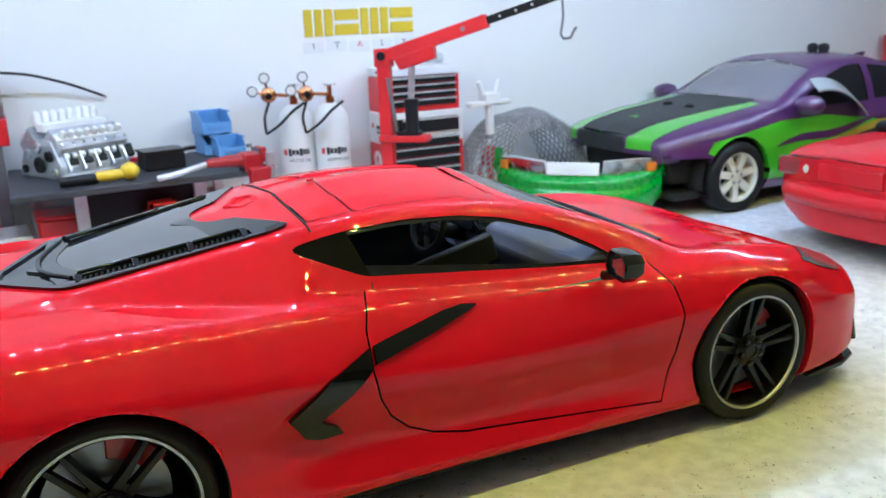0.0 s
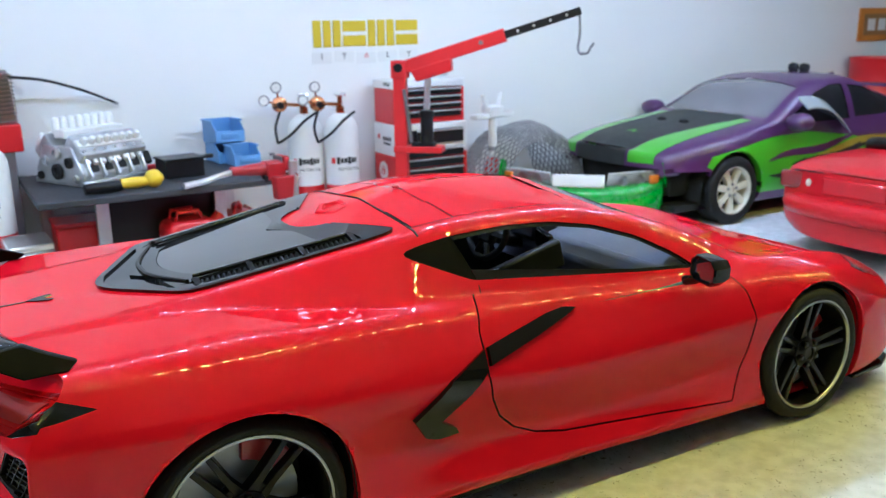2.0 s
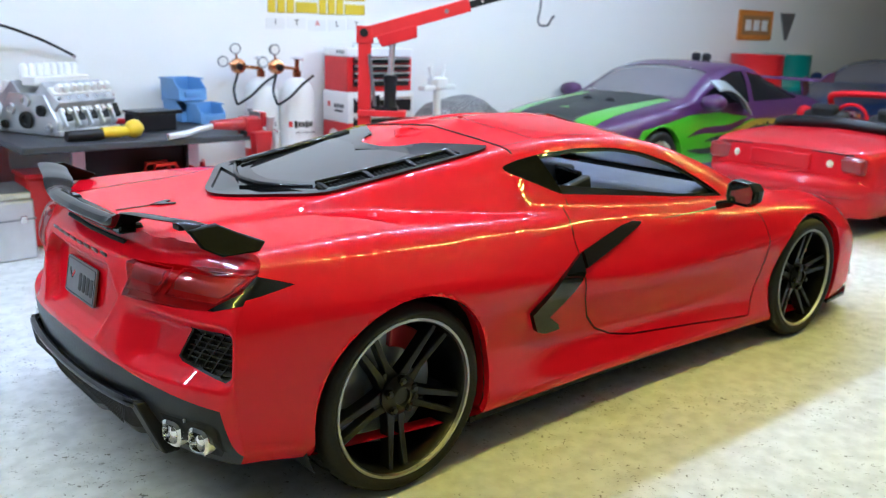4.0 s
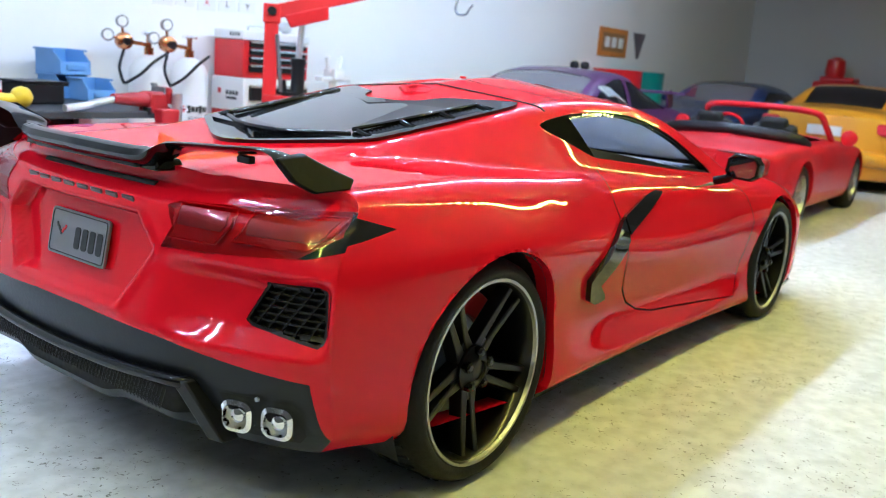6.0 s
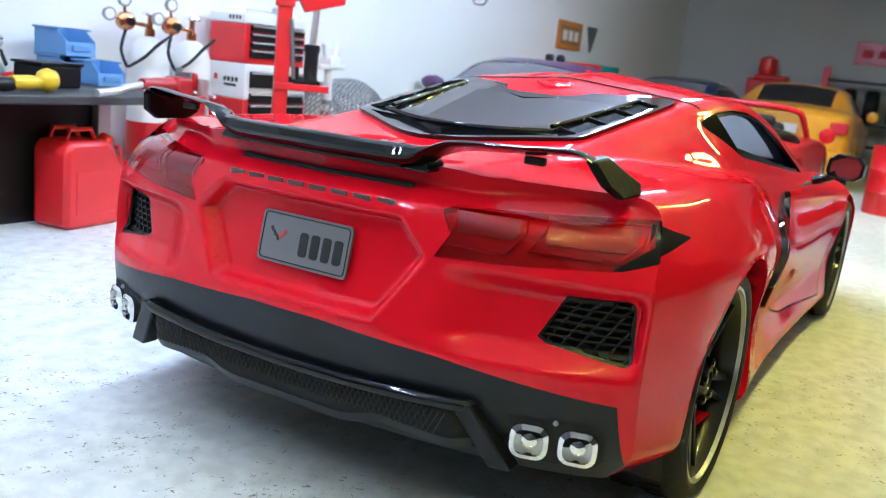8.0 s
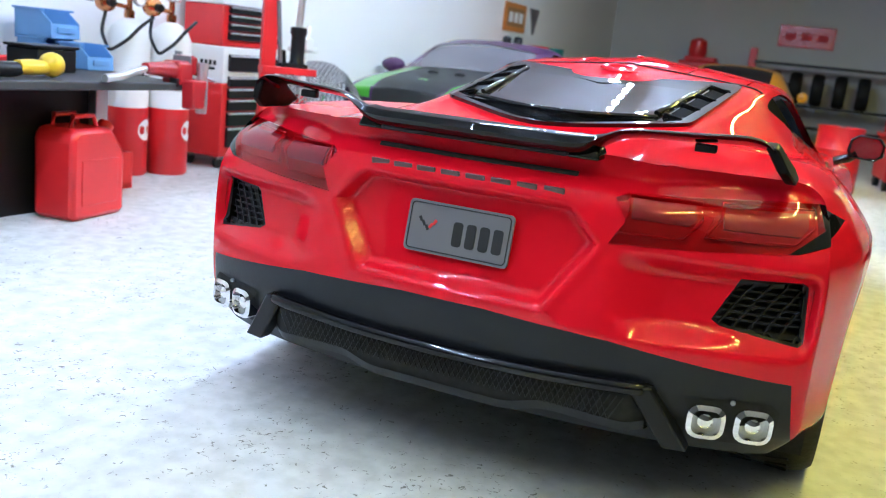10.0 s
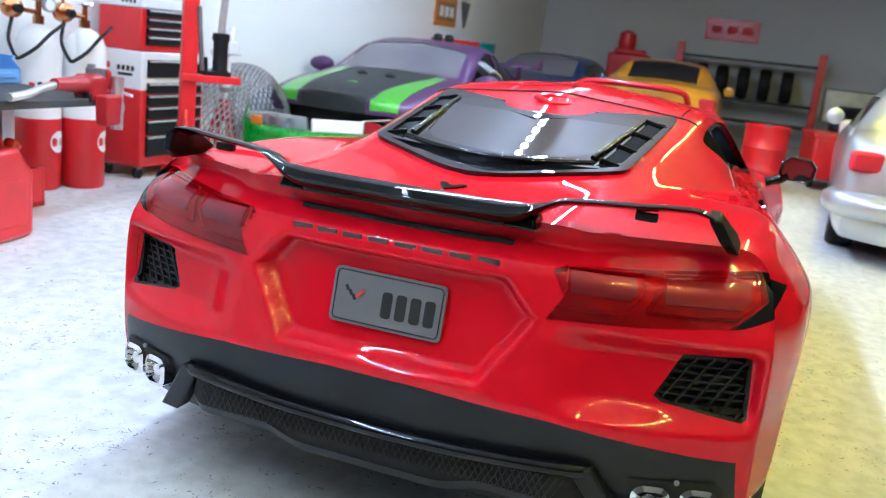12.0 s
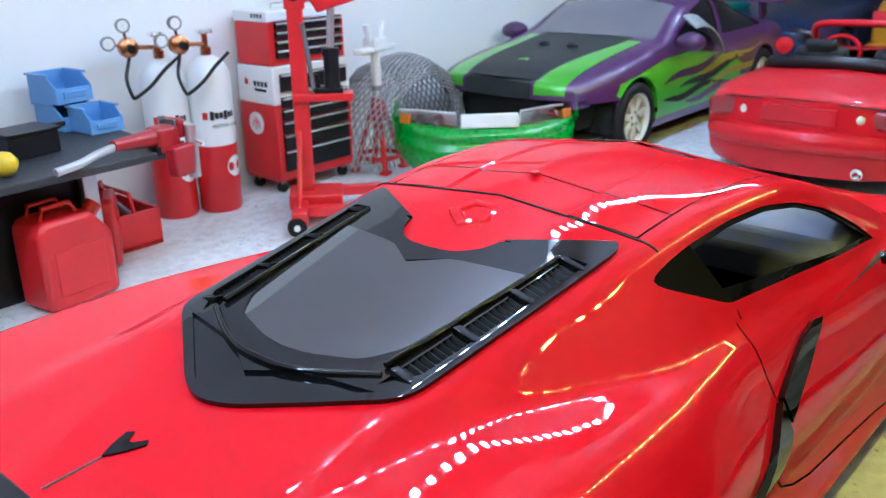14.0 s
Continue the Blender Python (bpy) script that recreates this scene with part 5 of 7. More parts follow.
def purple_coupe():
    L = 4.30
    spine = [(0, 0.80), (0.25, 0.90), (0.55, 0.955), (1.1, 1.13), (1.6, 1.28), (2.0, 1.285), (2.35, 1.225), (2.98, 0.93), (3.3, 0.89), (3.8, 0.835), (4.1, 0.785), (4.3, 0.715)]
    belt = [(0, 0.78), (0.4, 0.83), (1.4, 0.83), (2.6, 0.81), (3.4, 0.785), (3.9, 0.725), (4.3, 0.64)]
    rail = [(0, 0.55), (0.5, 0.66), (1.2, 0.66), (2.0, 0.70), (2.5, 0.75), (3.0, 0.82), (3.4, 0.64), (4.3, 0.40)]
    crown = [(0, 0.01), (0.6, 0.03), (1.2, 0.06), (2.0, 0.06), (2.6, 0.05), (3.0, 0.035), (3.5, 0.02), (4.3, 0.02)]
    wins = [[(1.80, 0.86), (1.78, 1.19), (1.98, 1.19), (2.25, 1.125), (2.74, 0.88), (2.72, 0.855)], [(0.72, 0.88), (1.05, 1.03), (1.40, 1.145), (1.69, 1.18), (1.71, 0.87)]]
    car = model_car("show_coupe", "purple and green show coupe with flame graphics and missing front bumper", 4.28 + 3.37, 2.95, 180, L, 1.72, 0.76, 2.69, spine, belt, rail, crown, PURPLE,
                    0.315, (CREAM, CREAM, CREAM, STEEL), 7, "plain", wins, [(2.95, -0.01), (2.90, 0.665), (2.38, 0.590), (2.30, -0.01)], [(0.6, -0.01), (0.62, 0.50), (1.25, 0.50), (1.3, -0.01)], None, flame_split, tyre_w=0.25)
    for s in (-1, 1):
        part("door_mirror", moved(lathe([(0.03, -0.07), (0.08, -0.05), (0.095, 0.03), (0.085, 0.06), (0.02, 0.062)], 14), pose(2.78, s * 0.96, 0.90, 0, -90, 0) @ Matrix.Diagonal((0.9, 1.4, 1.2, 1))), PURPLE, car, "purple door mirror", 60)
        part("bonnet_scoop", moved(lathe([(0.02, 0.0), (0.035, 0.0), (0.032, 0.02), (0.012, 0.032)], 12), pose(3.42, s * 0.15, 0.872, 0, 5, 0) @ Matrix.Diagonal((1, 1.7, 1, 1))), INSIDE, car)
        part("inner_lamp_pod", box(4.10, s * 0.64, 0.56, 0.22, 0.16, 0.15, s * -12), PURPLE, car, "bare purple lamp pod", 30, 0.04)
        part("wing_strut", box(0.16, s * 0.55, 0.98, 0.16, 0.03, 0.22, 0, 0, 20), PURPLE, car, "", 30, 0.008)
        part("wing_end", prism([(0.30, 1.06), (-0.02, 1.04), (-0.06, 1.17), (0.10, 1.15)], -0.015, 0.015, pose(0, s * 0.80, 0, 90, 0, 0)), PURPLE, car, "", 30)
        part("roof_camera", lathe([(0.04, 0), (0.055, 0.03), (0.05, 0.075), (0.02, 0.09)], 14, pose(1.62, s * 0.07, 1.272)), INSIDE, car, "small black roof pod", 60)
    part("rear_wing", prism([(0.28, 1.055), (0.0, 1.04), (-0.05, 1.075), (0.02, 1.085), (0.25, 1.085)], -0.80, 0.80, pose(0, 0, 0, 90, 0, 0)), PURPLE, car, "purple rear wing", 30, 0.008)
    part("bonnet_badge", lathe([(0.035, 0), (0.05, 0.003), (0.05, 0.008), (0.035, 0.008)], 18, pose(3.95, 0, 0.808, 0, 12, 0)), GREEN, car, "small green round badge", 40)
    # a chromed fender arch hung out of the side window
    arc = [(2.64 - 0.66 * t, 0.94 + 0.02 * math.sin(3 * t), 0.98 + 0.06 * math.sin(math.pi * (t * 0.8 + 0.25)) - 0.22 * t * t) for t in np.linspace(0, 1, 14)]
    band = [v for p in arc for v in (p, (p[0] - 0.05, p[1] - 0.16, p[2] + 0.085), (p[0] - 0.05, p[1] - 0.16, p[2] + 0.066), (p[0], p[1], p[2] - 0.018))]
    fs = [(4 * i + k, 4 * i + (k + 1) % 4, 4 * i + 4 + (k + 1) % 4, 4 * i + 4 + k) for i in range(13) for k in range(4)] + [(3, 2, 1, 0), (52, 53, 54, 55)]
    strip = thing("trim_strip", "curved pale metal fender strip resting in the coupe's open window", "car part", 4.28 + 3.37, 2.95, 0, 180)
    part("strip_band", (band, fs), STRIP, strip, "", 50)


purple_coupe()


def loose_bumper():
    """The green bumper leaning in front of the coupe."""
    b = thing("loose_bumper", "glossy green front bumper standing on the floor with headlamps", "car part", 2.82, 2.64, 0, -44)
    b.scale = (0.88, 1, 1.04)
    w = 0.82
    n, rows = 41, []
    prof = [(0.10, 0.02), (-0.06, 0.04), (-0.12, 0.12), (-0.14, 0.22), (-0.10, 0.30), (-0.11, 0.345), (-0.06, 0.385), (0.05, 0.40)]
    fine = curve_pts([(p[0], p[1], 0) for p in prof], 22)
    for q in np.linspace(-1, 1, n):
        bend = 0.30 * abs(q) ** 3.2
        rows.append([(w * q, p[0] * (1 - 0.4 * abs(q) ** 6) + bend, p[1] * (1.0 + 0.10 * abs(q) ** 3) + 0.20 * abs(q) ** 7 * (1 - p[1] / 0.42)) for p in fine])
    faces = [[rows[i][j], rows[i + 1][j], rows[i + 1][j + 1], rows[i][j + 1]] for i in range(n - 1) for j in range(21)]
    mouth, faces = cut(faces, [(-0.34, 0.08), (0.34, 0.08), (0.30, 0.155), (-0.30, 0.155)], (0, 2))
    part("bumper_skin", pushed(faces, 0.012, solid=True), GREEN_D, b, "glossy green bumper skin", 40)
    part("intake", weld(pushed(mouth, -0.03)), STEEL, b, "grey lower intake", 40)
    for s in (-1, 1):
        tab = [(s * 0.86, 0.30, 0.36), (s * 0.86, 0.18, 0.42), (s * 0.82, 0.14, 0.60), (s * 0.80, 0.24, 0.58), (s * 0.82, 0.34, 0.44)]
        part("corner_tab", (tab + [(p[0] - s * 0.02, p[1] + 0.02, p[2]) for p in tab], [(0, 1, 2, 3, 4), (9, 8, 7, 6, 5)] + [(i, (i + 1) % 5, 5 + (i + 1) % 5, 5 + i) for i in range(5)]), GREEN_D, b, "", 30)
        lamp = new("headlamp")
        lamp.parent = b
        tagged(lamp, "clear headlamp with bright reflector")
        out = [(s * 0.27, 0.395), (s * 0.29, 0.51), (s * 0.62, 0.525), (s * 0.80, 0.505), (s * 0.82, 0.435), (s * 0.60, 0.395)]
        def bent(g, dy):
            return [(v[0], -v[1] + dy + 0.28 * abs(v[0] / w) ** 3.2, v[2]) for v in g[0]], g[1]
        ol = out if s > 0 else out[::-1]
        part("reflector", bent((lambda g: ([(v[0], v[2], v[1]) for v in g[0]], g[1]))(prism(ol, -0.06, -0.03)), -0.0), WHITE, lamp, "", 30)
        part("lens", bent((lambda g: ([(v[0], v[2], v[1]) for v in g[0]], g[1]))(prism(ol, 0.02, 0.035)), 0.0), LENS_C, lamp, "", 30)
        for c in (0.44, 0.60):
            part("bulb_bowl", lathe([(0.045, 0.0), (0.035, -0.02), (0.01, -0.035)], 18, pose(s * c, 0.01 + 0.28 * (c / w) ** 3.2, 0.458, 90, 0, 0), cap=False), SILVER, lamp)
        part("indicator", box(s * 0.735, 0.145, 0.46, 0.11, 0.03, 0.075, s * 38), AMBER, lamp, "amber indicator", 30, 0.01)
    part("header_panel", box(0, -0.03, 0.455, 0.52, 0.05, 0.11, 0, -12), WHITE, b, "bright chromed centre panel", 30, 0.012)


loose_bumper()


def red_roadster():
    L, W = 3.97, 1.54
    spine = [(0, 0.70), (0.2, 0.745), (0.9, 0.79), (1.5, 0.79), (2.4, 0.80), (2.75, 0.78), (3.2, 0.72), (3.7, 0.62), (3.97, 0.50)]
    belt = [(0, 0.67), (0.5, 0.715), (1.5, 0.725), (2.6, 0.72), (3.3, 0.66), (3.97, 0.46)]
    rail = [(0, 0.46), (1, 0.57), (2.4, 0.61), (3.97, 0.38)]
    crown = [(0, 0.015), (1.5, 0.03), (2.6, 0.03), (3.97, 0.02)]
    car = model_car("roadster", "red open two-seat roadster with black cabin and folded hood", 3.80, 0.60, 1.5, L, W, 0.93, 2.27, spine, belt, rail, crown, RED_B, 0.29, (ALU, ALU, ALU, STEEL), 7, "plain",
                    open_cabin=[(1.08, -0.01), (1.08, 0.56), (2.12, 0.58), (2.24, 0.38), (2.26, -0.01)])
    part("cockpit", box(1.75, 0, 0.45, 1.5, 1.30, 0.5), INSIDE, car, "black cockpit", 30, 0.04)
    hood = curve_pts([(1.20, 0.66, 0.74), (1.08, 0.60, 0.79), (1.0, 0.0, 0.83), (1.08, -0.60, 0.79), (1.20, -0.66, 0.74)], 20)
    part("folded_hood", tube(hood, 0.055, 10), BLACK_M, car, "folded black soft top", 60)
    frame = curve_pts([(2.30, 0.64, 0.74), (2.14, 0.61, 0.88), (1.98, 0.56, 1.01), (1.95, 0.38, 1.042), (1.94, 0.0, 1.05), (1.95, -0.38, 1.042), (1.98, -0.56, 1.01), (2.14, -0.61, 0.88), (2.30, -0.64, 0.74)], 40)
    part("screen_frame", tube(frame, 0.032, 8), RED_B, car, "red windscreen frame", 60)
    part("windscreen", ([(2.32, 0.63, 0.76), (2.32, -0.63, 0.76), (1.98, -0.54, 1.02), (1.98, 0.54, 1.02)], [(0, 1, 2, 3)]), SCREEN, car)
    for s in (-1, 1):
        seat = new("seat")
        seat.parent = car
        part("backrest", box(1.42, s * 0.31, 0.66, 0.16, 0.42, 0.50, 0, 0, -14), INSIDE, seat, "", 30, 0.05)
        part("headrest", box(1.34, s * 0.31, 0.90, 0.10, 0.26, 0.14, 0, 0, -14), INSIDE, seat, "", 30, 0.04)
        part("door_mirror", lathe([(0.02, -0.05), (0.07, -0.04), (0.08, 0.03), (0.03, 0.05)], 12, pose(2.06, s * 0.85, 0.81, 0, -90, 0)), RED_B, car, "", 60)
        lamp = new("tail_lamp")
        lamp.parent = car
        part("lens", box(0.035, s * 0.515, 0.60, 0.07, 0.34, 0.14, s * 7), LENS_DR, lamp, "red tail lamp lens", 30, 0.03)
        part("indicator", box(0.045, s * 0.615, 0.605, 0.07, 0.10, 0.10, s * 9), AMBER, lamp, "amber indicator", 30, 0.02)
        part("reverse_light", lathe([(0.036, 0), (0.034, 0.012), (0.02, 0.018)], 18, pose(-0.005, s * 0.40, 0.60, 0, -90, 0)), CREAM, lamp, "white round reverse light", 60)
    part("plate_recess", box(-0.045, 0, 0.60, 0.03, 0.52, 0.13), RED_B, car, "", 30, 0.01)
    part("boot_line", tube(curve_pts([(0.02, 0.57, 0.68), (-0.03, 0.3, 0.692), (-0.035, 0, 0.694), (-0.03, -0.3, 0.692), (0.02, -0.57, 0.68)], 20), 0.006, 6), LINER, car)
    part("rear_bumper", tube(curve_pts([(0.42, 0.72, 0.40), (0.12, 0.63, 0.41), (-0.02, 0.40, 0.42), (-0.07, 0, 0.42), (-0.02, -0.40, 0.42), (0.12, -0.63, 0.41), (0.42, -0.72, 0.40)], 30), 0.085, 10), RED_B, car, "rounded red rear bumper", 60)
    part("exhaust", lathe([(0.035, 0), (0.04, 0.16), (0.032, 0.16), (0.03, 0.10)], 16, pose(0.06, -0.45, 0.245, 0, -90, 0)), CHROME, car, "round chrome exhaust", 40)
    sw = [(1.92, 0.31 + 0.16 * math.cos(a), 0.80 + 0.14 * math.sin(a)) for a in (2 * math.pi * k / 24 for k in range(25))]
    part("steering_wheel", tube(sw, 0.018, 6), RED_B, car, "red rimmed steering wheel", 60)


red_roadster()


def saloon_lines(L, roof, hood, deck, ws0, ws1, rw0, rw1):
    """Spine and belt of a plain closed car: rear window from rw0 up to rw1, windscreen from ws1 down to ws0."""
    spine = [(0, deck - 0.12), (0.15, deck - 0.02), (rw0, deck + 0.02), (rw1, roof - 0.03), ((rw1 + ws1) / 2, roof), (ws1, roof - 0.03), (ws0, hood + 0.03), (L - 0.5, hood - 0.10), (L - 0.12, hood - 0.2), (L, hood - 0.30)]
    belt = [(0, deck - 0.16), (0.5, deck - 0.08), (L * 0.45, deck - 0.09), (ws0, hood - 0.06), (L - 0.4, hood - 0.18), (L, hood - 0.34)]
    rail = [(0, 0.6), (rw0, 0.66), (rw1, 0.64), (ws1, 0.64), (ws0, 0.78), (ws0 + 0.4, 0.6), (L, 0.45)]
    crown = [(0, 0.02), (rw0, 0.03), (rw1, 0.055), (ws1, 0.055), (ws0, 0.035), (L, 0.03)]
    win = [[(rw0 + 0.35, deck - 0.04), (rw1 + 0.02, roof - 0.14), (ws1, roof - 0.14), (ws0 - 0.16, hood + 0.02), (ws0 - 0.2, hood - 0.01)]]
    sc = [(ws0 - 0.06, -0.01), (ws0 - 0.09, 0.56), (ws1 + 0.06, 0.50), (ws1 - 0.0, -0.01)]
    bk = [(rw0 + 0.06, -0.01), (rw0 + 0.08, 0.50), (rw1 - 0.06, 0.50), (rw1, -0.01)]
    return spine, belt, rail, crown, win, sc, bk


def closed_car(name, label, x, y, rz, L, W, roof, paint, tail=0.85, wb=2.65, hood=0.92, deck=0.98, lamps=RED_B, rim=(ALU, ALU, ALU, STEEL)):
    sp, be, ra, cr, wi, sc, bk = saloon_lines(L, roof, hood, deck, L - 1.35, L - 2.05, 0.65, 1.35)
    car = model_car(name, label, x, y, rz, L, W, tail, wb, sp, be, ra, cr, paint, 0.32, rim, 6, "plain", wi, sc, bk)
    hw = W / 2
    for s in (-1, 1):
        part("tail_lamp", box(0.05, s * (hw - 0.22), deck - 0.24, 0.10, 0.32, 0.15, s * 14), HOUSE_R, car, "red tail lamp", 30, 0.03)
        hl = new("head_lamp")
        hl.parent = car
        part("reflector", box(L - 0.10, s * (hw - 0.30), hood - 0.32, 0.12, 0.34, 0.13, s * -18), CHROME, hl, "", 30, 0.03)
        part("lens", box(L - 0.05, s * (hw - 0.30), hood - 0.32, 0.10, 0.36, 0.15, s * -18), LENS_C, hl, "", 30, 0.03)
        part("door_mirror", lathe([(0.02, -0.06), (0.075, -0.04), (0.085, 0.03), (0.03, 0.05)], 12, pose(L - 1.75, s * (hw + 0.06), hood + 0.06, 0, -90, 0)), paint, car, "", 60)
    part("rear_bumper", tube(curve_pts([(0.45, hw - 0.02, 0.42), (0.10, hw - 0.10, 0.43), (-0.03, hw * 0.5, 0.44), (-0.07, 0, 0.44), (-0.03, -hw * 0.5, 0.44), (0.10, -hw + 0.10, 0.43), (0.45, -hw + 0.02, 0.42)], 30), 0.10, 10), paint, car, "", 60)
    part("rear_plate", box(-0.09, 0, deck - 0.30, 0.02, 0.42, 0.12), PAPER, car, "pale blank plate", 30)
    part("lower_grille", box(L + 0.0, 0, 0.36, 0.14, hw * 1.1, 0.14), LINER, car, "", 30, 0.02)
    return car


closed_car("yellow_coupe", "orange-yellow closed coupe parked beyond the roadster", 8.75, 0.75, 2, 4.4, 1.78, 1.38, ORANGE, deck=1.06)
closed_car("silver_saloon", "silver saloon with red tail lamps parked alongside", 3.05, -2.20, -3, 4.5, 1.76, 1.36, SILVER_C, deck=1.0)
closed_car("blue_car", "dark blue closed car with black windows", 12.6, 2.55, 176, 4.2, 1.75, 1.30, BLUE_C)


# ---- along the back wall ----
def gas_cylinder(x, y, label, spin=0):
    c = thing("gas_cylinder", label, "gas cylinder", x, y, 0, spin, "gas cylinders by the wall")
    r = 0.148
    part("lower_body", lathe([(r * 0.9, 0), (r, 0.02), (r, 0.485)], 40), RED_M, c, "red painted lower half")
    part("upper_body", lathe([(r, 0.486), (r, 0.93), (r * 0.97, 0.98), (r * 0.82, 1.035), (r * 0.55, 1.075), (r * 0.3, 1.095), (0.03, 1.10)], 40), WHITE, c, "white painted upper half", 60)
    part("neck", lathe([(0.036, 1.09), (0.036, 1.15), (0.028, 1.155)], 16), COPPER, c)
    valve = new("valve")
    valve.parent = c
    part("stem", rod((0, 0, 1.14), (0, 0, 1.25), 0.020), COPPER, valve)
    part("handwheel", lathe([(0.055, 1.245), (0.06, 1.255), (0.055, 1.272), (0.02, 1.268)], 10), CHROME, valve, "small bright handwheel")
    reg = new("regulator")
    reg.parent = c
    part("outlet", rod((0, 0, 1.17), (-0.20, -0.03, 1.19), 0.016), COPPER, reg)
    part("regulator_body", lathe([(0.03, -0.05), (0.062, -0.035), (0.068, 0), (0.062, 0.03), (0.03, 0.05)], 20, pose(-0.21, -0.05, 1.19, 90, 0, 0)), COPPER, reg, "copper regulator drum")
    part("knob", rod((-0.21, -0.09, 1.19), (-0.21, -0.14, 1.185), 0.028), BLACK_M, reg)
    for dx, dz in ((-0.105, 0.03), (-0.02, 0.115)):
        g = new("gauge")
        g.parent = reg
        part("gauge_stem", rod((-0.21, -0.05, 1.19), (-0.21 + dx, -0.06, 1.19 + dz), 0.010, n=8), COPPER, g)
        part("case", lathe([(0.044, -0.015), (0.048, 0.014), (0.036, 0.016)], 20, pose(-0.21 + dx * 1.25, -0.07, 1.19 + dz * 1.25, 90, 0, 0)), STEEL, g, "round gauge with pale dial")
        part("dial", lathe([(0.035, 0.0165), (0.002, 0.0170)], 20, pose(-0.21 + dx * 1.25, -0.07, 1.19 + dz * 1.25, 90, 0, 0), cap=False), PAPER, g)
    hose = curve_pts([(-0.21, -0.05, 1.13), (-0.26, -0.10, 0.98), (-0.25, -0.18, 0.88), (-0.14, -0.20, 0.95), (-0.02, -0.20, 1.06), (0.08, -0.17, 1.12)], 30)
    part("hose", tube(hose, 0.012, 8), BLACK_M, c, "thin black hose", 60)
    # printed bands: brand shapes as plain strokes, words as text
    def on_skin(a, z, w, h, name, m):
        n = 6
        vs = []
        for i in range(n + 1):
            t = a + (i / n - 0.5) * w / r
            vs += [((r + 0.002) * math.sin(t), -(r + 0.002) * math.cos(t), z - h / 2), ((r + 0.002) * math.sin(t), -(r + 0.002) * math.cos(t), z + h / 2)]
        part(name, (vs, [(2 * i, 2 * i + 2, 2 * i + 3, 2 * i + 1) for i in range(n)]), m, c)
    for k in range(6):
        on_skin(-0.48 + k * 0.215, 0.70, 0.027, 0.062 if k in (0, 3) else 0.042, "print_stroke", INK)
    on_skin(-0.80, 0.70, 0.036, 0.05, "print_dot", REDINK)
    t = words("MOTOR OIL", 0.034, INK)
    t.parent = c
    t.matrix_basis = pose(0.012 * S, -(r + 0.0035) * S, 0.628 * S, 90, 0, 0)
    disc = []
    for i in range(25):
        a = 2 * math.pi * i / 24
        q = 0.5 + 0.075 * math.cos(a) / r
        disc.append(((r + 0.002) * math.sin(q), -(r + 0.002) * math.cos(q), 0.33 + 0.075 * math.sin(a)))
    ctr = ((r + 0.003) * math.sin(0.5), -(r + 0.003) * math.cos(0.5), 0.33)
    part("round_sticker", (disc + [ctr], [(i, i + 1, 25) for i in range(24)]), PAPER, c, "white round sticker")
    for k in range(3):
        on_skin(0.5 + (k - 1) * 0.16, 0.33, 0.010, 0.07 - 0.02 * abs(k - 1), "sticker_stroke", REDINK)
    return c


def words(text, size, m):
    """Words as a flat mesh with the built-in font, centred, in x and y."""
    cu = bpy.data.curves.new("words", "FONT")
    cu.body, cu.size, cu.align_x, cu.align_y, cu.extrude = text, size * S, "CENTER", "CENTER", 0.0006 * S
    tmp = bpy.data.objects.new("words_curve", cu)
    me = bpy.data.meshes.new_from_object(tmp)
    bpy.data.objects.remove(tmp)
    me.materials.clear()
    me.materials.append(m)
    return new("lettering", me)


gas_cylinder(0.75, 3.84, "red and white gas cylinder with copper regulator and gauges", -14)
gas_cylinder(1.035, 3.715, "red and white gas cylinder with copper regulator and hose", -8)
gas_cylinder(-1.78, 3.30, "red and white gas cylinder standing by the bench end", -20)


def drawer_unit(parent, x0, x1, y0, z0, heights, gap=0.012):
    z = z0
    for h in heights:
        d = part("drawer", box((x0 + x1) / 2, y0, z + h / 2, x1 - x0, 0.03, h - gap), BLACK_M, parent, "black drawer front", 30, 0.004)
        part("pull", box((x0 + x1) / 2, y0 - 0.022, z + h - 0.016, x1 - x0, 0.022, 0.014), SILVER, d, "bright full-width pull", 30, 0.004)
        z += h


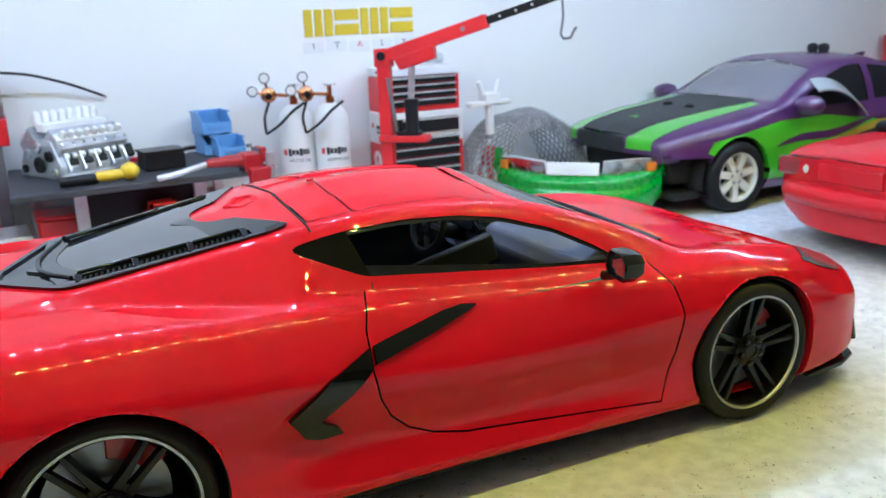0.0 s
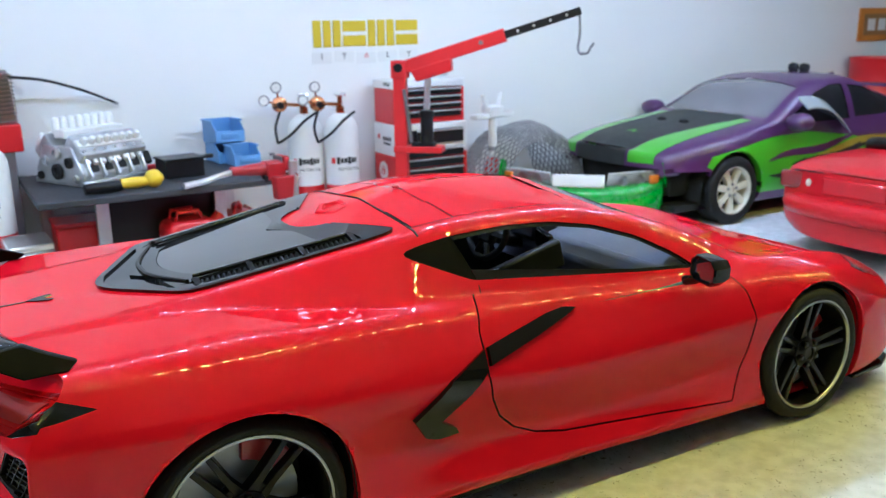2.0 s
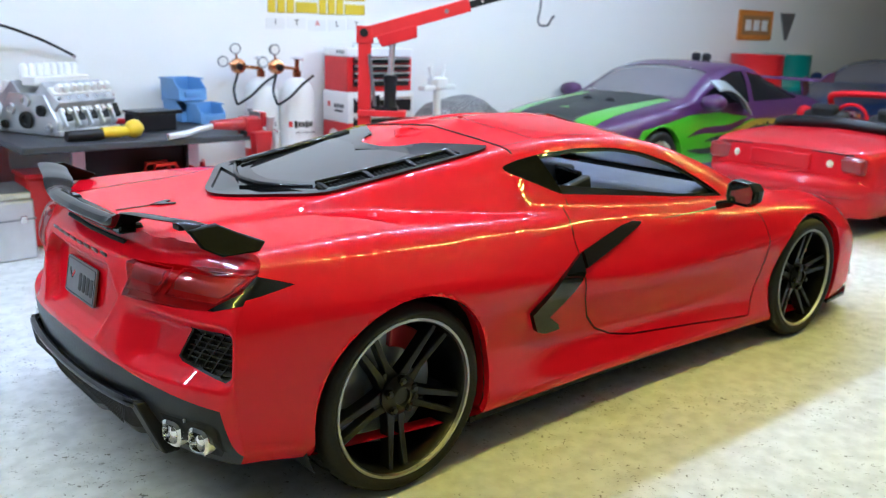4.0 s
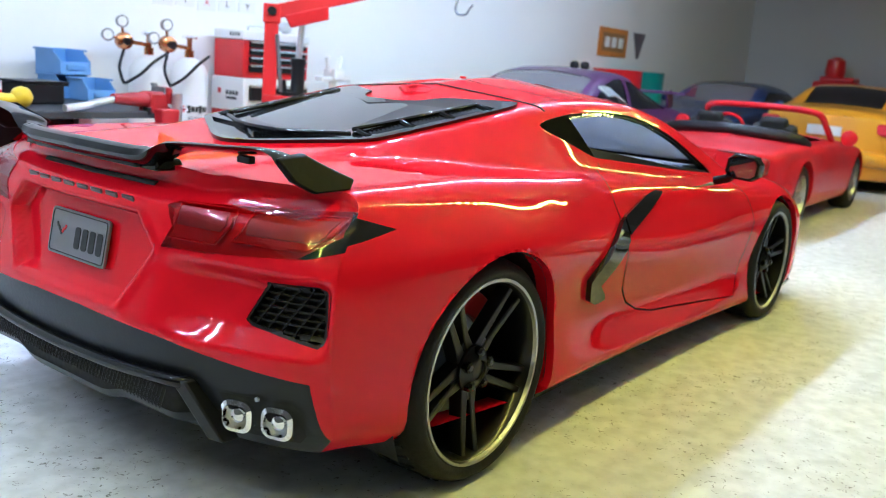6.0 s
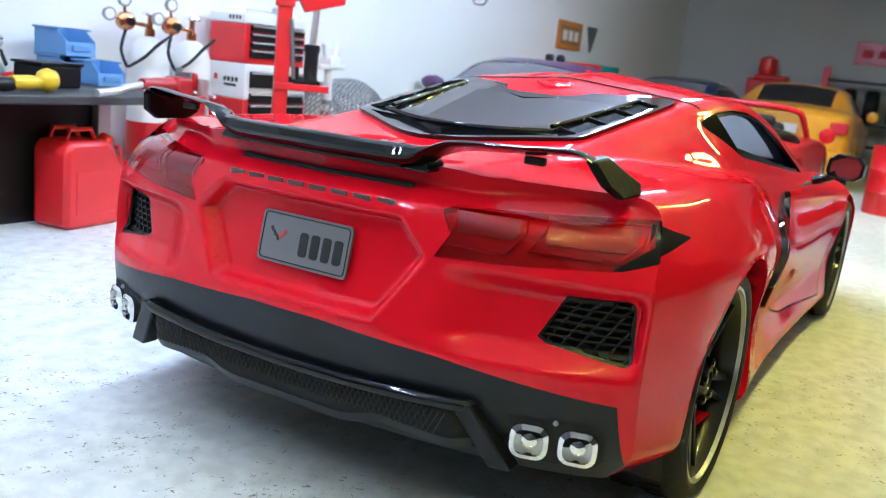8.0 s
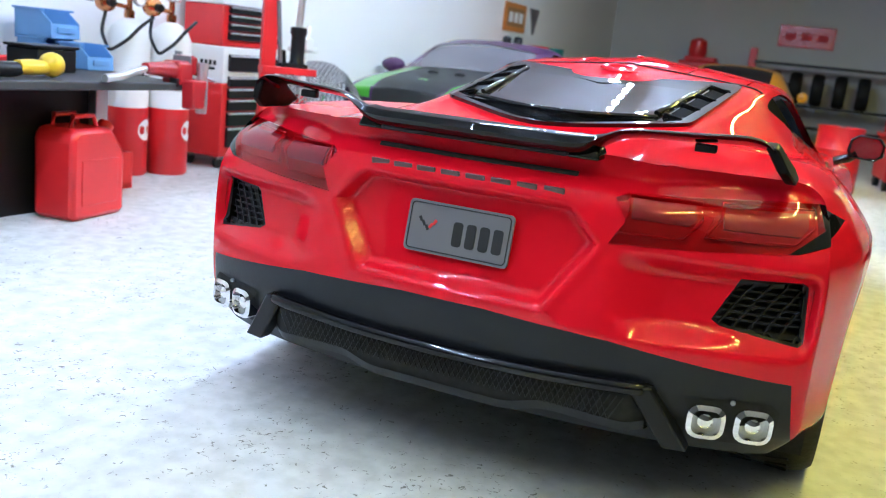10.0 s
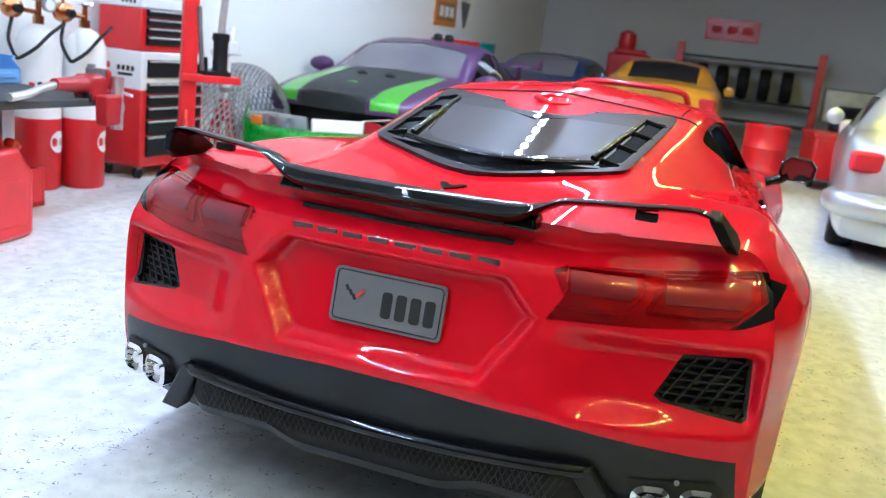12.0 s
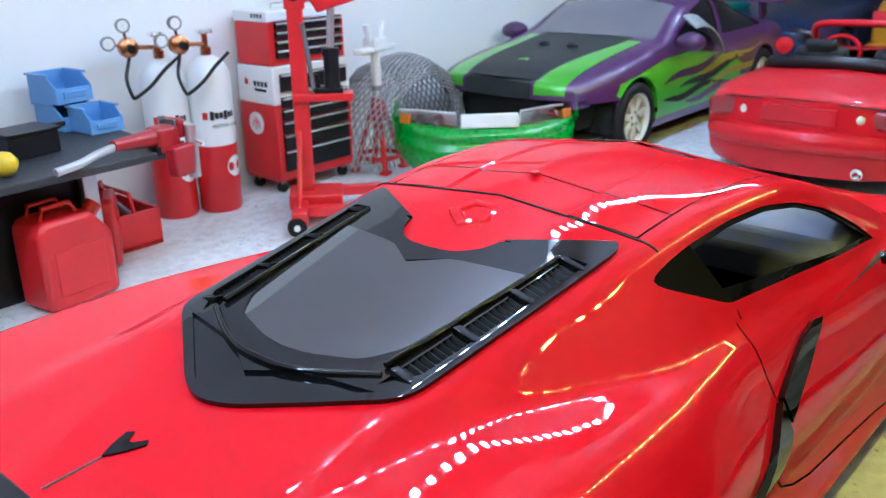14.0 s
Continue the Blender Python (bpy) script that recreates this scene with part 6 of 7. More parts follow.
def tool_chest():
    x0, x1, y0, y1 = 1.50, 2.26, 3.60, 4.02
    cx, cy, w, d = (x0 + x1) / 2, (y0 + y1) / 2, x1 - x0, y1 - y0
    c = thing("roller_cabinet", "red and white roller tool cabinet with black drawers on castors", "tool cabinet", cx, cy, 0)
    part("carcass", box(0, 0, 0.40, w, d, 0.56), RED_M, c, "red lower carcass", 30, 0.012)
    part("upper_carcass", box(0, 0, 0.82, w, d, 0.28), WHITE, c, "white upper carcass", 30, 0.010)
    drawer_unit(c, -w / 2 + 0.06, w / 2 - 0.05, -d / 2 - 0.008, 0.17, (0.17, 0.12, 0.10, 0.09, 0.09))
    drawer_unit(c, -w / 2 + 0.06, w / 2 - 0.05, -d / 2 - 0.008, 0.77, (0.14,))
    part("plinth", box(0, 0, 0.115, w - 0.02, d - 0.02, 0.03), RED_M, c, "", 30)
    for i in (-1, 1):
        for j in (-1, 1):
            k = new("castor")
            k.parent = c
            part("castor_fork", box(i * (w / 2 - 0.07), j * (d / 2 - 0.07), 0.085, 0.05, 0.035, 0.05), STEEL, k, "", 30, 0.004)
            part("castor_wheel", lathe([(0.02, -0.018), (0.045, -0.016), (0.045, 0.016), (0.02, 0.018)], 18, pose(i * (w / 2 - 0.07), j * (d / 2 - 0.07) + 0.0, 0.045, 90, 0, 0)), RUBBER, k, "", 40)
    st = lathe([(0.085, 0), (0.085, 0.003)], 28, pose(-w / 2 - 0.001, 0.02, 0.53, 0, -90, 0))
    part("round_sticker", st, PAPER, c, "white round sticker")
    for k in range(3):
        part("sticker_stroke", box(-w / 2 - 0.005, 0.02 + (k - 1) * 0.03, 0.53, 0.003, 0.012, 0.09 - 0.03 * abs(k - 1), 0, (k - 1) * 14), REDINK, c)
    for k in range(4):
        part("print_stroke", box(-w / 2 - 0.002, 0.0 - k * 0.042, 0.83, 0.004, 0.026, 0.036), INK, c)
    part("print_dot", box(-w / 2 - 0.002, 0.10, 0.84, 0.004, 0.036, 0.045), REDINK, c)
    part("print_stroke", box(-w / 2 - 0.002, -0.06, 0.785, 0.004, 0.13, 0.020), INK, c)
    t = thing("top_box", "red and white tool chest with black drawers standing on the cabinet", "tool chest", cx, cy, 0.962)
    part("carcass", box(0, 0.01, 0.155, w - 0.02, d - 0.04, 0.31), RED_M, t, "", 30, 0.010)
    part("lid", box(0, 0.01, 0.352, w - 0.01, d - 0.03, 0.08), WHITE, t, "white lid", 30, 0.012)
    drawer_unit(t, -w / 2 + 0.07, w / 2 - 0.06, -d / 2 + 0.015, 0.045, (0.075, 0.065, 0.065, 0.065))
    for k in range(4):
        part("print_stroke", box(-w / 2 + 0.007, -0.02 - k * 0.035, 0.355, 0.006, 0.022, 0.030), INK, t)
    part("handle", tube([(-0.2, -0.02, 0.39), (-0.19, -0.02, 0.425), (0.19, -0.02, 0.425), (0.2, -0.02, 0.39)], 0.010, 6), CHROME, t)
    air = thing("grinder", "small grey metal tool lying on the tool chest", "tool", 2.06, 3.78, 1.36, 20)
    part("grinder_body", lathe([(0.022, -0.10), (0.034, -0.06), (0.034, 0.05), (0.05, 0.07), (0.05, 0.10)], 14, pose(0, 0, 0.048, 0, 90, 0)), SILVER, air, "", 40)


tool_chest()


def engine_crane():
    c = thing("engine_crane", "red folding engine crane with black jack and hook", "crane", 1.275, 3.03, 0, -43)
    # local x runs along the boom, away from the post
    part("post", box(0, 0, 0.80, 0.105, 0.085, 1.36), RED_M, c, "square red post", 30, 0.008)
    part("base_beam", box(0.06, 0, 0.15, 0.36, 0.30, 0.10), RED_M, c, "", 30, 0.010)
    part("cross_beam", box(-0.04, 0, 0.12, 0.10, 0.86, 0.09), RED_M, c, "", 30, 0.010)
    for s in (-1, 1):
        part("leg", box(0.62, s * (0.24 + 0.03), 0.115, 1.25, 0.07, 0.07, s * 4), RED_M, c, "long red floor leg", 30, 0.008)
        for x, y in ((-0.06, s * 0.42), (1.22, s * 0.31)):
            k = new("castor")
            k.parent = c
            part("castor_wheel", lathe([(0.02, -0.028), (0.062, -0.024), (0.066, 0), (0.062, 0.024), (0.02, 0.028)], 20, pose(x, y, 0.066, 90, 0, 0)), RUBBER, k, "black rubber castor", 40)
            part("castor_hub", lathe([(0.022, -0.03), (0.022, 0.03)], 12, pose(x, y, 0.066, 90, 0, 0)), WHITE, k)
        part("brace", tube([(-0.045, s * 0.30, 0.15), (-0.02, s * 0.05, 0.62)], 0.018, 8), RED_M, c)
        part("pivot_plate", box(0.0, s * 0.05, 1.485, 0.13, 0.012, 0.14), RED_M, c, "", 30, 0.006)
    part("pivot_bolt", rod((0, -0.075, 1.50), (0, 0.075, 1.50), 0.035), BLACK_M, c, "dark pivot bolt")
    d = Vector((0.878, 0, 0.262))
    ang = -math.degrees(math.atan2(0.262, 0.878))
    part("boom", moved(box(0.42, 0, 0, 0.95, 0.085, 0.105), pose(0.0, 0, 1.49, 0, ang, 0)), RED_M, c, "red boom", 30, 0.008)
    part("boom_bracket", moved(box(0.26, 0, -0.09, 0.30, 0.09, 0.10, 0, 0, 0, 1.15), pose(0.0, 0, 1.49, 0, ang, 0)), RED_M, c, "", 30, 0.008)
    part("boom_pin", moved(rod((0.70, -0.05, 0.0), (0.70, 0.05, 0.0), 0.018), pose(0.0, 0, 1.49, 0, ang, 0)), STEEL, c)
    part("boom_extension", moved(box(1.19, 0, 0, 0.62, 0.055, 0.060), pose(0.0, 0, 1.49, 0, ang, 0)), BLACK_M, c, "black sliding boom extension", 30, 0.006)
    for k in range(4):
        part("pin_hole", moved(rod((1.0 + 0.13 * k, -0.029, 0.0), (1.0 + 0.13 * k, 0.029, 0.0), 0.011, n=10), pose(0.0, 0, 1.49, 0, ang, 0)), SILVER, c)
    tip = Vector((1.48 * math.cos(radians(-ang)), 0, 1.49 + 1.48 * math.sin(radians(-ang))))
    hook = [tip + Vector(v) for v in ((0, 0, 0.03), (0.01, 0, -0.04), (0.015, 0, -0.16), (0.0, 0.0, -0.27), (0.03, -0.03, -0.315), (0.075, -0.05, -0.31), (0.105, -0.06, -0.26), (0.125, -0.07, -0.235))]
    part("hook", tube(curve_pts([tuple(v) for v in hook], 30), 0.010, 8), STEEL, c, "thin grey wire hook", 60)
    part("jack_shelf", box(0.15, 0, 0.845, 0.40, 0.16, 0.05), RED_M, c, "red shelf for the jack", 30, 0.006)
    j = new("jack")
    j.parent = c
    part("jack_body", lathe([(0.055, 0.87), (0.06, 0.90), (0.052, 0.92), (0.052, 1.10), (0.062, 1.12), (0.058, 1.16), (0.03, 1.165)], 18, pose(0.215, 0, 0)), BLACK_M, j, "black hydraulic jack body", 40)
    part("jack_foot", box(0.19, 0, 0.885, 0.19, 0.11, 0.035), BLACK_M, j, "", 30, 0.006)
    part("ram", rod((0.215, 0, 1.16), (0.235, 0, 1.47), 0.026), SILVER, j, "bright ram")
    part("pump_lever", rod((0.09, -0.02, 0.90), (0.045, -0.06, 1.33), 0.016), STEEL, j, "grey pump lever")
    part("pump", rod((0.11, 0, 0.88), (0.10, 0, 0.99), 0.028), BLACK_M, j)


engine_crane()


def jack_stand():
    c = thing("axle_stand", "axle stand with white forked head and red legs", "stand", 2.52, 3.56, 0, 12)
    for k in range(4):
        a = radians(45 + 90 * k)
        part("leg", tube([(0.05 * math.cos(a), 0.05 * math.sin(a), 0.52), (0.20 * math.cos(a), 0.20 * math.sin(a), 0.03)], 0.022, 6), RED_M, c, "red splayed leg")
        part("foot", box(0.205 * math.cos(a), 0.205 * math.sin(a), 0.014, 0.10, 0.07, 0.028), RED_M, c, "", 30, 0.006)
    part("collar", lathe([(0.085, 0.42), (0.06, 0.56), (0.045, 0.60)], 16), RED_M, c)
    part("ring_base", lathe([(0.17, 0.10), (0.19, 0.11), (0.19, 0.13), (0.17, 0.14)], 20, cap=False), RED_M, c)
    part("post", rod((0, 0, 0.55), (0, 0, 0.98), 0.040), WHITE, c, "white post")
    part("post_band", lathe([(0.043, 0.66), (0.043, 0.70)], 16), STEEL, c)
    for s in (-1, 1):
        part("head_arm", box(s * 0.13, 0, 0.99, 0.24, 0.09, 0.045), WHITE, c, "", 30, 0.010)
        part("head_horn", tube([(s * 0.045, 0, 1.02), (s * 0.09, 0, 1.10), (s * 0.125, 0.0, 1.19)], 0.026, 8), WHITE, c, "", 60)
    part("head", box(0, 0, 1.03, 0.17, 0.13, 0.11), WHITE, c, "white head block", 30, 0.015)


jack_stand()


def mesh_heap():
    """A bent-over sheet of diamond mesh."""
    c = thing("wire_mesh", "domed heap of grey diamond wire mesh", "wire mesh", 2.96, 3.72, 0)
    wires, n = [], 20
    def dome(u, v):
        a, b = (u - 0.5) * math.pi, (v - 0.5) * math.pi
        return (0.74 * math.sin(a) * (0.55 + 0.45 * math.cos(b)), 0.30 * math.sin(b), 0.02 + 0.86 * (math.cos(a) ** 0.8) * (0.82 + 0.18 * math.cos(b)) * (1 + 0.02 * math.sin(9 * a)))
    for k in range(-n, n * 2):
        for s in (1, -1):
            line = []
            for i in range(n + 1):
                u, v = i / n, (k + s * i * 1.0) / n * 1.0
                if 0 <= v <= 1:
                    line.append(dome(min(max(u, 0.001), 0.999), v))
            if len(line) > 2:
                wires.append(tube(line, 0.0075, 4))
    tagged(c, kind="stuff")
    part("mesh_wires", join(*wires), MESH_G, c, "", 0)


mesh_heap()


def wall_letters():
    """Yellow block marks over white tabs; brand marks kept as plain shapes."""
    c = thing("wall_sign", "yellow block-shaped marks stuck on the white wall", "wall sign", 1.49, 4.1, 1.76)
    h, y = 0.232, -0.006
    x = -0.52
    for k, w in enumerate((0.275, 0.225, 0.275, 0.225)):
        b = new("block")
        b.parent = c
        cx = x + w / 2
        x += w + 0.018
        if k % 2 == 0:
            for q in (-1, 0, 1):
                part("bar", box(cx + q * (w / 2 - 0.042), y, 0, 0.074, 0.012, h), YELLOW, b, "", 30, 0.002)
        else:
            for q in (-1, 1):
                part("bar", box(cx, y, q * (h / 4 + 0.006), w, 0.012, h / 2 - 0.022), YELLOW, b, "", 30, 0.002)
    for k, ch in enumerate("ITALY"):
        px = -0.44 + 0.22 * k
        part("tab", box(px, -0.003, -0.21 + 0.01 * math.sin(k * 2.1), 0.19, 0.004, 0.10, 0, 0, 3 * math.sin(k * 1.7)), PAPER, c, "white paper tab")
        t = words(ch, 0.075, GREY_M if k != 2 else REDINK)
        t.parent = c
        t.matrix_basis = pose(px * S, -0.0065 * S, -0.20 * S, 90, 0, 0)


wall_letters()


def orange_sign():
    c = thing("orange_sign", "orange framed sign on the wall with pale strokes", "sign", 9.05, 4.1, 1.72)
    part("board", box(0, -0.012, 0, 0.92, 0.024, 0.42), SIGN_O, c, "", 30, 0.006)
    part("inset", box(0, -0.027, 0, 0.74, 0.008, 0.27), mat("brown_inset", (0.30, 0.16, 0.06), 0.6), c)
    for k in range(3):
        part("stroke", box(-0.22 + 0.22 * k, -0.034, 0, 0.15, 0.006, 0.15), PAPER, c, "", 30)
    p = thing("pennant", "small grey pennant hanging on the wall", "pennant", 9.95, 4.1, 1.72)
    part("cloth", prism([(-0.22, 0.20), (0.22, 0.20), (0.03, -0.20), (-0.03, -0.20)], 0.004, 0.016, UPRIGHT), STEEL, p)


orange_sign()


def drum(name, label, x, y, r, h, m, z=0.0, group=""):
    c = thing(name, label, "drum", x, y, z, 0, group)
    prof = [(r * 0.97, 0), (r, 0.015), (r, h * 0.31), (r * 1.03, h * 0.33), (r, h * 0.35), (r, h * 0.64), (r * 1.03, h * 0.66), (r, h * 0.68), (r, h - 0.02), (r * 1.02, h - 0.01), (r * 1.02, h), (r * 0.95, h), (r * 0.94, h - 0.02), (0.01, h - 0.02)]
    part("shell", lathe(prof, 36), m, c, "", 40)
    part("bung", lathe([(0.04, h - 0.02), (0.04, h - 0.002), (0.03, h)], 12, pose(r * 0.6, 0, 0)), STEEL, c)
    return c


for k, (x, m, lb) in enumerate(((8.55, RED_M, "red steel drum by the wall behind the coupe"), (9.32, TEAL, "teal drum by the wall behind the coupe"))):
    drum("oil_drum", lb, x, 3.70, 0.36, 1.32, m)
drum("oil_drum", "red ribbed steel drum standing on the floor", 7.0, -0.80, 0.25, 0.74, RED_M)


def wall_hose():
    c = thing("radiator_stack", "finned metal cooler on a red box with a black whip hose", "radiator", -1.80, 3.86, 0)
    part("red_box", box(0, 0, 1.08, 0.62, 0.34, 0.20), RED_M, c, "red steel box", 30, 0.01)
    part("stand", box(0, 0, 0.49, 0.5, 0.28, 0.98), STEEL, c, "", 30, 0.01)
    part("core", box(0.0, 0, 1.36, 0.56, 0.20, 0.36, 0, 0, -4), STEEL, c)
    for k in range(11):
        part("fin", box(0.0, -0.115, 1.22 + k * 0.030, 0.56, 0.03, 0.010, 0, 0, -4), ALU, c)
    for k in range(13):
        part("side_fin", box(0.292, 0.0, 1.20 + k * 0.027, 0.02, 0.19, 0.008, 0, 0, -4), ALU, c)
    part("cap", box(0.05, -0.02, 1.555, 0.30, 0.14, 0.05), BLACK_M, c, "", 30, 0.01)
    whip = curve_pts([(0.0, -0.05, 1.50), (0.20, -0.06, 1.515), (0.45, -0.02, 1.49), (0.75, 0.08, 1.40), (1.04, 0.18, 1.27)], 30)
    part("whip_hose", tube(whip, 0.011, 8), BLACK_M, c, "long bent black hose", 60)
    part("hose_tip", rod(whip[-1], (1.06, 0.185, 1.255), 0.012), ALU, c)


wall_hose()


# ---- the bench and what stands on it ----
def bench():
    c = thing("work_bench", "charcoal topped work bench with pale metal legs", "work bench", -0.68, 3.36, -0.085)
    part("bench_top", prism([(-0.86, -0.66), (0.82, -0.62), (0.90, 0.60), (-0.86, 0.60)], 0.80, 0.845), BENCH, c, "charcoal bench top", 30, 0.008)
    for x, y in ((-0.42, -0.30), (0.42, -0.28), (-0.70, 0.5), (0.72, 0.5)):
        part("leg", box(x, y, 0.4425, 0.09, 0.06, 0.715), SILVER, c, "pale metal leg", 30, 0.006)
    part("back_panel", box(0.0, -0.22, 0.4425, 0.80, 0.03, 0.715), BLACK_M, c, "black front panel", 30)
    part("rear_rail", box(0, 0.52, 0.5, 1.5, 0.03, 0.08), SILVER, c, "", 30)


bench()


def engine():
    e = thing("engine_block", "bright cast V8 engine block with ribbed heads on the bench", "engine", -1.06, 3.50, 0.761, 27)
    part("crankcase", prism([(-0.30, 0), (0.30, 0), (0.32, 0.10), (0.20, 0.30), (-0.20, 0.30), (-0.32, 0.10)], -0.28, 0.28, pose(0, 0, 0, 90, 0, 90) @ Matrix.Diagonal((0.85, 0.92, 1, 1))), CAST, e, "", 30, 0.012)
    for s in (-1, 1):
        bank = new("cylinder_bank")
        bank.parent = e
        m = pose(0, s * 0.17, 0.25, s * -42, 0, 0)
        part("head", moved(box(0, 0, 0, 0.54, 0.20, 0.13), m), CAST, bank, "", 30, 0.012)
        part("head_edge", moved(box(0, s * 0.085, -0.05, 0.56, 0.04, 0.03), m), SILVER, bank, "", 30, 0.006)
        for k in range(8):
            x = -0.22 + 0.063 * k
            part("rocker", moved(lathe([(0.027, 0.05), (0.028, 0.105), (0.016, 0.128)], 12, pose(x, 0, 0)), m), WHITE, bank, "", 50)
            part("port_stud", moved(box(x, s * 0.115, -0.01, 0.034, 0.04, 0.045), m), WHITE, bank, "", 30, 0.006)
        part("cam_rail", moved(box(0, 0, 0.065, 0.54, 0.07, 0.03), m), WHITE, bank, "", 30, 0.006)
    part("valley_rail", box(0, 0.0, 0.36, 0.50, 0.12, 0.06), WHITE, e, "white inlet rail", 30, 0.008)
    for k in range(8):
        part("trumpet", lathe([(0.028, 0.36), (0.029, 0.44), (0.024, 0.465), (0.012, 0.475)], 14, pose(-0.225 + 0.064 * k, 0.06, 0)), WHITE, e, "", 50)
    for s in (-1, 1):
        for k in range(5):
            part("block_rib", box(-0.23 + 0.115 * k, s * 0.245, 0.15, 0.022, 0.06, 0.20, 0, s * 24), SILVER, e, "", 30, 0.005)
            # solid black blocks put in the shade between the ribs
            part("rib_shade", box(-0.172 + 0.115 * k, s * 0.236, 0.14, 0.070, 0.05, 0.10, 0, s * 24), LINER, e, "black block for the shade between the ribs", 30, 0.01)
        part("sump_rail", box(0, s * 0.262, 0.022, 0.57, 0.05, 0.035), SILVER, e, "bright sump rail", 30, 0.006)
        for k in range(7):
            part("head_bolt", lathe([(0.014, 0), (0.014, 0.016), (0.008, 0.020)], 6, pose(0, s * 0.17, 0.25, s * -42, 0, 0) @ pose(-0.25 + 0.083 * k, s * 0.07, 0.064)), CHROME, e)
    part("timing_plate", prism([(-0.25, 0.02), (0.25, 0.02), (0.27, 0.10), (0.16, 0.28), (-0.16, 0.28), (-0.27, 0.10)], 0.0, 0.02, pose(-0.262, 0, 0, 90, 0, -90)), SILVER, e, "cast timing plate", 30, 0.008)
    for k, (y, z, r) in enumerate(((0.0, 0.10, 0.06), (0.14, 0.17, 0.04), (-0.14, 0.17, 0.04), (0.0, 0.23, 0.045), (0.2, 0.06, 0.03), (-0.2, 0.06, 0.03))):
        part("end_boss", lathe([(r, 0), (r * 0.95, 0.02), (r * 0.55, 0.022), (r * 0.5, 0.005)], 18, pose(-0.285, y, z, 0, -90, 0)), SILVER if k % 2 else LINER, e, "", 40)


engine()


def parts_bin(x, y, z, w, d, h, rz=0):
    b = thing("parts_bin", "blue plastic open-fronted parts bin", "parts bin", x, y, z, rz, "blue parts bins")
    t = 0.012
    part("bin_floor", box(0, 0, t / 2, w, d, t), BLUE_P, b, "", 30, 0.003)
    part("back_wall", box(0, d / 2 - t / 2, h / 2, w, t, h), BLUE_P, b, "", 30, 0.003)
    part("front_lip", box(0, -d / 2 + t / 2, h * 0.26, w, t, h * 0.52, 0, -8), BLUE_P, b, "", 30, 0.003)
    for s in (-1, 1):
        part("side_wall", prism([(-d / 2, 0), (d / 2, 0), (d / 2, h), (-d / 2 + d * 0.35, h), (-d / 2, h * 0.55)], -t / 2, t / 2, pose(s * (w / 2 - t / 2), 0, 0) @ pose(0, 0, 0, 90, 0, 90)), BLUE_P, b, "", 30, 0.003)
        part("rim", box(s * (w / 2), d * 0.1, h - 0.006, 0.022, d * 0.8, 0.014), BLUE_P, b, "", 30, 0.003)
    part("rim", box(0, d / 2, h - 0.006, w + 0.02, 0.022, 0.014), BLUE_P, b, "", 30, 0.003)
    part("label_ridge", box(0, -d / 2 - 0.006, h * 0.30, w * 0.6, 0.012, h * 0.22), BLUE_P, b, "", 30, 0.003)


parts_bin(0.03, 3.80, 0.761, 0.24, 0.28, 0.165, 6)
parts_bin(0.025, 3.81, 0.927, 0.25, 0.28, 0.175, 6)
parts_bin(0.09, 3.55, 0.761, 0.22, 0.24, 0.155, 2)


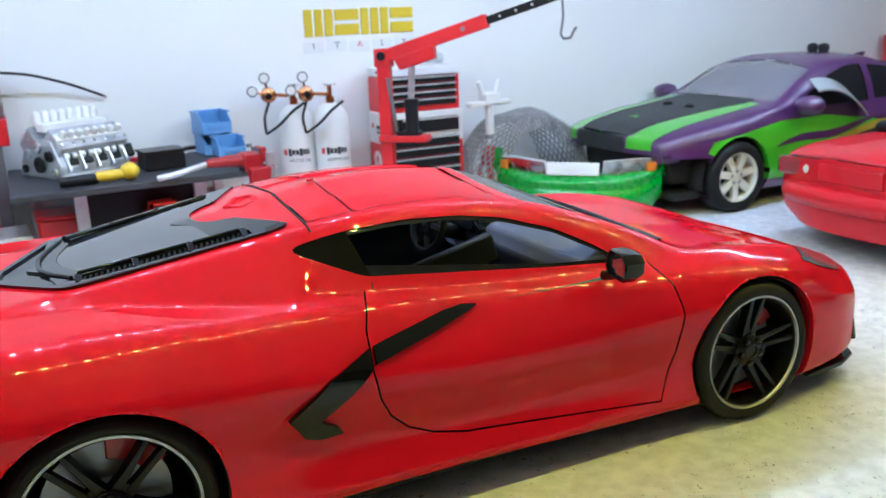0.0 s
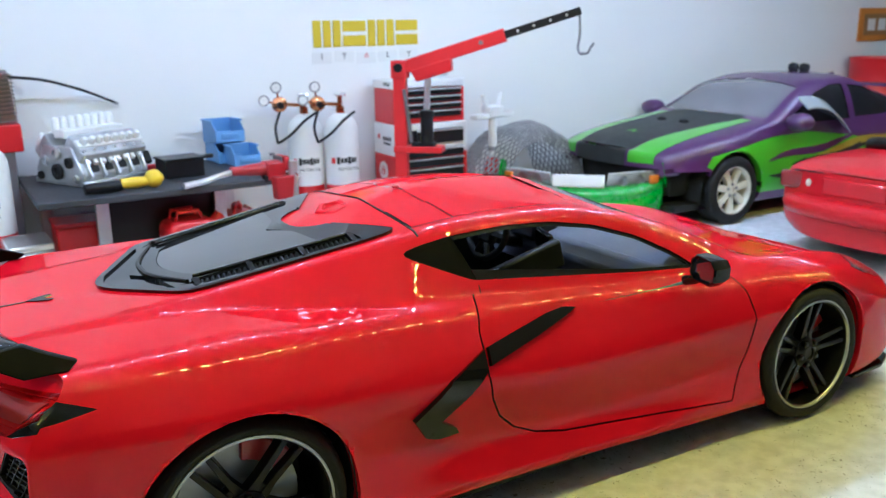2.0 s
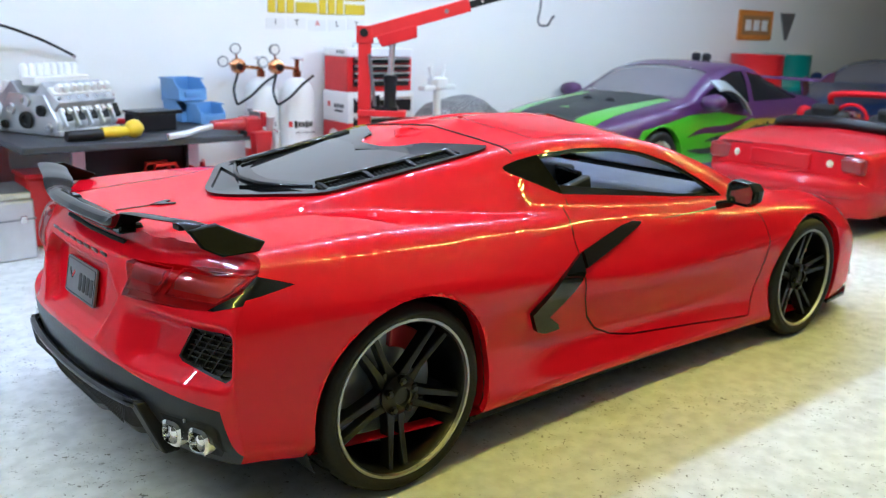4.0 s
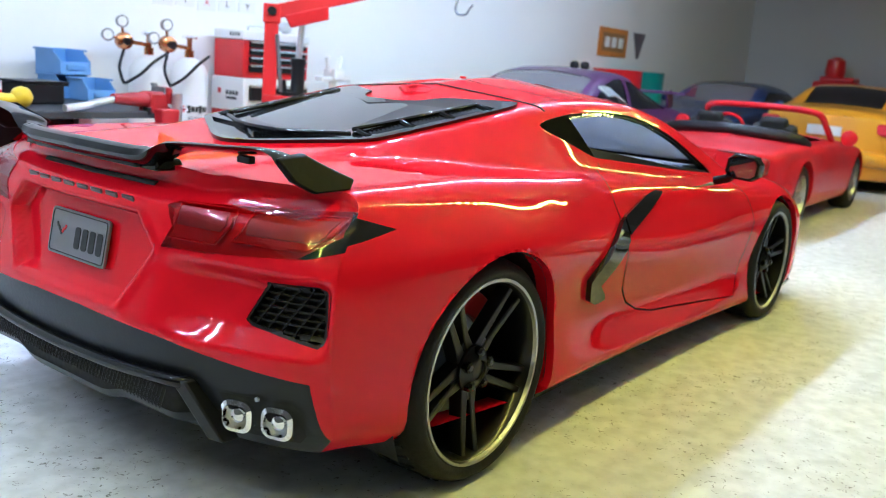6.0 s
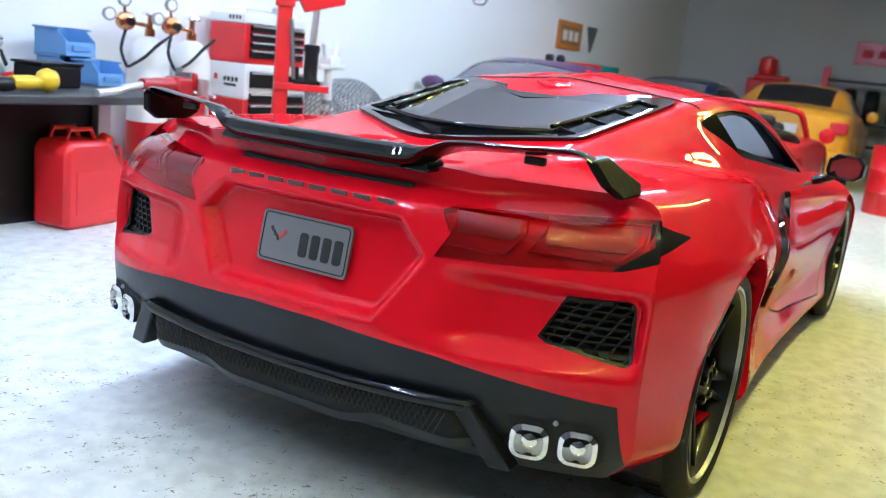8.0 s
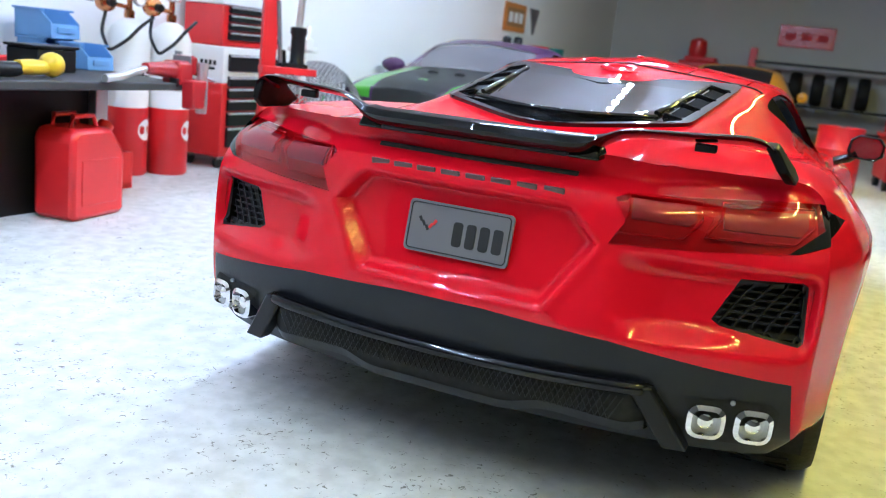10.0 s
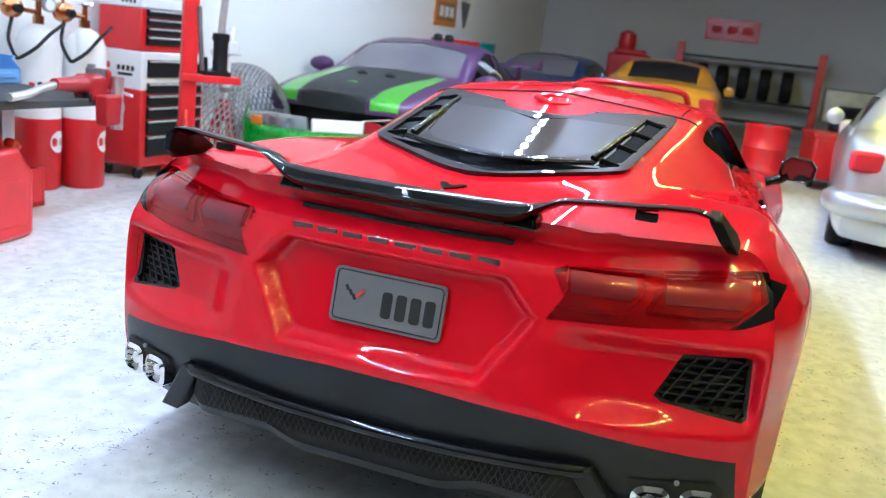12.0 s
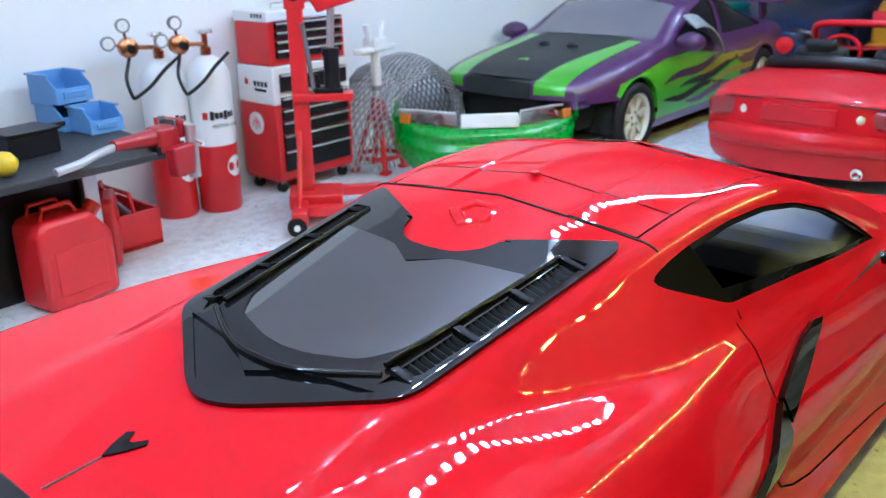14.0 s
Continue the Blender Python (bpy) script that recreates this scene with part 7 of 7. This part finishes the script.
def bench_tools():
    s = thing("screwdriver", "stubby tool with black grip and yellow ball end", "hand tool", -1.05, 2.86, 0.761, 6)
    part("grip", lathe([(0.034, 0), (0.038, 0.03), (0.038, 0.22), (0.032, 0.25)], 12, pose(-0.18, 0, 0.04, 0, 90, 0)), BLACK_M, s, "", 40)
    part("shaft", lathe([(0.036, 0), (0.040, 0.10), (0.032, 0.20)], 14, pose(0.06, 0, 0.05, 0, 90, 0)), YPLAST, s, "yellow shaft", 60)
    part("ball", lathe([(0.02, -0.065), (0.055, -0.035), (0.065, 0), (0.055, 0.035), (0.02, 0.065)], 16, pose(0.29, 0, 0.065, 0, 90, 0)), YPLAST, s, "yellow ball end", 60)
    b = thing("battery_box", "small black box on the bench", "box", -0.48, 3.28, 0.761, 8)
    part("case", box(0, 0, 0.065, 0.30, 0.22, 0.13), BLACK_M, b, "", 30, 0.012)
    part("lid", box(0, 0, 0.137, 0.32, 0.24, 0.016), BLACK_M, b, "", 30, 0.004)
    part("spout", box(0.20, 0.03, 0.12, 0.16, 0.05, 0.03, 8), BLACK_M, b, "", 30, 0.006)
    r = thing("spanner", "red handled bar tool lying on the bench", "hand tool", -0.55, 3.62, 0.761, 12)
    part("bar", box(0, 0, 0.035, 0.52, 0.045, 0.04), RED_M, r, "", 30, 0.010)
    part("head", box(-0.22, 0.0, 0.045, 0.16, 0.11, 0.06), RED_M, r, "", 30, 0.015)
    part("tip", rod((0.22, 0, 0.035), (0.34, 0.0, 0.03), 0.014), STEEL, r)
    g = thing("vice", "red bench vice with bright bar and long grey handle", "vice", 0.06, 2.80, 0.761, 10)
    part("vice_body", box(0.02, 0, 0.05, 0.16, 0.12, 0.15), RED_V, g, "", 30, 0.02)
    part("jaw", box(0.10, 0.0, 0.10, 0.05, 0.14, 0.11), RED_V, g, "", 30, 0.015)
    part("clamp", prism([(-0.06, -0.15), (0.07, -0.15), (0.09, 0.02), (-0.07, 0.02)], -0.04, 0.04, pose(0.03, -0.10, 0, 90, 0, 0)), RED_V, g, "", 30, 0.012)
    part("screw_tube", rod((0.13, -0.10, -0.18), (0.13, -0.10, 0.12), 0.034), SILVER, g, "bright upright tube")
    part("neck", lathe([(0.05, 0), (0.042, 0.12), (0.030, 0.26)], 14, pose(-0.06, 0, 0.07, 0, -88, 0)), RED_V, g, "", 40)
    part("handle", tube(curve_pts([(-0.30, 0.0, 0.075), (-0.42, 0.01, 0.055), (-0.55, -0.01, 0.035), (-0.68, 0.0, 0.022)], 14), 0.022, 8), SILVER, g, "long grey handle", 60)
    part("jaw_face", box(0.062, 0.0, 0.13, 0.012, 0.12, 0.05), STEEL, g, "", 30, 0.003)
    part("slide", box(0.02, -0.03, 0.0, 0.20, 0.05, 0.05), BLACK_M, g, "black slide bar", 30, 0.006)
    part("tommy_bar", rod((0.13, -0.19, 0.02), (0.13, -0.01, 0.06), 0.010), CHROME, g)
    part("bolt", lathe([(0.022, 0), (0.022, 0.02)], 6, pose(0.02, 0, 0.16)), STEEL, g)


bench_tools()


def jerry_can(x, y, rz, label, h=0.50):
    j = thing("jerry_can", label, "fuel can", x, y, 0, rz, "red fuel cans")
    out = [(-0.20, 0), (0.20, 0), (0.22, 0.03), (0.22, h * 0.72), (0.10, h), (-0.18, h), (-0.22, h * 0.90), (-0.22, 0.03)]
    part("can_body", moved(prism(out, -0.13, 0.13), UPRIGHT), RED_M, j, "", 30, 0.03)
    for s in (-1, 1):
        part("pressed_panel", moved(prism([(-0.15, 0.08), (0.15, 0.08), (0.15, h * 0.66), (-0.15, h * 0.66)], 0.126, 0.136), UPRIGHT if s > 0 else pose(0, 0, 0, 90, 0, 180)), RED_M, j, "", 30, 0.006)
        part("handle", tube([(-0.15, s * 0.06, h), (-0.14, s * 0.06, h + 0.06), (0.02, s * 0.06, h + 0.06), (0.05, s * 0.06, h)], 0.014, 8), RED_M, j, "", 60)
    part("cap", rod((0.16, 0, h * 0.88), (0.215, 0, h * 0.99), 0.045), RED_M, j, "", 30)


jerry_can(-0.50, 2.96, 8, "red fuel can under the bench edge", 0.50)
jerry_can(-0.08, 3.42, 60, "red fuel can beside the bench leg", 0.42)


def tool_tray():
    c = thing("tool_tray", "open red tool tray with dark tools under the bench", "tool tray", 0.16, 3.62, 0, 0)
    part("tray_floor", box(0, 0, 0.02, 0.34, 0.50, 0.03), RED_M, c, "", 30, 0.004)
    for sx, sy, w, d in ((0.16, 0, 0.02, 0.50), (-0.16, 0, 0.02, 0.50), (0, 0.24, 0.30, 0.02), (0, -0.24, 0.30, 0.02)):
        part("tray_wall", box(sx, sy, 0.13, w, d, 0.23), RED_M, c, "", 30, 0.004)
    part("handle", tube([(0, -0.23, 0.24), (0, -0.2, 0.36), (0, 0.2, 0.36), (0, 0.23, 0.24)], 0.014, 8), RED_M, c, "", 60)
    for k in range(4):
        part("tool", rod((-0.1 + 0.06 * k, -0.18, 0.12 + 0.02 * (k % 2)), (-0.08 + 0.05 * k, 0.16, 0.24), 0.018, n=8), STEEL if k % 2 else BLACK_M, c)
    k = thing("flight_case", "bright metal case standing on the floor by the bench", "case", -1.62, 3.05, 0, 6)
    part("shell", box(0, 0, 0.20, 0.34, 0.30, 0.40), SILVER, k, "", 30, 0.02)
    part("seam", box(0, 0, 0.27, 0.345, 0.305, 0.012), STEEL, k, "", 30)
    part("lid_frame", box(0.02, 0.02, 0.43, 0.30, 0.26, 0.06, 0, 8), SILVER, k, "", 30, 0.015)
    for z in (0.27,):
        for dx in (-0.09, 0.09):
            part("latch", box(dx, -0.155, z, 0.04, 0.015, 0.05), CHROME, k, "", 30, 0.004)
    s = thing("stool_block", "red box standing behind the flight case", "box", -1.22, 3.35, 0, 0)
    part("block", box(0, 0, 0.24, 0.36, 0.3, 0.48), RED_M, s, "", 30, 0.02)
    part("block_lid", box(0, 0, 0.495, 0.38, 0.32, 0.03), RED_M, s, "", 30, 0.008)


tool_tray()


# ---- the far end ----
def rack():
    c = thing("parts_rack", "red upright rack with dark shelves against the end wall", "rack", 14.3, -0.25, 0)
    for y in (-1.3, 1.3):
        part("upright", box(0, y, 0.90, 0.10, 0.14, 1.8), RED_M, c, "red upright", 30, 0.01)
    for z in (0.4, 0.8, 1.55):
        part("shelf", box(0.1, 0, z, 0.5, 2.5, 0.05), BLACK_M, c, "dark shelf", 30, 0.008)
    for k in range(6):
        t = thing("spare_tyre", "black spare tyre standing on the rack", "tyre", 14.35, -1.0 + 0.40 * k, 0.826, 0, "spare tyres")
        part("tread_ring", lathe([(0.16, -0.10), (0.27, -0.11), (0.30, -0.06), (0.30, 0.06), (0.27, 0.11), (0.16, 0.10)], 28, pose(0, 0, 0.30, 90, 0, 90) @ pose(0, 0, 0, 0, 90, 0), cap=False), RUBBER, t, "", 40)
    s = thing("end_sign", "red sign on the end wall", "sign", 15.2, 0.2, 2.12)
    part("board", box(-0.015, 0, 0, 0.03, 1.05, 0.42), RED_M, s, "", 30, 0.01)
    for k in range(3):
        part("stroke", box(-0.034, -0.3 + 0.3 * k, 0, 0.008, 0.2, 0.14), HOUSE_R, s, "", 30)
    h = thing("floor_jack", "red boxed machine standing against the end wall", "machine", 14.2, 2.0, 0)
    part("casing", box(0, 0, 0.72, 0.6, 0.8, 1.44), RED_M, h, "", 30, 0.04)
    part("lid", box(0, 0, 1.48, 0.5, 0.6, 0.10), RED_M, h, "", 30, 0.03)
    part("tank", lathe([(0.16, 0), (0.18, 0.08), (0.16, 0.3), (0.06, 0.36)], 20, pose(0, 0.1, 1.53)), RED_M, h, "", 50)
    m = thing("compressor", "dark compressor with black motor and grey guard", "machine", 11.5, -2.1, 0)
    part("guard", box(0, 0, 0.95, 0.4, 1.1, 0.55), STEEL, m, "grey guard", 30, 0.04)
    part("motor", lathe([(0.3, -0.4), (0.36, -0.3), (0.36, 0.3), (0.3, 0.4)], 24, pose(-0.2, 0, 0.62, 90, 0, 0)), BLACK_M, m, "black motor", 50)
    part("sled", box(0, 0, 0.16, 0.7, 1.2, 0.30), BLACK_M, m, "", 30, 0.03)
    t = thing("tool_cart", "low red cart with tools and a yellow cap", "cart", 8.3, -1.75, 0, 8)
    part("cart_body", box(0, 0, 0.38, 0.9, 0.9, 0.52), RED_M, t, "", 30, 0.03)
    part("cart_tray", box(0, 0, 0.66, 0.95, 0.95, 0.05), RED_M, t, "", 30, 0.01)
    part("yellow_cap", lathe([(0.12, 0.68), (0.15, 0.76), (0.12, 0.86), (0.04, 0.89)], 18, pose(-0.2, -0.3, 0)), YPLAST, t, "yellow round cap", 60)
    part("white_pot", lathe([(0.10, 0.68), (0.11, 0.84), (0.06, 0.88)], 18, pose(-0.2, 0.05, 0)), WHITE, t, "", 50)
    for i in (-1, 1):
        for j in (-1, 1):
            part("cart_wheel", lathe([(0.03, -0.03), (0.10, -0.03), (0.10, 0.03), (0.03, 0.03)], 16, pose(i * 0.33, j * 0.40, 0.10, 90, 0, 0)), RUBBER, t, "", 40)
    w = thing("cream_panel", "tall cream cabinet standing at the end wall", "cabinet", 14.6, -3.3, 0)
    part("panel_body", box(0, 0, 0.95, 0.8, 1.1, 1.9), CREAM, w, "", 30, 0.04)
    part("panel_door", box(-0.41, 0, 0.95, 0.03, 0.98, 1.7), CREAM, w, "", 30, 0.01)


rack()
